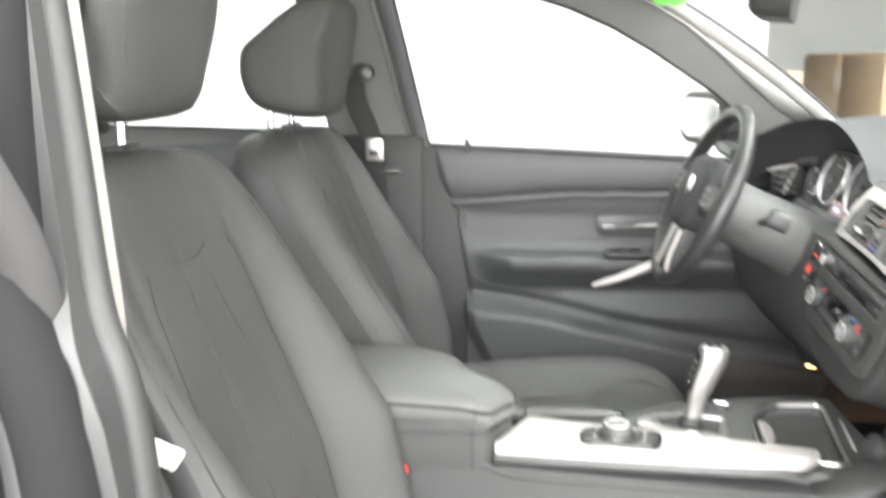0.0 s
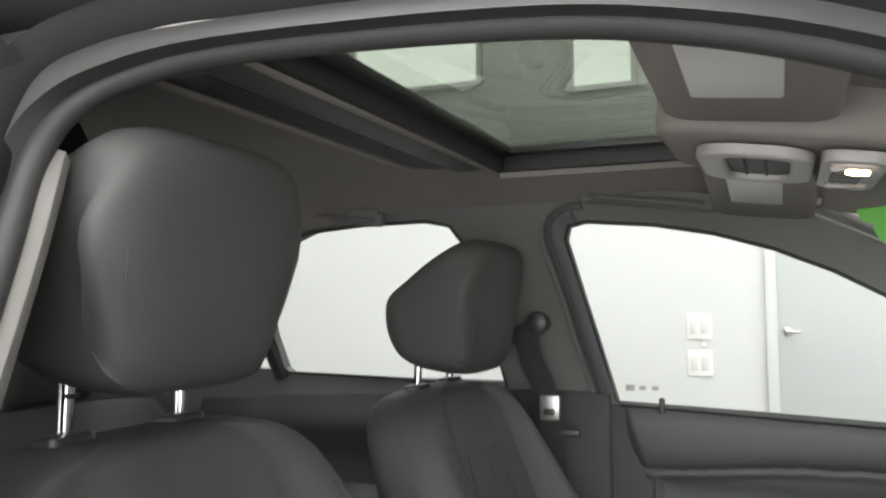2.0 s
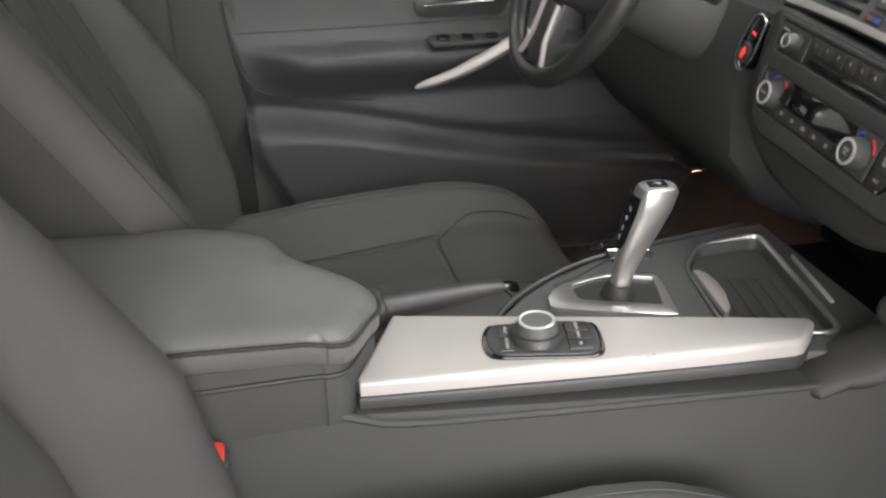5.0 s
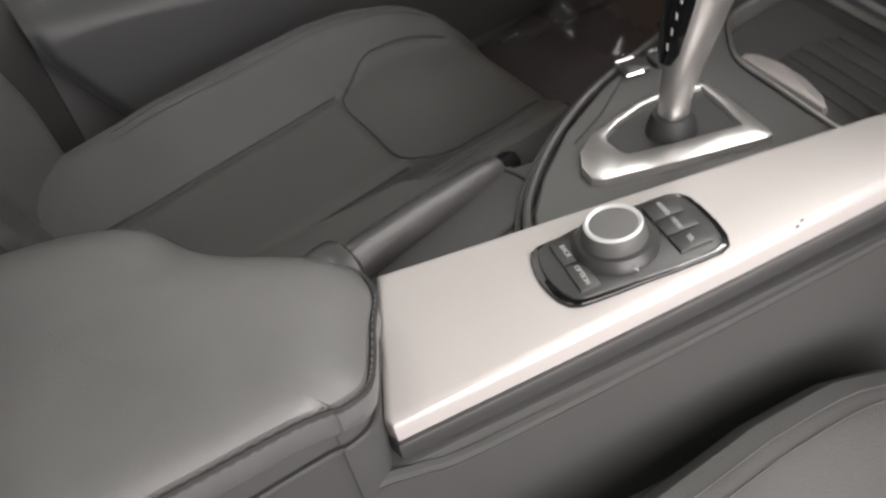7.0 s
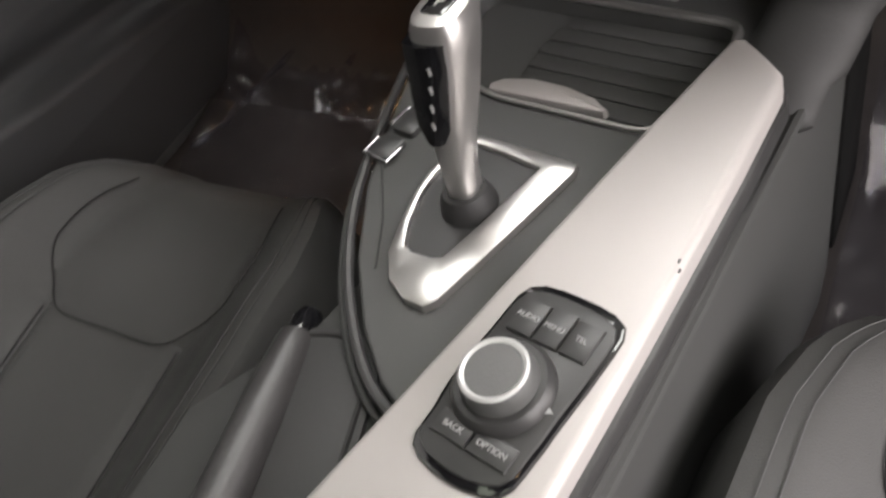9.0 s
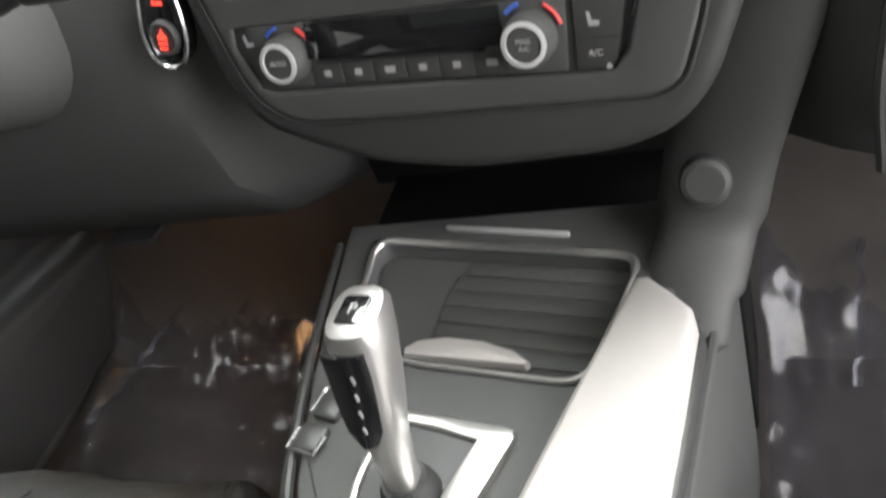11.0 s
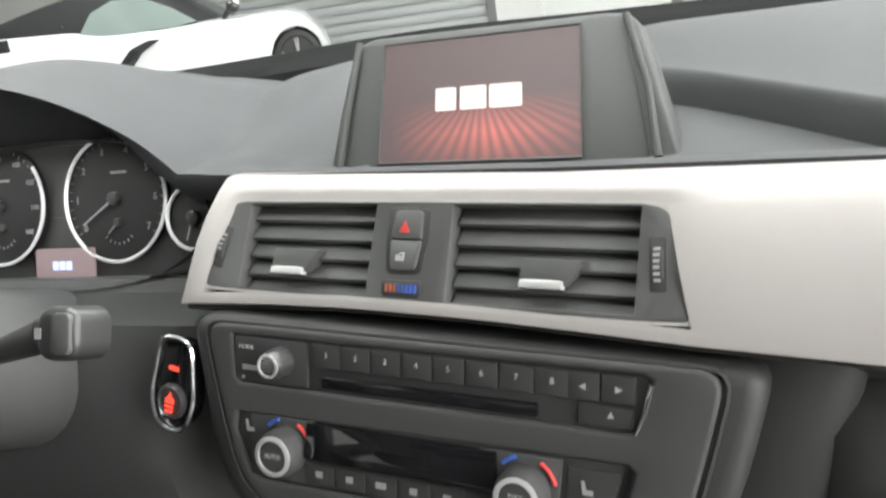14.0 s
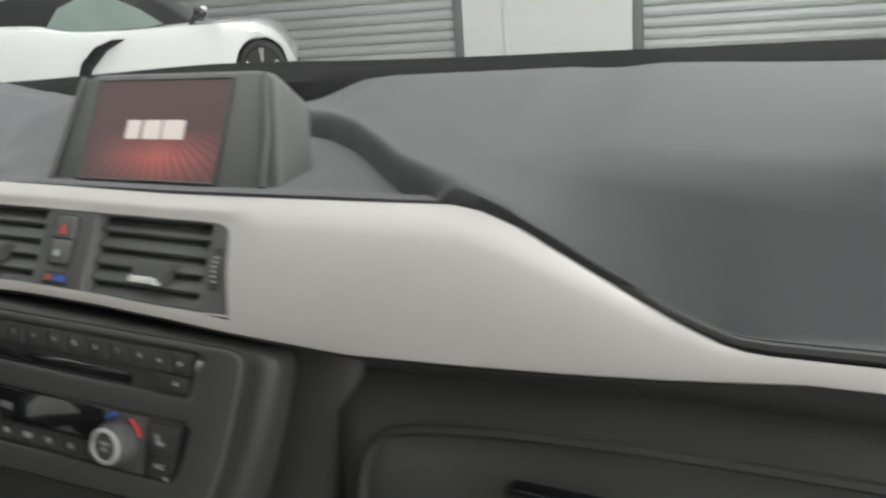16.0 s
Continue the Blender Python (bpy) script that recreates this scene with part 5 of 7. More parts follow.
# vents
av = thing("air_vents", tuple(DECOR.translation), "black twin centre air vents with chrome tabs", "air vent")
VI = Matrix.Translation(-DECOR.translation) @ DECOR
V1, V2 = (-0.138, -0.0345), (0.023, 0.138)
BEZR = round_poly(BEZ, 0.006)
facet("bezel_seat", VI @ Matrix.Translation((0, 0, -0.0006)), [(x * 1.012, y * 1.055) for x, y in BEZR], [BEZR], 0.006, TRIM, av, "satin silver rim", 0)
facet("bezel", VI, BEZR, [[(V1[0] - 0.0005, -0.0298), (V1[1], -0.0300), (V1[1] + 0.002, 0.0292), (V1[0] + 0.002, 0.0285)], [(V2[0], -0.0300), (V2[1], -0.0300), (V2[1], 0.0292), (V2[0], 0.0292)]], 0.014, PLASTIC_GREY, av, "dark grey bezel", 0.0012, 2)
part("duct", box(0, 0, -0.05, 0.32, 0.066, 0.004, m=VI), RUBBER, av, "dark duct")
for a0, a1 in (V1, V2):
    w_, c_ = a1 - a0 - 0.002, (a0 + a1) / 2
    for k in range(5):
        b_ = 0.0232 - 0.0128 * k
        sl_ = box(0, 0, 0, w_, 0.0135, 0.0042, 0.0016, m=VI @ Matrix.Translation((c_, b_, -0.011)) @ Matrix.Rotation(radians(-34), 4, "X"))
        part("slat", sl_, PLASTIC_GREY, av)
    tx = -0.0945 if a0 < 0 else 0.0865
    tb = part("tab", prism([(-0.0170, -0.0165), (0.0110, -0.0165), (0.0215, -0.0015), (-0.0150, -0.0015)], 0.012, VI @ Matrix.Translation((tx, 0, 0.001)), 0.0015), PLASTIC_GREY, av, "dark grey tab")
    part("tab_edge", prism([(-0.0160, -0.0188), (0.0105, -0.0188), (0.0108, -0.0142), (0.006, -0.0136), (-0.012, -0.0136), (-0.0155, -0.0142)], 0.006, VI @ Matrix.Translation((tx, 0, 0.0028)), 0.0012), RING, tb, "chrome tab edge")
for a_, lean, k0 in ((-0.1570, -0.215, 5), (0.1492, 0.075, 8)):
    wm = VI @ Matrix.Translation((a_, -0.0020, 0.0)) @ Matrix.Rotation(lean, 4, "Z")
    well = part("thumbwheel_well", prism(rounded(0.0092, 0.0300, 0.0015), 0.002, wm @ Matrix.Translation((0, 0, 0.0004)), 0.0003), RUBBER, av, "black thumbwheel slot")
    part("thumbwheel", lathe([(0.0185, -0.0030), (0.0195, -0.0024), (0.0195, 0.0024), (0.0185, 0.0030)], wm @ Matrix.Translation((0, 0, -0.0168)) @ Matrix.Rotation(radians(90), 4, "Y"), 40), PLASTIC, well)
    for k in range(k0):
        b_ = 0.0118 - 0.0034 * k
        part("mark", box(-0.0004, b_, -0.0168 + math.sqrt(0.0196 ** 2 - b_ * b_), 0.0034, 0.0017, 0.0006, m=wm), GREY_MARK, well)
SWO = round_poly([(-0.0212, 0.0262), (-0.0151, 0.0278), (0.0040, 0.0274), (0.0080, 0.0252), (0.0086, 0.007), (0.0050, -0.0122), (0.0021, -0.0148), (-0.0156, -0.0152), (-0.0204, -0.0133), (-0.0218, 0.0058)], 0.002)
hz = part("switch_block", prism(SWO, 0.004, VI @ Matrix.Translation((0, 0, 0.0006)), 0.0005), RUBBER, av, "black switch surround")
part("hazard_button", prism(round_poly([(-0.0160, 0.0242), (-0.0120, 0.0252), (0.0010, 0.0250), (0.0036, 0.0236), (0.0042, 0.0072), (-0.0180, 0.0072)], 0.0015), 0.004, VI @ Matrix.Translation((0, 0, 0.0026)), 0.0010), PLASTIC_GREY, hz, "dark hazard button")
part("lock_button", prism(round_poly([(-0.0180, 0.0062), (0.0042, 0.0062), (0.0016, -0.0104), (-0.0004, -0.0122), (-0.0142, -0.0126), (-0.0166, -0.0108)], 0.0015), 0.004, VI @ Matrix.Translation((0, 0, 0.0026)), 0.0010), PLASTIC_GREY, hz)
part("hazard_triangle", prism([(-0.0040, -0.0035), (0.0040, -0.0035), (0.0, 0.0040)], 0.0006, VI @ Matrix.Translation((-0.0080, 0.0145, 0.0031))), RED_MARK, hz, "red triangle")
facet("lock_mark", VI @ Matrix.Translation((-0.0095, -0.0042, 0.0031)), [(-0.003, -0.0026), (0.003, -0.0026), (0.003, 0.0028), (0.0008, 0.0028), (-0.003, 0.0006)], [[(-0.0014, 0.0006), (0.0018, 0.0006), (0.0018, 0.0018), (0.0008, 0.0018)]], 0.0005, WHITE_MARK, hz, bevel=0)
tw = part("warmth_wheel", prism(rounded(0.0285, 0.0108, 0.0035), 0.003, VI @ Matrix.Translation((-0.0077, -0.0238, 0.0010)), 0.0008), RUBBER, av)
for k in range(8):
    part("mark", box(-0.0178 + 0.0029 * k, -0.0238, 0.0013, 0.0018, 0.0050, 0.0008, m=VI), (WARM_MARK if k < 3 else DIM_BLUE if k < 5 else BLUE_MARK), tw)

# screen on top
sc = thing("display_screen", tuple(SCREEN.translation), "black dashboard display showing a red start-up picture", "screen")
SI = Matrix.Translation(-SCREEN.translation) @ SCREEN
HOUSE = [(-0.1245, -0.054), (0.134, -0.056), (0.122, 0.010), (0.114, 0.048), (0.106, 0.058), (0.09, 0.0605), (-0.09, 0.0605), (-0.104, 0.056), (-0.110, 0.046), (-0.118, 0.0)]
part("housing", prism(HOUSE, 0.05, SI @ Matrix.Translation((0, 0, -0.002)), 0.007, 3), PLASTIC, sc, "black plastic housing")
part("front_panel", prism([(-0.106, -0.0505), (0.114, -0.0505), (0.104, 0.050), (0.098, 0.0535), (-0.090, 0.0535), (-0.097, 0.050)], 0.004, SI @ Matrix.Translation((0, 0, 0.0012)), 0.002), PLASTIC, sc)
part("side_rail", tube([SI @ Vector((0.1195, -0.050, 0.003)), SI @ Vector((0.116, 0.0, 0.003)), SI @ Vector((0.105, 0.052, 0.003))], 0.0026, 8), PLASTIC, sc)
part("side_rail", tube([SI @ Vector((-0.1105, -0.050, 0.003)), SI @ Vector((-0.106, 0.0, 0.003)), SI @ Vector((-0.099, 0.052, 0.003))], 0.0026, 8), PLASTIC, sc)


def screen_material():
    m = bpy.data.materials.new("lit_display")
    m.use_nodes = True
    nt = m.node_tree
    b = nt.nodes["Principled BSDF"]
    b.inputs["Base Color"].default_value = (0.02, 0.012, 0.012, 1)
    b.inputs["Roughness"].default_value = 0.4
    b.inputs["Specular IOR Level"].default_value = 0.25
    tc = nt.nodes.new("ShaderNodeTexCoord")
    sp = nt.nodes.new("ShaderNodeSeparateXYZ")
    nt.links.new(tc.outputs["UV"], sp.inputs[0])

    def mth(op, a, c=None, clamp=False):
        n = nt.nodes.new("ShaderNodeMath")
        n.operation, n.use_clamp = op, clamp
        for i, v in enumerate((a, c)):
            if v is None:
                continue
            if isinstance(v, (int, float)):
                n.inputs[i].default_value = v
            else:
                nt.links.new(v, n.inputs[i])
        return n.outputs[0]

    u, v = sp.outputs[0], sp.outputs[1]
    du, dv = mth("SUBTRACT", u, 0.52), mth("SUBTRACT", v, 0.62)
    ang = mth("ARCTAN2", du, mth("MULTIPLY", dv, -1.0))
    rays = mth("POWER", mth("ABSOLUTE", mth("SINE", mth("MULTIPLY", ang, 27.0))), 2.0)
    low = mth("SUBTRACT", 1.0, mth("MULTIPLY", mth("ABSOLUTE", mth("SUBTRACT", v, 0.22)), 3.4), True)
    side = mth("SUBTRACT", 1.0, mth("MULTIPLY", mth("ABSOLUTE", mth("SUBTRACT", u, 0.58)), 1.9), True)
    fan = mth("MULTIPLY", low, side)
    inten = mth("MULTIPLY", fan, mth("ADD", 0.4, mth("MULTIPLY", rays, 0.75)))
    cr = nt.nodes.new("ShaderNodeCombineColor")
    nt.links.new(mth("ADD", mth("MULTIPLY", inten, 0.75), 0.085), cr.inputs[0])
    nt.links.new(mth("ADD", mth("MULTIPLY", inten, 0.13), 0.05), cr.inputs[1])
    nt.links.new(mth("ADD", mth("MULTIPLY", inten, 0.09), 0.052), cr.inputs[2])
    nt.links.new(cr.outputs[0], b.inputs["Emission Color"])
    b.inputs["Emission Strength"].default_value = 0.35
    return m


bm = bmesh.new()
uvl = bm.loops.layers.uv.new("UVMap")
quad = [(-0.0765, -0.0480), (0.0715, -0.0480), (0.0735, 0.0475), (-0.0750, 0.0475)]
f_ = bm.faces.new([bm.verts.new(SI @ Vector((x, y, 0.0036))) for x, y in quad])
for lp_, uv_ in zip(f_.loops, ((0, 0), (1, 0), (1, 1), (0, 1))):
    lp_[uvl].uv = uv_
scr = part("display", bm, screen_material(), sc, "lit display with a red fan of rays", smooth=False)
part("display_rim", tube([SI @ Vector((x * 1.01, y * 1.012, 0.0034)) for x, y in quad], 0.0014, 6, closed=True), PLASTIC, sc)
LOGO_GLOW = glow_material("pale_screen_bars", (0.9, 0.80, 0.74), 0.25)
for k, w_ in enumerate((0.016, 0.020, 0.024)):
    x_ = (-0.0245, -0.0035, 0.0205)[k]
    part("logo_bar", prism(rounded(w_, 0.018, 0.001, 1), 0.0003, SI @ Matrix.Translation((x_, -0.001, 0.0044))), LOGO_GLOW, scr, "pale plain bar")

# centre stack: surround, radio, climate unit
st = thing("centre_stack", tuple(STACK.translation), "black centre stack surround below the vents", "dashboard console")
TI = Matrix.Translation(-STACK.translation) @ STACK
SUR = round_poly([(-0.166, 0.034), (0.172, 0.034), (0.166, 0.0), (0.155, -0.05), (0.146, -0.078), (0.130, -0.087), (-0.105, -0.094), (-0.128, -0.084), (-0.143, -0.065), (-0.152, -0.03)], 0.018)
RAD = [(-0.143, 0.027), (0.130, 0.0275), (0.135, 0.025), (0.131, 0.008), (0.1255, -0.0045), (0.120, -0.006), (-0.137, -0.0055), (-0.141, 0.0)]
ACO = [(-0.141, -0.026), (0.1225, -0.0235), (0.126, -0.027), (0.118, -0.058), (0.109, -0.0685), (0.104, -0.070), (-0.122, -0.071), (-0.132, -0.066), (-0.143, -0.040)]
facet("surround", TI @ Matrix.Translation((0, 0, 0.002)), SUR, [RAD, ACO], 0.03, PLASTIC, st, "black plastic surround", 0.003)
part("outer_groove", tube([TI @ Vector((x * 1.02, y * 1.02, -0.0012)) for x, y in SUR], 0.0014, 6, closed=True), RUBBER, st)
# flat black sheet: the shade of the hollow under the stack, put in as colour
part("recess_shade_sheet", box(0.01, 0.675, 0.69, 0.36, 0.01, 0.28, m=Matrix.Translation(-STACK.translation)), MATTE_BLACK, st, "black sheet standing for shade below the panel")
part("backing", box(0.0, -0.025, -0.06, 0.30, 0.13, 0.01, m=TI), RUBBER, st)
SIDE_SUR = round_poly([(-0.185, 0.037), (0.195, 0.037), (0.182, -0.03), (0.163, -0.085), (0.142, -0.110), (0.107, -0.124), (0.01, -0.134), (-0.06, -0.129), (-0.104, -0.116), (-0.142, -0.10), (-0.158, -0.08), (-0.17, -0.05)], 0.02)
# darker than the surround: shadow at the stack's foot is put into its colour
part("outer_panel", prism(SIDE_SUR, 0.05, TI @ Matrix.Translation((0, 0, -0.0015)), 0.012, 4), RUBBER, st, "outer panel blackened for the shade below the stack")
ra = thing("radio", tuple(STACK.translation), "black car radio with eight numbered keys", "radio")
part("face", prism([(x * 0.994, y * 0.985 + 0.0002) for x, y in RAD], 0.012, TI @ Matrix.Translation((0, 0, -0.001)), 0.0015), SATIN_BLACK, ra)
ky = [-0.0685 + 0.0212 * i for i in range(8)]
for i, a_ in enumerate(ky):
    kk = part("key", prism(rounded(0.0205, 0.0155, 0.0008, 1), 0.004, TI @ Matrix.Translation((a_, 0.0182, 0.0015)), 0.0008), SATIN_BLACK, ra)
    text_part(str(i + 1), 0.0052, TI @ Matrix.Translation((a_, 0.0190, 0.0017)), WHITE_MARK, kk, "digit")
for a_, sg in ((0.0975, -1), (0.117, 1)):
    kk = part("key", prism(rounded(0.0185, 0.0155, 0.0008, 1), 0.004, TI @ Matrix.Translation((a_, 0.0182, 0.0015)), 0.0008), SATIN_BLACK, ra)
    part("arrow", prism([(-0.0016 * sg, -0.0020), (0.0022 * sg, 0.0), (-0.0016 * sg, 0.0020)], 0.0003, TI @ Matrix.Translation((a_, 0.0182, 0.0018))), WHITE_MARK, kk)
kk = part("key", prism(rounded(0.030, 0.0115, 0.0008, 1), 0.004, TI @ Matrix.Translation((0.110, 0.0028, 0.001)), 0.0008), SATIN_BLACK, ra)
part("arrow", prism([(-0.0020, -0.0016), (0.0020, -0.0016), (0.0, 0.0022)], 0.0003, TI @ Matrix.Translation((0.113, 0.0035, 0.0013))), WHITE_MARK, kk)
part("disc_slot", prism(rounded(0.145, 0.0085, 0.002), 0.003, TI @ Matrix.Translation((-0.001, 0.0008, 0.0004)), 0.001), GLOSS_BLACK, ra)
part("silver_edge", prism([(0.1335, 0.0245), (0.1365, 0.0230), (0.1330, 0.007), (0.1275, -0.0060), (0.1262, -0.0050), (0.1305, 0.008)], 0.004, TI @ Matrix.Translation((0, 0, 0.0035)), 0.0008), CHROME, ra, "chrome edge strip")
kb = part("knob_plate", prism(rounded(0.058, 0.0305, 0.002), 0.004, TI @ Matrix.Translation((-0.1125, 0.0108, 0.001)), 0.0008), SATIN_BLACK, ra)
kn = part("volume_knob", lathe([(0.0098, 0), (0.0098, 0.009), (0.0082, 0.015), (0.0075, 0.016)], TI @ Matrix.Translation((-0.103, 0.0120, 0.0)), 30), SATIN_BLACK, ra, "black volume knob")
part("knob_ring", lathe([(0.0076, 0.0155), (0.0079, 0.0168), (0.0065, 0.0172), (0.0062, 0.0160)], TI @ Matrix.Translation((-0.103, 0.0120, 0.0)), 30), RING, kn)
text_part("MODE", 0.0042, TI @ Matrix.Translation((-0.1312, 0.0190, 0.0014)), WHITE_MARK, kb)
part("mark", box(-0.1290, 0.0052, 0.0013, 0.012, 0.0034, 0.0004, m=TI), GREY_MARK, kb)
part("mark", lathe([(0.0011, 0), (0.0011, 0.0004)], TI @ Matrix.Translation((-0.1345, -0.0015, 0.0012)), 10), WHITE_MARK, kb)
cl = thing("climate_unit", tuple(STACK.translation), "black climate control unit with two ringed dials", "climate control")
part("face", prism([(x * 0.994, y * 0.996) for x, y in ACO], 0.012, TI @ Matrix.Translation((0, 0, -0.001)), 0.0015), SATIN_BLACK, cl)
part("display", prism(rounded(0.132, 0.0235, 0.0015), 0.004, TI @ Matrix.Translation((-0.019, -0.0375, 0.0040)) @ Matrix.Rotation(radians(-14), 4, "X"), 0.0006), GLOSS_BLACK, cl, "gloss black unlit display")
part("button_bar", prism(rounded(0.138, 0.016, 0.001), 0.004, TI @ Matrix.Translation((-0.020, -0.0605, 0.001)), 0.0008), SATIN_BLACK, cl)
for i in range(6):
    a_ = -0.079 + 0.0228 * i + 0.003
    b2 = part("button", prism(rounded(0.0215, 0.0135, 0.001), 0.003, TI @ Matrix.Translation((a_, -0.0605, 0.0018)), 0.0006), SATIN_BLACK, cl)
    part("mark", box(a_, -0.0600, 0.0019, 0.0052 + 0.002 * (i % 3 == 2), 0.0042, 0.0004, m=TI), GREY_MARK, b2)
for a_, word, big in ((-0.1015, "AUTO", 0), (0.064, "MAX A/C", 1)):
    pb = part("dial_plate", prism([(-0.027, -0.0215), (0.022, -0.0215), (0.025, 0.0215), (-0.025, 0.0215)], 0.004, TI @ Matrix.Translation((a_ - 0.003, -0.0470, 0.0012)), 0.0008), PLASTIC, cl)
    dl = part("dial", lathe([(0.0158, 0), (0.0156, 0.010), (0.0138, 0.015), (0.0132, 0.0158)], TI @ Matrix.Translation((a_, -0.0470, 0.0)), 44), PLASTIC, cl, "knurled dark dial")
    part("dial_ring", lathe([(0.0130, 0.0152), (0.0134, 0.0170), (0.0106, 0.0176), (0.0103, 0.0160)], TI @ Matrix.Translation((a_, -0.0470, 0.0)), 44), RING, dl, "satin chrome ring")
    part("dial_cap", lathe([(0.0104, 0.0150), (0.0104, 0.0163), (0.009, 0.0166)], TI @ Matrix.Translation((a_, -0.0470, 0.0)), 30), PLASTIC, dl)
    if big:
        text_part("MAX", 0.0042, TI @ Matrix.Translation((a_, -0.0450, 0.0169)), GREY_MARK, dl)
        text_part("A/C", 0.0042, TI @ Matrix.Translation((a_, -0.0492, 0.0169)), GREY_MARK, dl)
    else:
        text_part("AUTO", 0.0045, TI @ Matrix.Translation((a_, -0.0470, 0.0169)), GREY_MARK, dl)
    for mat_, a0, a1 in ((RED_MARK, 15, 60), (BLUE_MARK, 105, 135)):
        arc = [TI @ Vector((a_ + 0.0190 * math.cos(radians(q)), -0.0458 + 0.0190 * math.sin(radians(q)), 0.0016)) for q in range(a0, a1 + 1, 5)]
        part("arc", tube(arc, 0.0014, 6), mat_, pb, "coloured warm and cold arc")
sbn = part("seat_button", prism([(-0.015, -0.021), (0.008, -0.021), (0.0165, 0.0195), (-0.014, 0.0195)], 0.004, TI @ Matrix.Translation((0.1035, -0.0475, 0.0015)), 0.0008), SATIN_BLACK, cl)
part("split", box(0.1035, -0.0500, 0.0018, 0.026, 0.0008, 0.0006, m=TI), RUBBER, sbn)
text_part("A/C", 0.0052, TI @ Matrix.Translation((0.1005, -0.0590, 0.0017)), GREY_MARK, sbn)
part("mark", prism([(-0.0035, 0.004), (-0.0015, 0.004), (-0.0005, -0.001), (0.0035, -0.001), (0.0035, -0.004), (-0.0025, -0.004)], 0.0003, TI @ Matrix.Translation((0.1005, -0.0395, 0.0018))), GREY_MARK, sbn)
part("mark", prism([(-0.0035, 0.004), (-0.0015, 0.004), (-0.0005, -0.001), (0.0035, -0.001), (0.0035, -0.004), (-0.0025, -0.004)], 0.0003, TI @ Matrix.Translation((-0.1305, -0.0345, 0.0018))), GREY_MARK, cl)
part("silver_edge", prism([(0.1245, -0.0255), (0.1275, -0.0275), (0.1195, -0.0585), (0.1105, -0.0690), (0.1095, -0.0675), (0.1175, -0.0570)], 0.004, TI @ Matrix.Translation((0, 0, 0.0030)), 0.0008), GLOSS_BLACK, cl)
part("edge_dot", lathe([(0.0017, 0), (0.0015, 0.0006)], TI @ Matrix.Translation((0.1075, -0.0670, 0.0015)), 12), WHITE_MARK, cl)

# start button beside the wheel
sb_ = thing("start_button", tuple(STACK @ Vector((-0.2005, -0.016, -0.004))), "lit red start button in a chrome oval", "button")
BI = Matrix.Translation(-(STACK @ Vector((-0.2005, -0.016, -0.004)))) @ STACK @ Matrix.Translation((-0.2005, -0.016, -0.004)) @ Matrix.Rotation(radians(-9), 4, "Z")
oval = smooth_path([(0.0, 0.033, 0), (0.012, 0.029, 0), (0.0155, 0.012, 0), (0.0175, -0.010, 0), (0.012, -0.027, 0), (0.0, -0.032, 0), (-0.012, -0.027, 0), (-0.0175, -0.010, 0), (-0.0155, 0.012, 0), (-0.012, 0.029, 0)], 4, closed=True)
part("plate", prism([(p.x, p.y) for p in oval], 0.012, BI, 0.002), GLOSS_BLACK, sb_)
part("ring", tube([BI @ (p * 1.05 + Vector((0, 0, 0.001))) for p in oval], 0.0020, 8, closed=True), CHROME, sb_, "chrome ring")
kn = part("button", lathe([(0.0128, 0), (0.0128, 0.002), (0.0105, 0.004), (0.0095, 0.003)], BI @ Matrix.Translation((0, -0.012, 0)), 30), SATIN_BLACK, sb_)
RED_GLOW = glow_material("lit_red_symbol", (1.0, 0.06, 0.035), 0.8)
part("symbol", prism([(-0.0038, -0.001), (-0.0040, 0.002), (-0.0016, 0.0038), (0, 0.0075), (0.0016, 0.0038), (0.0040, 0.002), (0.0038, -0.001)], 0.0004, BI @ Matrix.Translation((0, -0.012, 0.0040))), RED_GLOW, kn, "lit red symbol")
part("symbol", box(0, -0.0152, 0.0042, 0.0075, 0.0020, 0.0005, m=BI), RED_GLOW, kn)
part("symbol", box(0, -0.0188, 0.0042, 0.0066, 0.0019, 0.0005, m=BI), RED_GLOW, kn)
part("symbol", box(-0.001, 0.012, 0.0006, 0.0085, 0.0030, 0.0006, m=BI), RED_GLOW, sb_, "lit red bar")

# knee panel, steering column shroud and glovebox
rows = []
for i in range(29):
    x = -0.72 + 0.56 * i / 28
    e = 0.13 * step(-0.23, -0.16, x)
    rows.append([(x, y, z) for y, z in ((0.66, 0.925), (0.615, 0.865), (0.555, 0.852), (0.540 + 0.1 * e, 0.82), (0.525 + 0.7 * e, 0.75), (0.535 + e, 0.66), (0.60 + e, 0.58), (0.72 + e, 0.52), (0.98, 0.5))])
bm = grid(rows)
res = bmesh.ops.extrude_face_region(bm, geom=bm.faces[:])
for v in [v for v in res["geom"] if isinstance(v, bmesh.types.BMVert)]:
    v.co.y += 0.02
dash("knee_panel", bm, PLASTIC, lab="black plastic knee panel")
rows = []
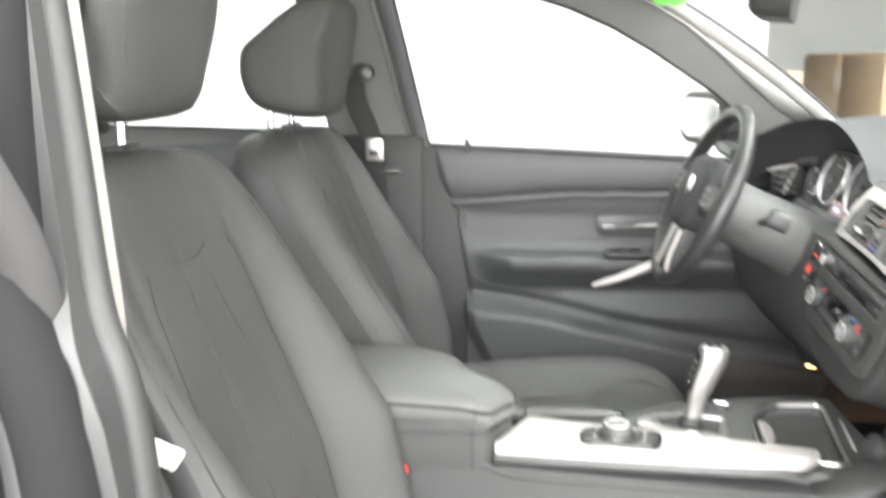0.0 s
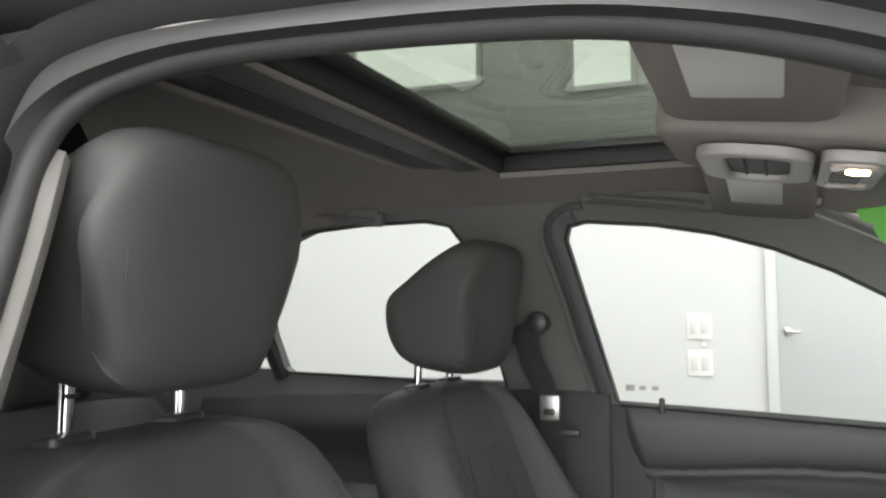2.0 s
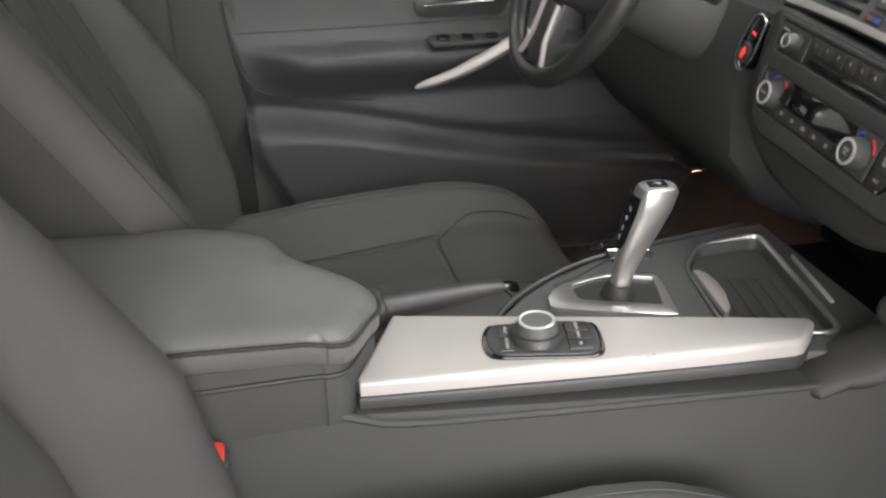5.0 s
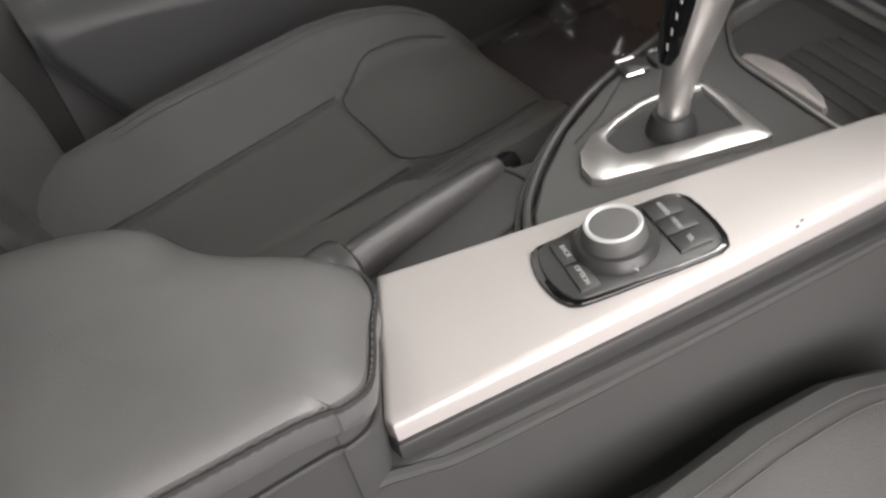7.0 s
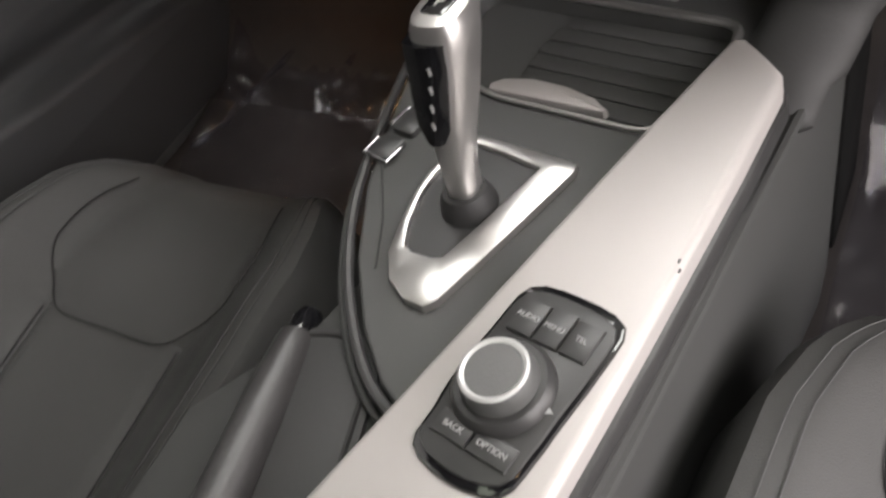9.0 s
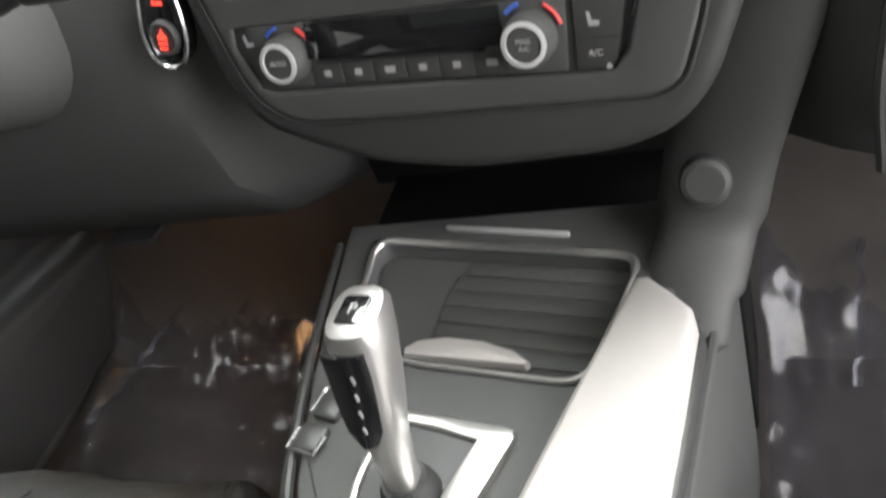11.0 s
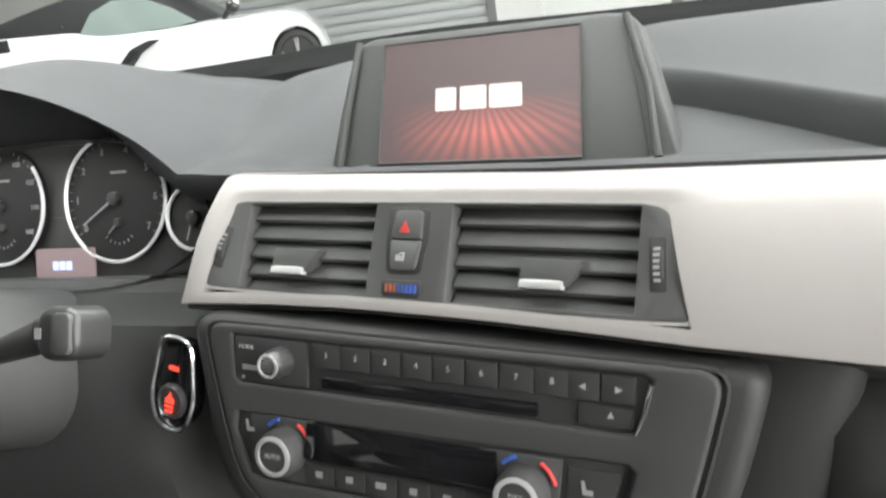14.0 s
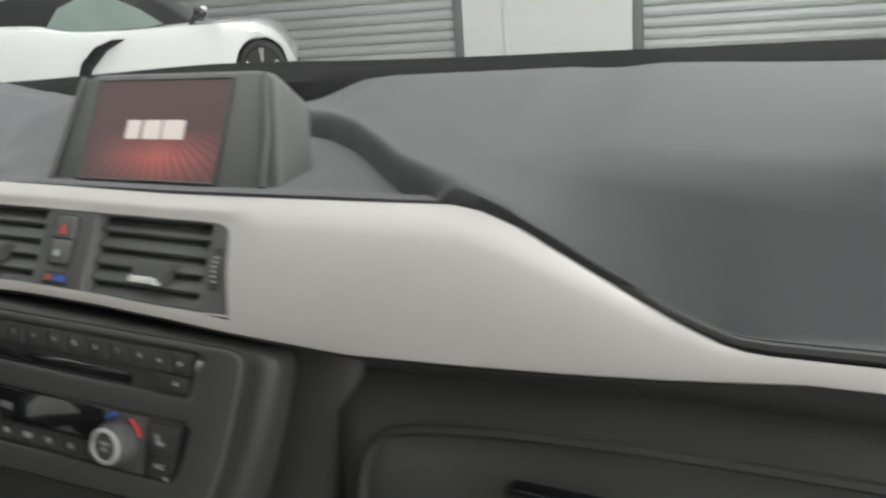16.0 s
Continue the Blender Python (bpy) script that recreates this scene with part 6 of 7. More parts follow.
for i in range(25):
    x = 0.175 + 0.555 * i / 24
    f = step(0.175, 0.27, x)
    z1 = lerp_table([(0.12, 0.868), (0.28, 0.866), (0.42, 0.875), (0.57, 0.877), (0.75, 0.874)], x)
    y1 = 0.528 - 0.135 * (x - 0.012) - 0.0
    rows.append([(x, y1 + 0.05, z1 + 0.02), (x, y1 + 0.012, z1 + 0.004), (x, y1 + 0.018, z1 - 0.012), (x, y1 + 0.045, z1 - 0.035), (x, y1 + 0.06 * (1 - f) + 0.012, z1 - 0.06), (x, y1 + 0.008 + 0.06 * (1 - f), z1 - 0.10), (x, y1 + 0.01 + 0.06 * (1 - f), z1 - 0.18), (x, y1 + 0.05 + 0.04 * (1 - f), z1 - 0.24), (x, y1 + 0.16, z1 - 0.28), (x, 0.98, z1 - 0.30)])
bm = grid(rows)
res = bmesh.ops.extrude_face_region(bm, geom=bm.faces[:])
for v in [v for v in res["geom"] if isinstance(v, bmesh.types.BMVert)]:
    v.co.y += 0.015
dash("glovebox", bm, PLASTIC, lab="black plastic glovebox front", angle=60)
dash("glovebox_gap", tube(smooth_path([(0.265, 0.512, 0.64), (0.262, 0.499, 0.72), (0.275, 0.503, 0.790), (0.32, 0.497, 0.812), (0.45, 0.475, 0.826), (0.66, 0.45, 0.828)], 6), 0.0035, 6), RUBBER, lab="dark gap round the lid")
dash("glovebox_latch", prism(rounded(0.09, 0.014, 0.005), 0.01, axes((0.42, 0.462, 0.790), (1, -0.135, 0), (0, 0.1, 1)), 0.003), GLOSS_BLACK, lab="black latch")


sv = thing("side_air_vent", (-0.60, 0.59, 0.905), "black side air vent with a silver edge", "air vent")
part("duct", box(-0.016, 0.014, -0.002, 0.07, 0.05, 0.062, 0.008), RUBBER, sv, "dark duct")
for _k in range(4):
    part("slat", box(0.010, -0.006 + 0.004 * _k, 0.021 - 0.014 * _k, 0.030, 0.040, 0.004, 0.0015, m=Matrix.Rotation(radians(-8), 4, "X")), PLASTIC_GREY, sv)
part("silver_edge", tube(smooth_path([(0.020, -0.038, 0.022), (0.018, 0.0, 0.029), (0.012, 0.022, 0.030), (0.018, 0.012, 0.006), (0.020, -0.004, -0.028)], 5), 0.0055, 8, flat=0.5), TRIM, sv, "satin silver vent edge")

# ---- instruments ----
ic = thing("instrument_cluster", tuple(DIALS.translation), "black instrument cluster with white-ringed dials", "instruments")
KI = Matrix.Translation(-DIALS.translation) @ DIALS
DARK_DIAL = material("dark_dial_face", (0.010, 0.010, 0.010), 0.55, vary=0.1, vary_scale=50)
part("backing", prism(rounded(0.34, 0.13, 0.065, 8, 0.0, 0.0), 0.02, KI @ Matrix.Translation((0, 0, -0.004)), 0.004), SATIN_BLACK, ic)
ARC = material("pale_dial_ring", (0.72, 0.72, 0.73), 0.3, metal=0.4)


def dial(cx, cy, r, needle, digits, r2):
    d_ = part("dial", lathe([(r, -0.006), (r, 0.0), (r * 0.97, 0.001)], KI @ Matrix.Translation((cx, cy, 0)), 48), DARK_DIAL, ic)
    pts = [KI @ Vector((cx + r * math.cos(radians(q)), cy + r * math.sin(radians(q)), 0.003)) for q in range(115, 398, 6)]
    part("dial_ring", tube(pts, 0.0017, 6), ARC, d_, "pale ring")
    part("needle", tube([KI @ Vector((cx, cy, 0.004)), KI @ Vector((cx + r * 0.75 * math.cos(radians(needle)), cy + r * 0.75 * math.sin(radians(needle)), 0.004))], [0.0012, 0.0007], 6), WHITE_MARK, d_, "white needle")
    part("hub", lathe([(0.0055, 0), (0.0055, 0.006), (0.004, 0.007)], KI @ Matrix.Translation((cx, cy, 0)), 18), SATIN_BLACK, d_)
    for k, w_ in enumerate(digits):
        q = radians(216 - k * 252 / max(1, len(digits) - 1))
        text_part(w_, r2, KI @ Matrix.Translation((cx + r * 0.78 * math.cos(q), cy + r * 0.78 * math.sin(q), 0.0016)), GREY_MARK, d_, "digit")
    if digits:
        # minute marks, a line of small print and the small gauge below the middle
        n = 4 * (len(digits) - 1)
        for k in range(n + 1):
            q = radians(216 - k * 252 / n)
            a0, a1 = (0.90, 0.95) if k % 4 else (0.88, 0.95)
            part("tick", tube([KI @ Vector((cx + r * f * math.cos(q), cy + r * f * math.sin(q), 0.0016)) for f in (a0, a1)], 0.0004, 4), GREY_MARK, d_)
        part("print", box(cx + 0.004, cy + 0.022, 0.0014, 0.017, 0.0022, 0.0004, m=KI), GREY_MARK, d_)
        gx, gy = cx + 0.002, cy - 0.020
        part("small_hub", lathe([(0.0036, 0), (0.0036, 0.004), (0.0028, 0.005)], KI @ Matrix.Translation((gx, gy, 0)), 14), SATIN_BLACK, d_)
        part("small_needle", tube([KI @ Vector((gx, gy, 0.003)), KI @ Vector((gx - 0.010, gy - 0.009, 0.003))], [0.0008, 0.0005], 5), WHITE_MARK, d_, "short white needle")
        for k in range(7):
            q = radians(222 + k * 16)
            part("tick", tube([KI @ Vector((gx + f * math.cos(q), gy + f * math.sin(q), 0.0016)) for f in (0.0165, 0.019)], 0.0005, 4), GREY_MARK, d_)
    return d_


dial(-0.066, 0.013, 0.053, 216, ["0", "20", "40", "60", "80", "100", "120", "140", "160"], 0.0065)
dial(0.066, 0.013, 0.053, 212, ["0", "1", "2", "3", "4", "5", "6", "7"], 0.0085)
dial(0.146, -0.006, 0.026, 250, [], 0.004)
dial(-0.146, -0.006, 0.026, 250, [], 0.004)
LCD = glow_material("dim_pink_display", (0.30, 0.22, 0.225), 0.3)
dsp = part("display", prism(rounded(0.066, 0.030, 0.002), 0.002, KI @ Matrix.Translation((0.009, -0.042, 0.004)), 0.0005), LCD, ic, "dim pink display")
BLUE_GLOW = glow_material("pale_blue_bars", (0.35, 0.42, 0.75), 0.9)
for k in range(3):
    part("logo_bar", box(-0.001 + 0.0075 * k, -0.042, 0.0042, 0.0062, 0.0075, 0.0004, m=KI), BLUE_GLOW, dsp, "pale blue plain bar")
part("lower_panel", prism([(-0.19, -0.10), (0.17, -0.10), (0.175, -0.052), (-0.195, -0.052)], 0.03, KI @ Matrix.Translation((0, 0, 0.012)), 0.008), PLASTIC_GREY, ic, "dark grey lower shroud")
rows = []
for q in range(0, 361, 10):
    a = radians(q)
    ex, ey = math.copysign(abs(math.cos(a)) ** 0.85, math.cos(a)), math.copysign(abs(math.sin(a)) ** 0.85, math.sin(a))
    rows.append([KI @ Vector((0.166 * ex, 0.0 + 0.062 * ey, 0.0)), KI @ Vector((0.167 * ex, 0.0 + 0.063 * ey, 0.008)), KI @ Vector((0.168 * ex, 0.0 + 0.064 * ey, 0.014))])
part("cowl", grid(rows[:-1], close_u=True), SATIN_BLACK, ic, "black cowl round the dials")

# ---- steering wheel ----
WC = Vector((-0.361, 0.368, 0.905))
sw_ = thing("steering_wheel", tuple(WC), "black leather steering wheel with three spokes", "steering wheel")
WM = axes((0, 0, 0), (1, 0, 0), (0, 0.387, 0.922))
R = 0.168
rim = [WM @ Vector((R * math.cos(2 * math.pi * k / 72), R * math.sin(2 * math.pi * k / 72), 0)) for k in range(72)]
rad = [0.0140 + 0.0030 * max(0, math.cos(2 * (2 * math.pi * k / 72))) for k in range(72)]
part("rim", tube(rim, rad, 14, closed=True, up=tuple(WM @ Vector((0, 0, 1)))), SHINY_LEATHER, sw_, "shiny black leather rim")
hub = smooth_path([(0, 0.070, 0), (0.052, 0.066, 0), (0.083, 0.040, 0), (0.080, 0.0, 0), (0.060, -0.045, 0), (0.032, -0.070, 0), (-0.032, -0.070, 0), (-0.060, -0.045, 0), (-0.080, 0.0, 0), (-0.083, 0.040, 0), (-0.052, 0.066, 0)], 4, closed=True)
ab = part("airbag_cover", prism([(p.x, p.y) for p in hub], 0.06, WM @ Matrix.Translation((0, 0.005, 0.026)), 0.016, 3), SOFT, sw_, "black hub cover")
part("emblem", lathe([(0.0195, 0), (0.0205, 0.002), (0.0185, 0.003)], WM @ Matrix.Translation((0, 0.012, 0.026)), 30), CHROME, ab, "round plain silver emblem")
for sg in (-1, 1):
    sp_ = part("spoke", tube(smooth_path([WM @ Vector((sg * 0.055, 0.0, 0.004)), WM @ Vector((sg * 0.10, 0.004, 0.002)), WM @ Vector((sg * 0.155, 0.004, 0.0))], 4), 0.032, 10, flat=0.35, up=tuple(WM @ Vector((0, 0, 1)))), PLASTIC, sw_)
    pad = part("key_pad", prism(rounded(0.048, 0.046, 0.014), 0.012, WM @ Matrix.Translation((sg * 0.110, 0.008, 0.018)), 0.004), PLASTIC_GREY, sw_, "grey key pad")
    for r_ in range(3):
        for c_ in range(2):
            part("key", prism(rounded(0.018, 0.011, 0.003), 0.003, WM @ Matrix.Translation((sg * 0.110 + (c_ - 0.5) * 0.021, 0.008 + (r_ - 1) * 0.0135, 0.0205)), 0.001), SATIN_BLACK, pad)
            part("mark", box(sg * 0.110 + (c_ - 0.5) * 0.021, 0.008 + (r_ - 1) * 0.0135, 0.0207, 0.008, 0.0035, 0.0004, m=WM), WHITE_MARK, pad)
part("lower_spoke", prism([(-0.03, -0.05), (0.03, -0.05), (0.024, -0.155), (-0.024, -0.155)], 0.02, WM @ Matrix.Translation((0, 0, 0.008)), 0.006), SATIN_BLACK, sw_)
part("spoke_trim", tube([WM @ Vector((-0.026, -0.07, 0.012)), WM @ Vector((-0.028, -0.12, 0.010)), WM @ Vector((-0.045, -0.150, 0.008))], 0.0042, 8), TRIM, sw_, "satin silver spoke trim")
part("spoke_trim", tube([WM @ Vector((0.026, -0.07, 0.012)), WM @ Vector((0.028, -0.12, 0.010)), WM @ Vector((0.045, -0.150, 0.008))], 0.0042, 8), TRIM, sw_, "satin silver spoke trim")
part("column_shroud", tube([WM @ Vector((0, 0.0, -0.025)), WM @ Vector((0, -0.006, -0.09)), WM @ Vector((0, -0.012, -0.20)), WM @ Vector((0, -0.012, -0.25))], [0.062, 0.066, 0.072, 0.074], 24, flat=0.9), PLASTIC_GREY, sw_, "dark grey column shroud")
for sg in (-1, 1):
    stk = part("stalk", tube(smooth_path([WM @ Vector((sg * 0.05, 0.0, -0.105)), WM @ Vector((sg * 0.10, 0.010, -0.100)), WM @ Vector((sg * 0.145, 0.021, -0.094))], 3), [0.008, 0.008, 0.008, 0.009, 0.010, 0.011, 0.012], 12), SATIN_BLACK, sw_, "black stalk")
    part("stalk_head", prism(rounded(0.034, 0.034, 0.012), 0.030, WM @ Matrix.Translation((sg * 0.166, 0.022, -0.078)), 0.006, 3), SATIN_BLACK, stk)
    part("stalk_key", prism(rounded(0.016, 0.026, 0.005), 0.004, WM @ Matrix.Translation((sg * 0.172, 0.022, -0.076)), 0.002), PLASTIC_GREY, stk)
    part("mark", box(sg * 0.153, 0.022, -0.0778, 0.005, 0.007, 0.0008, m=WM), GREY_MARK, stk)

# ---- centre console ----
cc = thing("centre_console", (0, 0.1, 0.28), "black plastic centre console between the seats", "centre console")
CT = Matrix.Translation((0, -0.1, -0.28))


def con(name, bm, mat, parent=None, lab=""):
    bmesh.ops.transform(bm, matrix=CT, verts=bm.verts)
    return part(name, bm, mat, parent or cc, lab)


BODY = [(0.108, -0.36), (0.110, 0.0), (0.135, 0.2), (0.160, 0.42), (0.170, 0.52), (0.168, 0.565), (-0.146, 0.565), (-0.144, 0.545), (-0.130, 0.45), (-0.116, 0.38), (-0.096, 0.30), (-0.066, 0.235), (-0.075, 0.20), (-0.125, 0.12), (-0.125, -0.36)]
con("body", prism(BODY, 0.33, Matrix.Translation((0, 0, 0.580)), 0.006), PLASTIC, lab="black plastic console body")
# black block ahead of the tray, its colour standing for the shade there
con("front_shade_block", box(0.012, 0.620, 0.42, 0.32, 0.11, 0.27, 0.004), MATTE_BLACK, lab="black block standing for shade in front of the tray")
con("side_ledge", tube(smooth_path([(0.106, -0.10, 0.583), (0.108, -0.03, 0.582), (0.110, 0.0, 0.574), (0.116, 0.04, 0.568), (0.134, 0.2, 0.570), (0.158, 0.42, 0.576), (0.168, 0.50, 0.578)], 6), 0.0045, 8), PLASTIC, lab="black moulded ledge")
PANEL = [(0.045, 0.14), (0.140, 0.46), (0.142, 0.55), (-0.138, 0.55), (-0.136, 0.53), (-0.122, 0.44), (-0.110, 0.38), (-0.090, 0.30), (-0.062, 0.240), (-0.030, 0.195), (0.0, 0.165)]
TR2 = round_poly([(-0.104, 0.526), (0.115, 0.489), (0.088, 0.377), (-0.045, 0.397), (-0.096, 0.440)], 0.020, 6)
BOOT = [(-0.002, 0.2515), (0.010, 0.282), (0.0275, 0.3325), (0.0, 0.3405), (-0.0285, 0.3470), (-0.0400, 0.316), (-0.0415, 0.298), (-0.0375, 0.272), (-0.0310, 0.2545), (-0.024, 0.2500), (-0.008, 0.2492)]
facet("selector_panel", CT @ Matrix.Translation((0, 0, 0.598)), PANEL, [TR2], 0.022, PLASTIC_GREY, cc, "dark grey selector panel", 0.003)
con("panel_edge", tube(smooth_path([(x - 0.006, y - 0.002, 0.596) for x, y in PANEL[4:] + [(0.03, 0.148)]], 4), 0.0035, 8), SATIN_BLACK, lab="black panel edge")
con("panel_edge", tube(smooth_path([(x - 0.012, y - 0.006, 0.588) for x, y in PANEL[4:] + [(0.03, 0.148)]], 4), 0.0028, 8), PLASTIC, lab="black panel edge")
con("panel_line", tube([(-0.088, 0.318, 0.5982), (-0.060, 0.272, 0.5982), (-0.045, 0.236, 0.5982)], 0.0009, 6), RUBBER, lab="dark panel joint")
tr = con("tray", prism([(x * 0.98, 0.45 + (y - 0.45) * 0.98) for x, y in TR2], 0.004, Matrix.Translation((0, 0, 0.583))), PLASTIC_GREY, lab="dark grey ribbed tray cover")
for k in range(6):
    y = 0.413 + 0.016 * k
    con("rib", box(0.005 + 0.004 * k * 0.4, y, 0.584, 0.165 - 0.012 * abs(k - 3.5) * 0.5, 0.0150, 0.0014, 0.0006, m=Matrix.Rotation(radians(-9), 4, "Z") @ Matrix.Translation((-0.035, 0.0, 0))), PLASTIC_GREY, tr)
con("tray_ring", tube([(x, y, 0.6005) for x, y in TR2], [0.0034 if y > 0.47 else 0.0019 for x, y in TR2], 8, closed=True), ALUMINIUM, lab="satin chrome tray ring")
con("tray_handle", prism([(-0.048, 0.4065), (-0.006, 0.4015), (0.044, 0.3955), (0.046, 0.399), (0.034, 0.4085), (0.010, 0.4175), (-0.018, 0.422), (-0.040, 0.4195), (-0.049, 0.413)], 0.008, Matrix.Translation((0, 0.002, 0.5955)), 0.003), TRIM, lab="silver tray handle")
con("front_strip", box(0.010, 0.532, 0.600, 0.106, 0.0045, 0.005, 0.002, m=Matrix.Rotation(radians(-10), 4, "Z") @ Matrix.Translation((-0.094, -0.013, 0.0))), RING, lab="chrome strip")

# silver trim strip beside the selector
TRM = axes((0.0, 0.0, 0.606), (1, 0, 0.06), (0, 1, 0.034))
STRIP = [(-0.014, 0.046), (0.045, 0.018), (0.094, -0.005), (0.1025, -0.003), (0.118, 0.10), (0.135, 0.22), (0.150, 0.34), (0.1565, 0.404), (0.1545, 0.414), (0.142, 0.428), (0.127, 0.443), (0.118, 0.443), (0.084, 0.345), (0.048, 0.235)]
ts = thing("console_trim", (0.06, 0.2, 0.60), "satin silver console trim strip with small scratches", "trim strip")
TT = Matrix.Translation((-0.06, -0.2, -0.60))
part("strip", prism(STRIP, 0.018, TT @ TRM, 0.006, 4), TRIM, ts, "satin silver strip")
part("under_edge", prism([(x + 0.003, y - 0.002) for x, y in STRIP], 0.012, TT @ TRM @ Matrix.Translation((0, 0, -0.016)), 0.003), SATIN_BLACK, ts)
for _x, _y in ((0.138, 0.268), (0.140, 0.262)):
    part("scratch", prism(rounded(0.0014, 0.0028, 0.0006, 2), 0.0003, TT @ TRM @ Matrix.Translation((_x, _y, 0.0003))), RUBBER, ts, "dark scratch")

# rotary controller
CO = axes((0.0845, 0.177, 0.6168), (1, -0.2255, 0.055), (0.2255, 1, 0.04))
rc = thing("rotary_controller", tuple(CO.translation), "black rotary controller with a chrome-ringed knob", "controller")
CI = Matrix.Translation(-CO.translation) @ CO
PL = smooth_path([(-0.0265, 0.050, 0), (0.0, 0.0555, 0), (0.0275, 0.0505, 0), (0.0305, 0.025, 0), (0.0295, -0.005, 0), (0.0290, -0.025, 0), (0.0250, -0.046, 0), (0.0, -0.053, 0), (-0.0250, -0.0475, 0), (-0.0285, -0.028, 0), (-0.0310, -0.008, 0), (-0.0300, 0.022, 0)], 3, closed=True)
PL2 = [(p.x * 1.10 - 0.001, p.y * 1.08 - 0.001) for p in PL]
part("base_plate", prism(PL2, 0.010, CI @ Matrix.Translation((0, 0, 0.0030)), 0.002), GLOSS_BLACK, rc, "gloss black base")
part("inner_plate", prism([(x * 0.92, y * 0.92) for x, y in PL2], 0.004, CI @ Matrix.Translation((0, 0, 0.0048)), 0.0015), SATIN_BLACK, rc)
part("knob_skirt", lathe([(0.0275, 0), (0.0268, 0.005), (0.0240, 0.008)], CI @ Matrix.Translation((-0.004, -0.005, 0.004)), 44), SATIN_BLACK, rc)
kn = part("knob", lathe([(0.0205, 0), (0.0203, 0.006), (0.0190, 0.0115), (0.0178, 0.0135), (0.0170, 0.0140)], CI @ Matrix.Translation((-0.004, -0.005, 0.008)), 48), PLASTIC_GREY, rc, "black turning knob")
part("knob_ring", lathe([(0.0176, 0.0130), (0.0182, 0.0148), (0.0168, 0.0156), (0.0150, 0.0148), (0.0148, 0.0135)], CI @ Matrix.Translation((-0.004, -0.005, 0.008)), 48), RING, kn, "chrome ring")
part("knob_cap", lathe([(0.0149, 0.0130), (0.0149, 0.0144), (0.008, 0.0147)], CI @ Matrix.Translation((-0.004, -0.005, 0.008)), 40), LEATHER_WORN, kn)
for x_, w_, word in ((-0.0165, 0.0155, "AUDIO"), (0.0, 0.0150, "MENU"), (0.0165, 0.0155, "TEL")):
    k_ = part("key", prism([(x_ - w_ / 2, 0.024), (x_ + w_ / 2, 0.024), (x_ + w_ / 2, 0.046 - abs(x_) * 0.08), (x_ - w_ / 2, 0.046 - abs(x_) * 0.08)], 0.004, CI @ Matrix.Translation((0, 0, 0.0070)), 0.001), SATIN_BLACK, rc)
    text_part(word, 0.0044, CI @ Matrix.Translation((x_, 0.0345, 0.0073)), WHITE_MARK, k_)
for x_, w_, word in ((-0.0125, 0.022, "BACK"), (0.0120, 0.024, "OPTION")):
    k_ = part("key", prism([(x_ - w_ / 2, -0.0425 + abs(x_) * 0.1), (x_ + w_ / 2, -0.0425 + abs(x_) * 0.1), (x_ + w_ / 2, -0.0285), (x_ - w_ / 2, -0.0285)], 0.004, CI @ Matrix.Translation((0, 0, 0.0070)), 0.001), SATIN_BLACK, rc)
    text_part(word, 0.0048, CI @ Matrix.Translation((x_, -0.0350, 0.0073)), WHITE_MARK, k_)
part("mark", prism([(-0.0015, -0.0018), (0.0022, 0.0), (-0.0015, 0.0018)], 0.0004, CI @ Matrix.Translation((0.0262, -0.006, 0.0095))), WHITE_MARK, rc)

# gear selector
gs = thing("gear_selector", (-0.005, 0.292, 0.598), "silver and black gear selector lever in park", "gear lever")
GT = Matrix.Translation((0.005, -0.292, -0.598))
BEZO = [(0.003, 0.2145), (0.010, 0.221), (0.030, 0.276), (0.0505, 0.334), (0.050, 0.340), (0.044, 0.3425), (0.0, 0.350), (-0.030, 0.3545), (-0.035, 0.350), (-0.0455, 0.316), (-0.0465, 0.298), (-0.044, 0.272), (-0.039, 0.246), (-0.028, 0.228), (-0.012, 0.217)]
facet("surround", GT @ Matrix.Translation((0, 0, 0.6045)), BEZO, [BOOT], 0.008, ALUMINIUM, gs, "brushed silver surround", 0.0014, 2)
part("boot_plate", prism(BOOT, 0.004, GT @ Matrix.Translation((0, 0, 0.6005))), SATIN_BLACK, gs)
part("boot", lathe([(0.019, 0), (0.018, 0.006), (0.0165, 0.011), (0.014, 0.016)], GT @ Matrix.Translation((-0.006, 0.296, 0.600)), 26), RUBBER, gs, "black rubber boot")


def lever_ring(z, cx, cy, rx, ry, n=28, e=0.7):
    z, rx, ry = 0.603 + (z - 0.603) * 0.93, rx * 0.88, ry * 0.88
    return [(cx + rx * math.copysign(abs(math.cos(2 * math.pi * k / n)) ** e, math.cos(2 * math.pi * k / n)), cy + ry * math.copysign(abs(math.sin(2 * math.pi * k / n)) ** e, math.sin(2 * math.pi * k / n)), z) for k in range(n)]


bm = grid([lever_ring(0.603, -0.006, 0.296, 0.0115, 0.012), lever_ring(0.63, -0.006, 0.299, 0.011, 0.0125), lever_ring(0.655, -0.005, 0.304, 0.013, 0.016), lever_ring(0.685, -0.003, 0.312, 0.0165, 0.021), lever_ring(0.715, -0.001, 0.320, 0.0185, 0.024), lever_ring(0.735, 0.001, 0.323, 0.0190, 0.0245), lever_ring(0.741, 0.001, 0.323, 0.0165, 0.0215), lever_ring(0.7425, 0.001, 0.323, 0.012, 0.016)], close_v=True, caps=True)
bmesh.ops.transform(bm, matrix=GT, verts=bm.verts)
lv = part("lever", bm, ALUMINIUM, gs, "satin silver lever")
rows = []
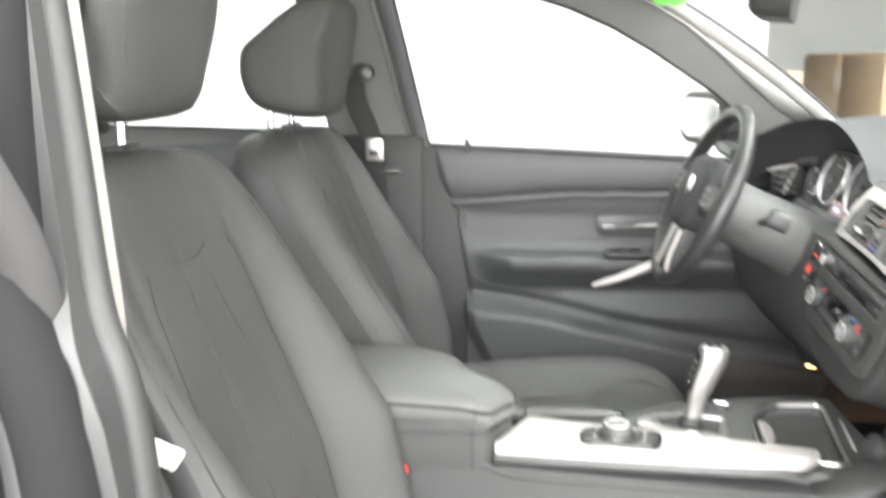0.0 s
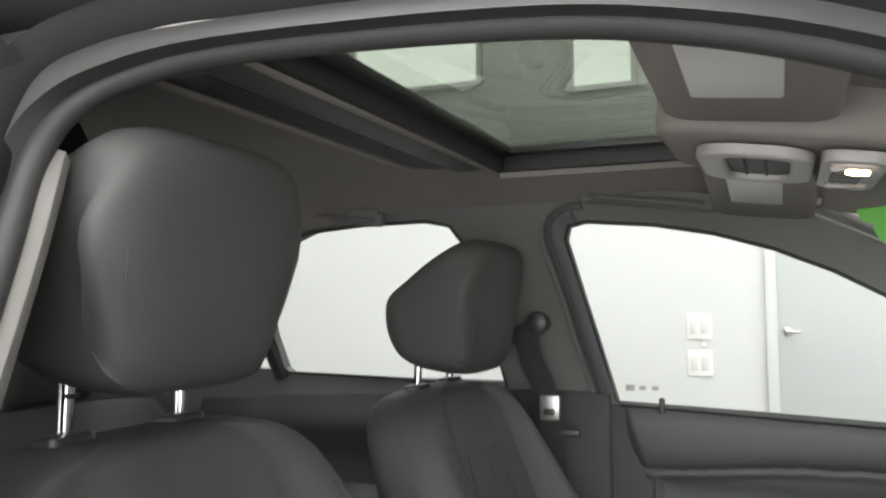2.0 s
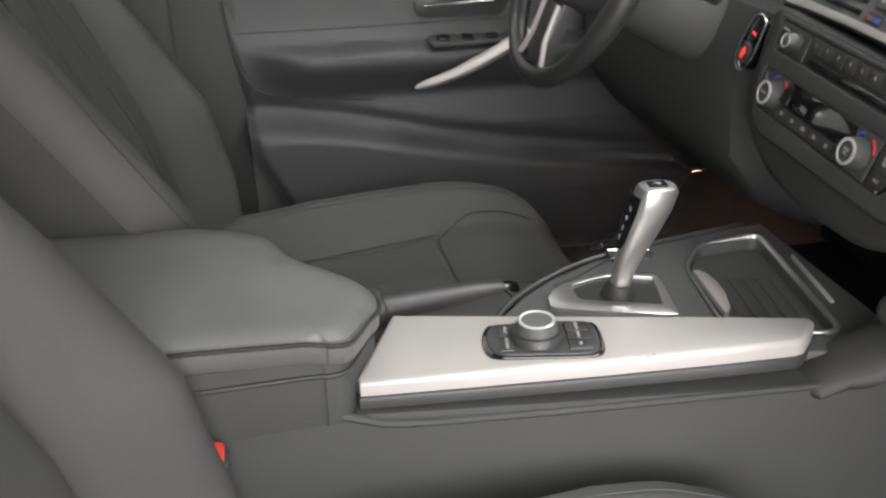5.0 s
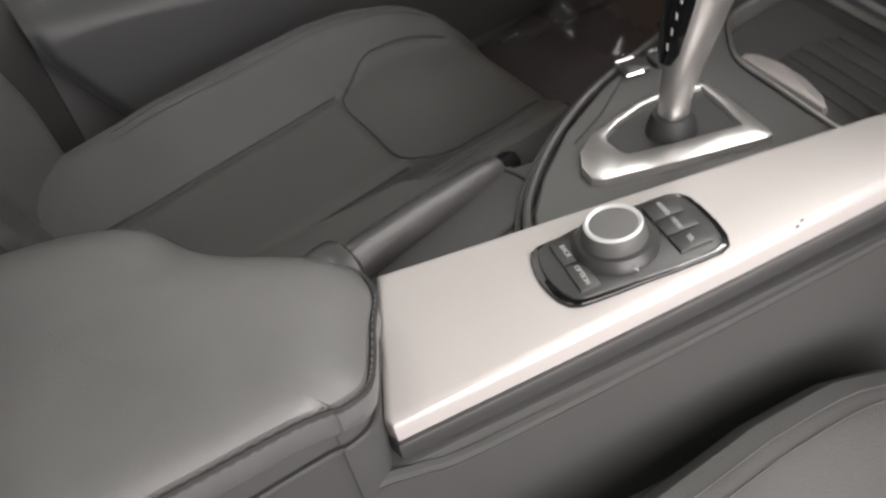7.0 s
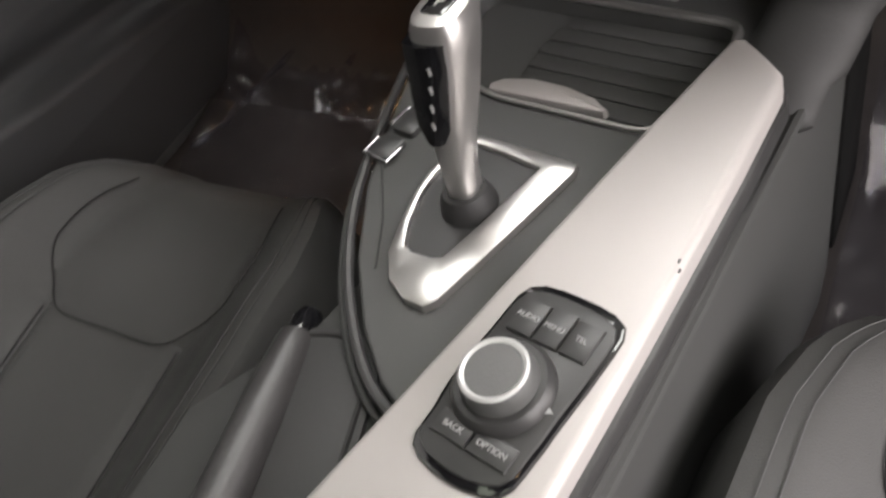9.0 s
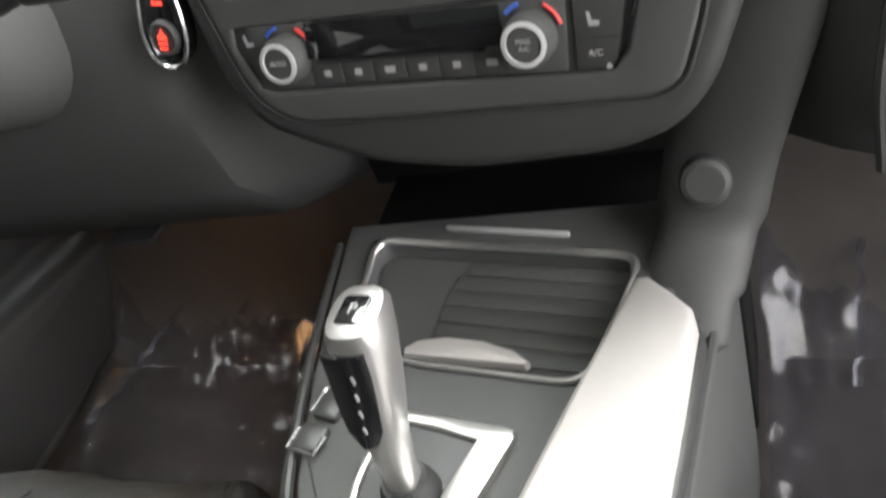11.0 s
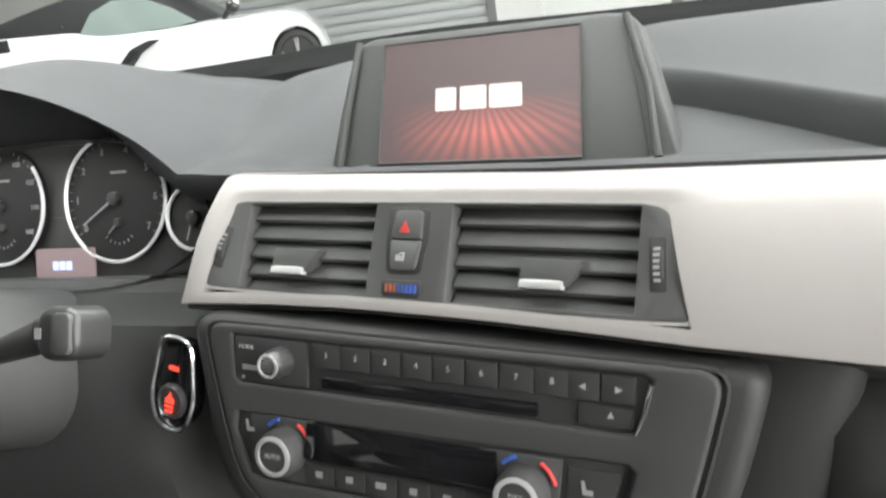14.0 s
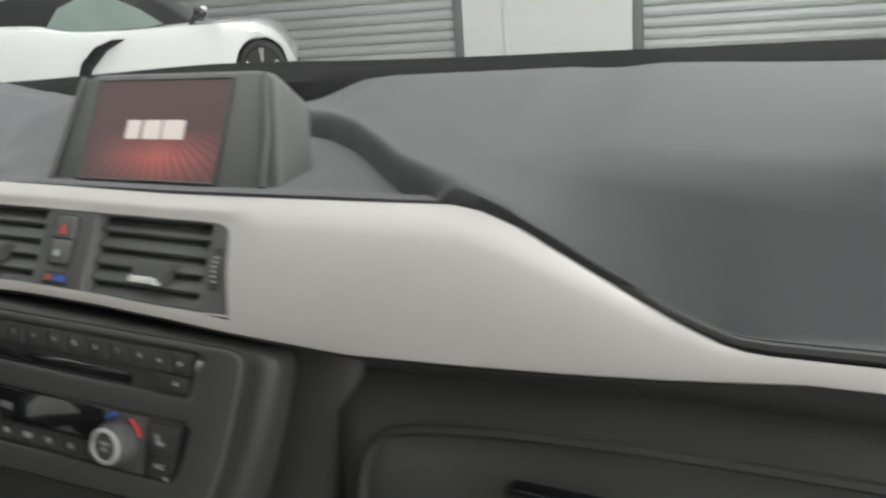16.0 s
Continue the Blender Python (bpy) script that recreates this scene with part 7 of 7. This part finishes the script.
for z, cx, cy, w_ in ((0.664, -0.0055, 0.2890, 0.0070), (0.674, -0.0045, 0.2905, 0.0120), (0.694, -0.0030, 0.2940, 0.0140), (0.714, -0.0015, 0.2985, 0.0150), (0.731, -0.0002, 0.3005, 0.0150)):
    rows.append([(cx + 0.86 * (-w_ + 2 * w_ * k / 6) - 0.003, cy + 0.0012 - 0.003 * (1 - ((k - 3) / 3) ** 2), 0.603 + (z - 0.603) * 0.93) for k in range(7)])
bm = grid(rows)
res = bmesh.ops.extrude_face_region(bm, geom=bm.faces[:])
for v in [v for v in res["geom"] if isinstance(v, bmesh.types.BMVert)]:
    v.co.y += 0.012
bmesh.ops.recalc_face_normals(bm, faces=bm.faces[:])
bmesh.ops.transform(bm, matrix=GT, verts=bm.verts)
ins = part("insert", bm, GLOSS_BLACK, lv, "gloss black insert")
for k in range(4):
    bm = box(-0.005 + 0.0015 * k, 0.2893 + 0.0024 * k, 0.674 + 0.0112 * k, 0.0016, 0.001, 0.0055, 0.0003)
    bmesh.ops.transform(bm, matrix=GT, verts=bm.verts)
    part("mark", bm, GREY_MARK, ins)
TOPM = GT @ axes((0.001, 0.3225, 0.7330), (1, -0.1, 0), (0.1, 1, 0.05))
pw = part("park_button", prism(rounded(0.0165, 0.020, 0.003), 0.003, TOPM @ Matrix.Translation((0, 0, 0.0006)), 0.0008), GLOSS_BLACK, lv)
text_part("P", 0.010, TOPM @ Matrix.Translation((0, 0, 0.0009)), WHITE_MARK, pw)
md = thing("mode_switch", (-0.080, 0.345, 0.598), "black drive mode rocker with chrome edge", "switch")
MI = axes((0, 0, 0.0), (1, -0.25, 0), (0.25, 1, 0))
for _y in (-0.014, 0.012):
    part("rocker", prism(rounded(0.021, 0.022, 0.004), 0.008, MI @ Matrix.Translation((-0.008, _y, 0.0050)), 0.002), SATIN_BLACK, md)
part("chrome_edge", tube([MI @ Vector(p) for p in ((-0.0200, -0.010, 0.0045), (-0.0195, -0.026, 0.004), (0.0035, -0.026, 0.004), (0.0040, -0.012, 0.0045))], 0.0013, 6), CHROME, md)
part("chrome_edge", tube([MI @ Vector(p) for p in ((-0.0200, 0.004, 0.0045), (-0.0200, 0.024, 0.004), (-0.004, 0.0255, 0.004))], 0.0013, 6), CHROME, md)

# handbrake
hb = thing("handbrake", (-0.063, 0.06, 0.579), "black leather handbrake lever lying down", "handbrake")
HT = Matrix.Translation((0.075, -0.06, -0.58))
bm = tube(smooth_path([(-0.052, 0.005, 0.592), (-0.066, 0.06, 0.590), (-0.082, 0.13, 0.584), (-0.094, 0.185, 0.578)], 5), [0.0170, 0.0168, 0.0165, 0.016, 0.016, 0.0158, 0.0156, 0.0155, 0.0155, 0.0155, 0.0155, 0.0155, 0.015, 0.0148, 0.0145, 0.0135], 16)
bmesh.ops.transform(bm, matrix=HT, verts=bm.verts)
part("grip", bm, WORN_GRIP, hb, "black leather grip")
bm = tube([(-0.093, 0.183, 0.578), (-0.0965, 0.198, 0.577), (-0.098, 0.205, 0.5765)], [0.011, 0.011, 0.008], 14)
bmesh.ops.transform(bm, matrix=HT, verts=bm.verts)
part("release_button", bm, GLOSS_BLACK, hb, "gloss black button")
bm = tube(smooth_path([(-0.035, -0.05, 0.578), (-0.045, -0.015, 0.588), (-0.054, 0.015, 0.592), (-0.060, 0.04, 0.591)], 4), [0.034] * 4 + [0.031] * 4 + [0.026] * 4 + [0.021], 16)
for v in bm.verts:
    v.co += 0.002 * Vector((math.sin(v.co.y * 700), 0, math.sin(v.co.y * 700)))
bmesh.ops.transform(bm, matrix=HT, verts=bm.verts)
part("gaiter", bm, SHINY_LEATHER, hb, "creased leather gaiter")

bm = prism(rounded(0.088, 0.190, 0.040, 8), 0.012, axes((-0.052, 0.105, 0.5845), (0.97, 0.24, 0), (-0.24, 0.97, 0)), 0.004)
bmesh.ops.transform(bm, matrix=HT, verts=bm.verts)
part("gaiter_frame", bm, RUBBER, hb, "black leather slot cover")
bm = tube([axes((-0.052, 0.105, 0.5845), (0.97, 0.24, 0), (-0.24, 0.97, 0)) @ Vector((x, y, 0)) for x, y in rounded(0.074, 0.176, 0.034, 8)], 0.002, 6, closed=True)
bmesh.ops.transform(bm, matrix=HT, verts=bm.verts)
part("gaiter_seam", bm, STITCH, hb, "dark seam")

# armrest
ar = thing("armrest", (0, -0.15, 0.60), "worn black leather armrest lid on the console", "armrest")
AT = Matrix.Translation((0, 0.15, -0.60))
OUT = smooth_path([(0.117, -0.028, 0), (0.113, -0.012, 0), (0.100, -0.002, 0), (0.072, 0.012, 0), (0.050, 0.024, 0), (0.027, 0.024, 0), (0.006, 0.004, 0), (-0.014, -0.026, 0), (-0.038, -0.050, 0), (-0.078, -0.070, 0), (-0.101, -0.108, 0), (-0.112, -0.16, 0), (-0.111, -0.22, 0), (-0.110, -0.36, 0), (0.0, -0.375, 0), (0.112, -0.36, 0), (0.116, -0.20, 0), (0.115, -0.05, 0)], 5, closed=True)


def arm_top(y):
    return lerp_table([(-0.36, 0.690), (-0.15, 0.687), (-0.05, 0.681), (0.0, 0.673), (0.05, 0.660)], y)


rows = []
cxy = Vector((-0.005, -0.16, 0))
for k, dz, lev in ((0.97, -0.036, 0), (0.998, -0.031, 0), (1.0, -0.018, 0), (0.988, -0.008, 0), (0.95, -0.004, 1), (0.90, -0.001, 1), (0.75, 0.003, 1), (0.5, 0.006, 1), (0.2, 0.007, 1)):
    rows.append([Vector((cxy.x + (p.x - cxy.x) * k, cxy.y + (p.y - cxy.y) * k, arm_top(cxy.y + (p.y - cxy.y) * k) + dz)) for p in OUT])
bm = grid(rows, close_v=True, caps=True)
bmesh.ops.transform(bm, matrix=AT, verts=bm.verts)
pd = part("lid", bm, LEATHER_WORN, ar, "worn black leather lid")
sm = [Vector((cxy.x + (p.x - cxy.x) * 1.002, cxy.y + (p.y - cxy.y) * 1.002, arm_top(p.y) - 0.0125)) for p in OUT]
bm = tube(sm, 0.0020, 6, closed=True)
bmesh.ops.transform(bm, matrix=AT, verts=bm.verts)
part("seam", bm, STITCH, pd, "dark seam")
for off in (-0.0095, -0.0155):
    pts = [Vector((cxy.x + (p.x - cxy.x) * 1.003, cxy.y + (p.y - cxy.y) * 1.003, arm_top(p.y) + off)) for p in OUT if p.x > 0.05]
    pts.sort(key=lambda p: p.y)
    for i in range(0, len(pts) - 1):
        a_, b_ = pts[i], pts[i + 1]
        n_ = max(1, int((b_ - a_).length / 0.006))
        if i == 0:
            sb2 = bmesh.new()
        for q in range(n_):
            tube([a_.lerp(b_, q / n_), a_.lerp(b_, (q + 0.55) / n_)], 0.0006, 4, bm=sb2)
    bmesh.ops.transform(sb2, matrix=AT, verts=sb2.verts)
    part("stitching", sb2, THREAD, pd, "grey stitching")
bm = prism([(p.x * 0.97, -0.16 + (p.y + 0.16) * 0.97) for p in OUT], 0.075, Matrix.Translation((0, 0, 0.651)), 0.004)
bmesh.ops.transform(bm, matrix=AT, verts=bm.verts)
part("bin", bm, PLASTIC, ar, "black storage bin")
bm = tube([(p.x * 0.975 + 0.001, -0.16 + (p.y + 0.16) * 0.975, 0.632) for p in OUT], 0.0022, 6, closed=True)
bmesh.ops.transform(bm, matrix=AT, verts=bm.verts)
part("bin_groove", bm, RUBBER, ar, "dark groove")
# console cheek beside the passenger's knee
kp = thing("knee_pad", (0.17, 0.5, 0.62), "black padded console cheek beside the footwell", "knee pad")
KT = Matrix.Translation((-0.17, -0.5, -0.62))
bm = tube(smooth_path([(0.228, 0.538, 0.85), (0.213, 0.530, 0.79), (0.195, 0.527, 0.73), (0.173, 0.524, 0.66), (0.160, 0.505, 0.612), (0.148, 0.462, 0.586), (0.142, 0.430, 0.570)], 4), [0.036] * 16 + [0.032] * 4 + [0.027] * 4 + [0.02], 18, flat=0.45, up=(0, -1, 0.35))
bmesh.ops.transform(bm, matrix=KT, verts=bm.verts)
part("pad", bm, RUBBER, kp)
bm = lathe([(0.0165, -0.02), (0.0165, -0.003), (0.0155, -0.0005), (0.012, 0.001)], axes((0.163, 0.492, 0.657), (1, 0.1, 0), (0, 0.45, 0.9)), 28)
bmesh.ops.transform(bm, matrix=KT, verts=bm.verts)
part("cap", bm, RUBBER, kp, "round black cap", angle=20)

# red buckle by the passenger seat
bk2 = thing("belt_buckle", (0.135, -0.17, 0.52), "black seat belt buckle with a red button", "seat belt buckle")
part("case", box(0, 0, 0.0, 0.034, 0.06, 0.14, 0.008, m=Matrix.Rotation(radians(-18), 4, "X")), SATIN_BLACK, bk2)
part("button", box(0, 0, 0.068, 0.026, 0.045, 0.012, 0.003, m=Matrix.Rotation(radians(-18), 4, "X")), RED_PLASTIC, bk2, "red button")

# warm footwell lamps under the dashboard
FOOT_GLOW = glow_material("warm_footwell_lens", (1.0, 0.55, 0.25), 15.0)
for _x, _y, _z in ((-0.45, 0.62, 0.548), (0.44, 0.640, 0.600)):
    fl = thing("footwell_lamp", (_x, _y, _z), "small lit warm lamp under the dashboard", "lamp", "footwell lamps")
    part("lens", prism(rounded(0.05, 0.022, 0.006), 0.006, axes((0, 0, 0.0), (-1, 0, 0), (0, 1, 0)), 0.002), FOOT_GLOW, fl, "lit warm lens")
    part("frame", prism(rounded(0.062, 0.034, 0.008), 0.006, axes((0, 0, 0.003), (-1, 0, 0), (0, 1, 0)), 0.002), SATIN_BLACK, fl)

# plastic floor covers in the footwells
def floor_cover(cx, cy, w, l, seed, name="floor_cover"):
    f = thing(name, (cx, cy, 0.262), "crumpled clear protective film over the carpet", "plastic film", "floor covers")
    rows = []
    noise_off = Vector((seed * 3.1, 0, 0))
    for i in range(76):
        r = []
        for j in range(76):
            x, y = -w / 2 + w * i / 75, -l / 2 + l * j / 75
            h = 0.012 + 0.02 * abs(noise.noise(Vector((x * 9, y * 9, 0)) + noise_off)) + 0.014 * abs(noise.noise(Vector((x * 42, y * 30, 3)) + noise_off))
            edge = max(abs(x) / (w / 2), abs(y) / (l / 2))
            r.append((x, y, h + 0.04 * step(0.8, 1.0, edge) * (0.4 + noise.noise(Vector((x * 7, y * 7, 9)))) + 0.55 * max(0, y + cy - 0.62)))
        rows.append(r)
    part("film", grid(rows), CLEAR_FILM, f)
    part("fold", tube([Vector(r[-1]) + Vector((0, 0, 0.004)) for r in rows], 0.006, 6), CLEAR_FILM, f, "rolled film edge")
    return f


fd = floor_cover(-0.43, 0.55, 0.50, 0.50, 3)
fc = floor_cover(0.40, 0.53, 0.44, 0.60, 5)


def film_fold(cover, cx, cy, pts, seed):
    """A crumpled standing ridge of film, by world places."""
    rng = random.Random(seed)
    path = [Vector((x - cx + rng.uniform(-0.004, 0.004), y - cy, z - 0.262 + rng.uniform(-0.003, 0.003))) for x, y, z in smooth_path(pts, 6)]
    part("fold", tube(path, [0.0025 + 0.003 * rng.random() for _ in path], 7), CLEAR_FILM, cover, "creased film ridge")


film_fold(fd, -0.43, 0.55, [(-0.672, 0.545, 0.292), (-0.645, 0.60, 0.300), (-0.612, 0.67, 0.318), (-0.565, 0.72, 0.345)], 1)
film_fold(fd, -0.43, 0.55, [(-0.52, 0.78, 0.375), (-0.47, 0.77, 0.372), (-0.40, 0.785, 0.380)], 2)
film_fold(fd, -0.43, 0.55, [(-0.47, 0.70, 0.335), (-0.455, 0.76, 0.368), (-0.46, 0.80, 0.392)], 3)
film_fold(fc, 0.40, 0.53, [(0.262, 0.60, 0.310), (0.268, 0.66, 0.338), (0.274, 0.74, 0.372), (0.284, 0.80, 0.405)], 4)
film_fold(fc, 0.40, 0.53, [(0.30, 0.62, 0.315), (0.315, 0.68, 0.345), (0.305, 0.75, 0.380)], 5)
film_fold(fc, 0.40, 0.53, [(0.20, 0.43, 0.292), (0.235, 0.425, 0.298), (0.29, 0.44, 0.292)], 6)
for k in range(7):
    part("mark", box(-0.14 + 0.03 * k, -0.16 + 0.004 * k, 0.06, 0.012, 0.028, 0.0006), BLUE_MARK, fc, "blurred dark blue printed bar")


# ---- the white sports car across the hall ----
CAR_WHITE = material("white_car_paint", (0.68, 0.685, 0.68), 0.25, coat=0.8, vary=0.02)
CAR_DARK = material("dark_car_parts", (0.02, 0.02, 0.022), 0.25, coat=0.5, vary=0.1)
CAR_GLASS = material("dark_green_car_glass", (0.19, 0.23, 0.215), 0.12, coat=1.0, vary=0.2, vary_scale=3)
CG = ground_z(8.5)
sp = thing("sports_car", (-5.658, 7.80, CG), "white low sports car with black roof and side blade", "car")
# body sections along x, from tail to nose: (x, half width, sill z, belt z, deck z)
SEC = [(-2.95, 0.80, 0.35, 0.72, 0.82), (-2.75, 0.90, 0.25, 0.77, 0.88), (-2.30, 0.96, 0.20, 0.80, 0.91), (-1.70, 0.97, 0.17, 0.80, 0.90), (-1.00, 0.95, 0.16, 0.79, 0.86), (-0.60, 0.93, 0.15, 0.74, 0.80), (0.0, 0.93, 0.15, 0.725, 0.78), (0.60, 0.94, 0.16, 0.735, 0.77), (1.10, 0.97, 0.15, 0.735, 0.765), (1.42, 0.95, 0.15, 0.725, 0.755), (1.58, 0.88, 0.16, 0.66, 0.70), (1.72, 0.76, 0.19, 0.52, 0.56), (1.80, 0.55, 0.25, 0.38, 0.43)]


def sec(x):
    return [lerp_table([(s[0], s[k]) for s in SEC], x) for k in (1, 2, 3, 4)]


rows = []
for i in range(89):
    x = -2.95 + 4.75 * i / 88
    hw, zs_, zb, zd = sec(x)
    ring = []
    for s in (-1, 1):
        seq = [(0.30 * hw, zs_), (0.93 * hw, zs_ + 0.01), (hw * 0.985, zs_ + 0.08), (hw, zs_ + 0.25 * (zb - zs_)), (hw * 0.975, zs_ + 0.55 * (zb - zs_)), (hw, zs_ + 0.85 * (zb - zs_)), (hw * 0.97, zb), (hw * 0.86, zb + 0.6 * (zd - zb)), (hw * 0.45, zd)]
        # wheel arches
        out = []
        for w_, z_ in seq:
            for wx in (-1.95, 1.44):
                d2 = 0.305 ** 2 - (x - wx) ** 2
                if d2 > 0 and z_ < 0.286 + math.sqrt(d2):
                    z_ = 0.286 + math.sqrt(d2)
            out.append((w_, min(z_, zd)))
        seq = [(s * w_, z_) for w_, z_ in out]
        ring += seq if s < 0 else list(reversed(seq))
    rows.append([(x, y, z) for y, z in ring])
part("body", grid(rows, close_v=True, caps=True), CAR_WHITE, sp, "white painted body", angle=35)
rows = []
for x, hw, z0, z1 in ((-2.1, 0.62, 0.80, 0.92), (-1.6, 0.72, 0.72, 1.02), (-1.1, 0.74, 0.71, 1.11), (-0.6, 0.74, 0.70, 1.18), (-0.2, 0.74, 0.69, 1.19), (0.2, 0.75, 0.69, 1.12), (0.55, 0.75, 0.69, 0.96), (0.85, 0.72, 0.69, 0.78)):
    rows.append([(x - 0.2, s * w_, z_) for s, w_, z_ in ((-1, hw + 0.12, z0), (-1, hw + 0.06, z0 + 0.45 * (z1 - z0)), (-1, hw - 0.06, z1 - 0.03), (-1, hw * 0.6, z1), (1, hw * 0.6, z1), (1, hw - 0.06, z1 - 0.03), (1, hw + 0.06, z0 + 0.45 * (z1 - z0)), (1, hw + 0.12, z0))])
part("roof", grid(rows), CAR_DARK, sp, "black roof and pillars")
for s in (-1, 1):
    pts = [(-0.72, 0.78), (-0.55, 0.97), (-0.30, 1.05), (0.05, 1.03), (0.35, 0.91), (0.60, 0.765), (0.35, 0.745), (-0.2, 0.75)]
    bm = bmesh.new()
    f_ = bm.faces.new([bm.verts.new((x - 0.2, s * (0.875 - 0.36 * (z - 0.74)), z)) for x, z in pts])
    bmesh.ops.triangulate(bm, faces=[f_])
    res = bmesh.ops.extrude_face_region(bm, geom=bm.faces[:])
    for v in [v for v in res["geom"] if isinstance(v, bmesh.types.BMVert)]:
        v.co.y -= s * 0.02
    part("side_window", bm, CAR_GLASS, sp, "dark green side glass", smooth=False)
    bm = prism([(-0.64, 0.30), (-0.50, 0.32), (-0.44, 0.42), (-0.25, 0.57), (-0.03, 0.66), (-0.17, 0.665), (-0.38, 0.61), (-0.55, 0.48)], 0.02, axes((0, s * 0.955, 0), (-s, 0, 0) if s > 0 else (1, 0, 0), (0, 0, 1)) @ (Matrix.Diagonal((-1, 1, 1, 1)) if s > 0 else Matrix.Identity(4)), 0.004)
    part("side_blade", bm, CAR_DARK, sp, "black side blade")
    part("rear_intake", box(-1.75, s * 0.945, 0.80, 0.22, 0.03, 0.11, 0.012), CAR_DARK, sp)
    for wx in (-1.95, 1.44):
        wm = axes((wx, s * 0.86, 0.286), (1, 0, 0) if s < 0 else (-1, 0, 0), (0, 0, 1))
        wh = part("wheel", lathe([(0.25, -0.20), (0.280, -0.17), (0.286, -0.03), (0.272, 0.0), (0.220, 0.005), (0.212, -0.02)], wm, 40), RUBBER, sp, "black tyre on a dark rim")
        part("rim", lathe([(0.214, -0.06), (0.214, -0.03), (0.205, -0.03), (0.195, -0.055)], wm, 40), CAR_DARK, wh)
        for k in range(5):
            a = 2 * math.pi * k / 5 + 0.3
            for d in (-0.09, 0.09):
                part("spoke", tube([wm @ Vector((0.04 * math.cos(a), 0.04 * math.sin(a), -0.02)), wm @ Vector((0.20 * math.cos(a + d), 0.20 * math.sin(a + d), -0.025))], 0.012, 6), ALUMINIUM, wh)
        part("hub", lathe([(0.05, -0.04), (0.05, -0.012), (0.04, -0.008)], wm, 16), CAR_DARK, wh)
    if s > 0:
        continue
    mrr = part("mirror", box(0.84, s * 0.97, 0.84, 0.14, 0.17, 0.11, 0.045, 3), CAR_DARK, sp, "black door mirror")
    part("mirror_stalk", tube([(0.70, s * 0.86, 0.745), (0.76, s * 0.92, 0.80), (0.82, s * 0.96, 0.83)], 0.028, 8), CAR_DARK, mrr)
    part("mirror_cap", box(0.88, s * 0.98, 0.87, 0.08, 0.13, 0.055, 0.025, 2), CAR_WHITE, mrr)
part("underbody", box(-0.55, 0, 0.20, 4.4, 1.5, 0.12, 0.03), CAR_DARK, sp)
sp.rotation_euler = (0, 0, radians(26))
sp.scale = (0.88, 0.88, 1.1)
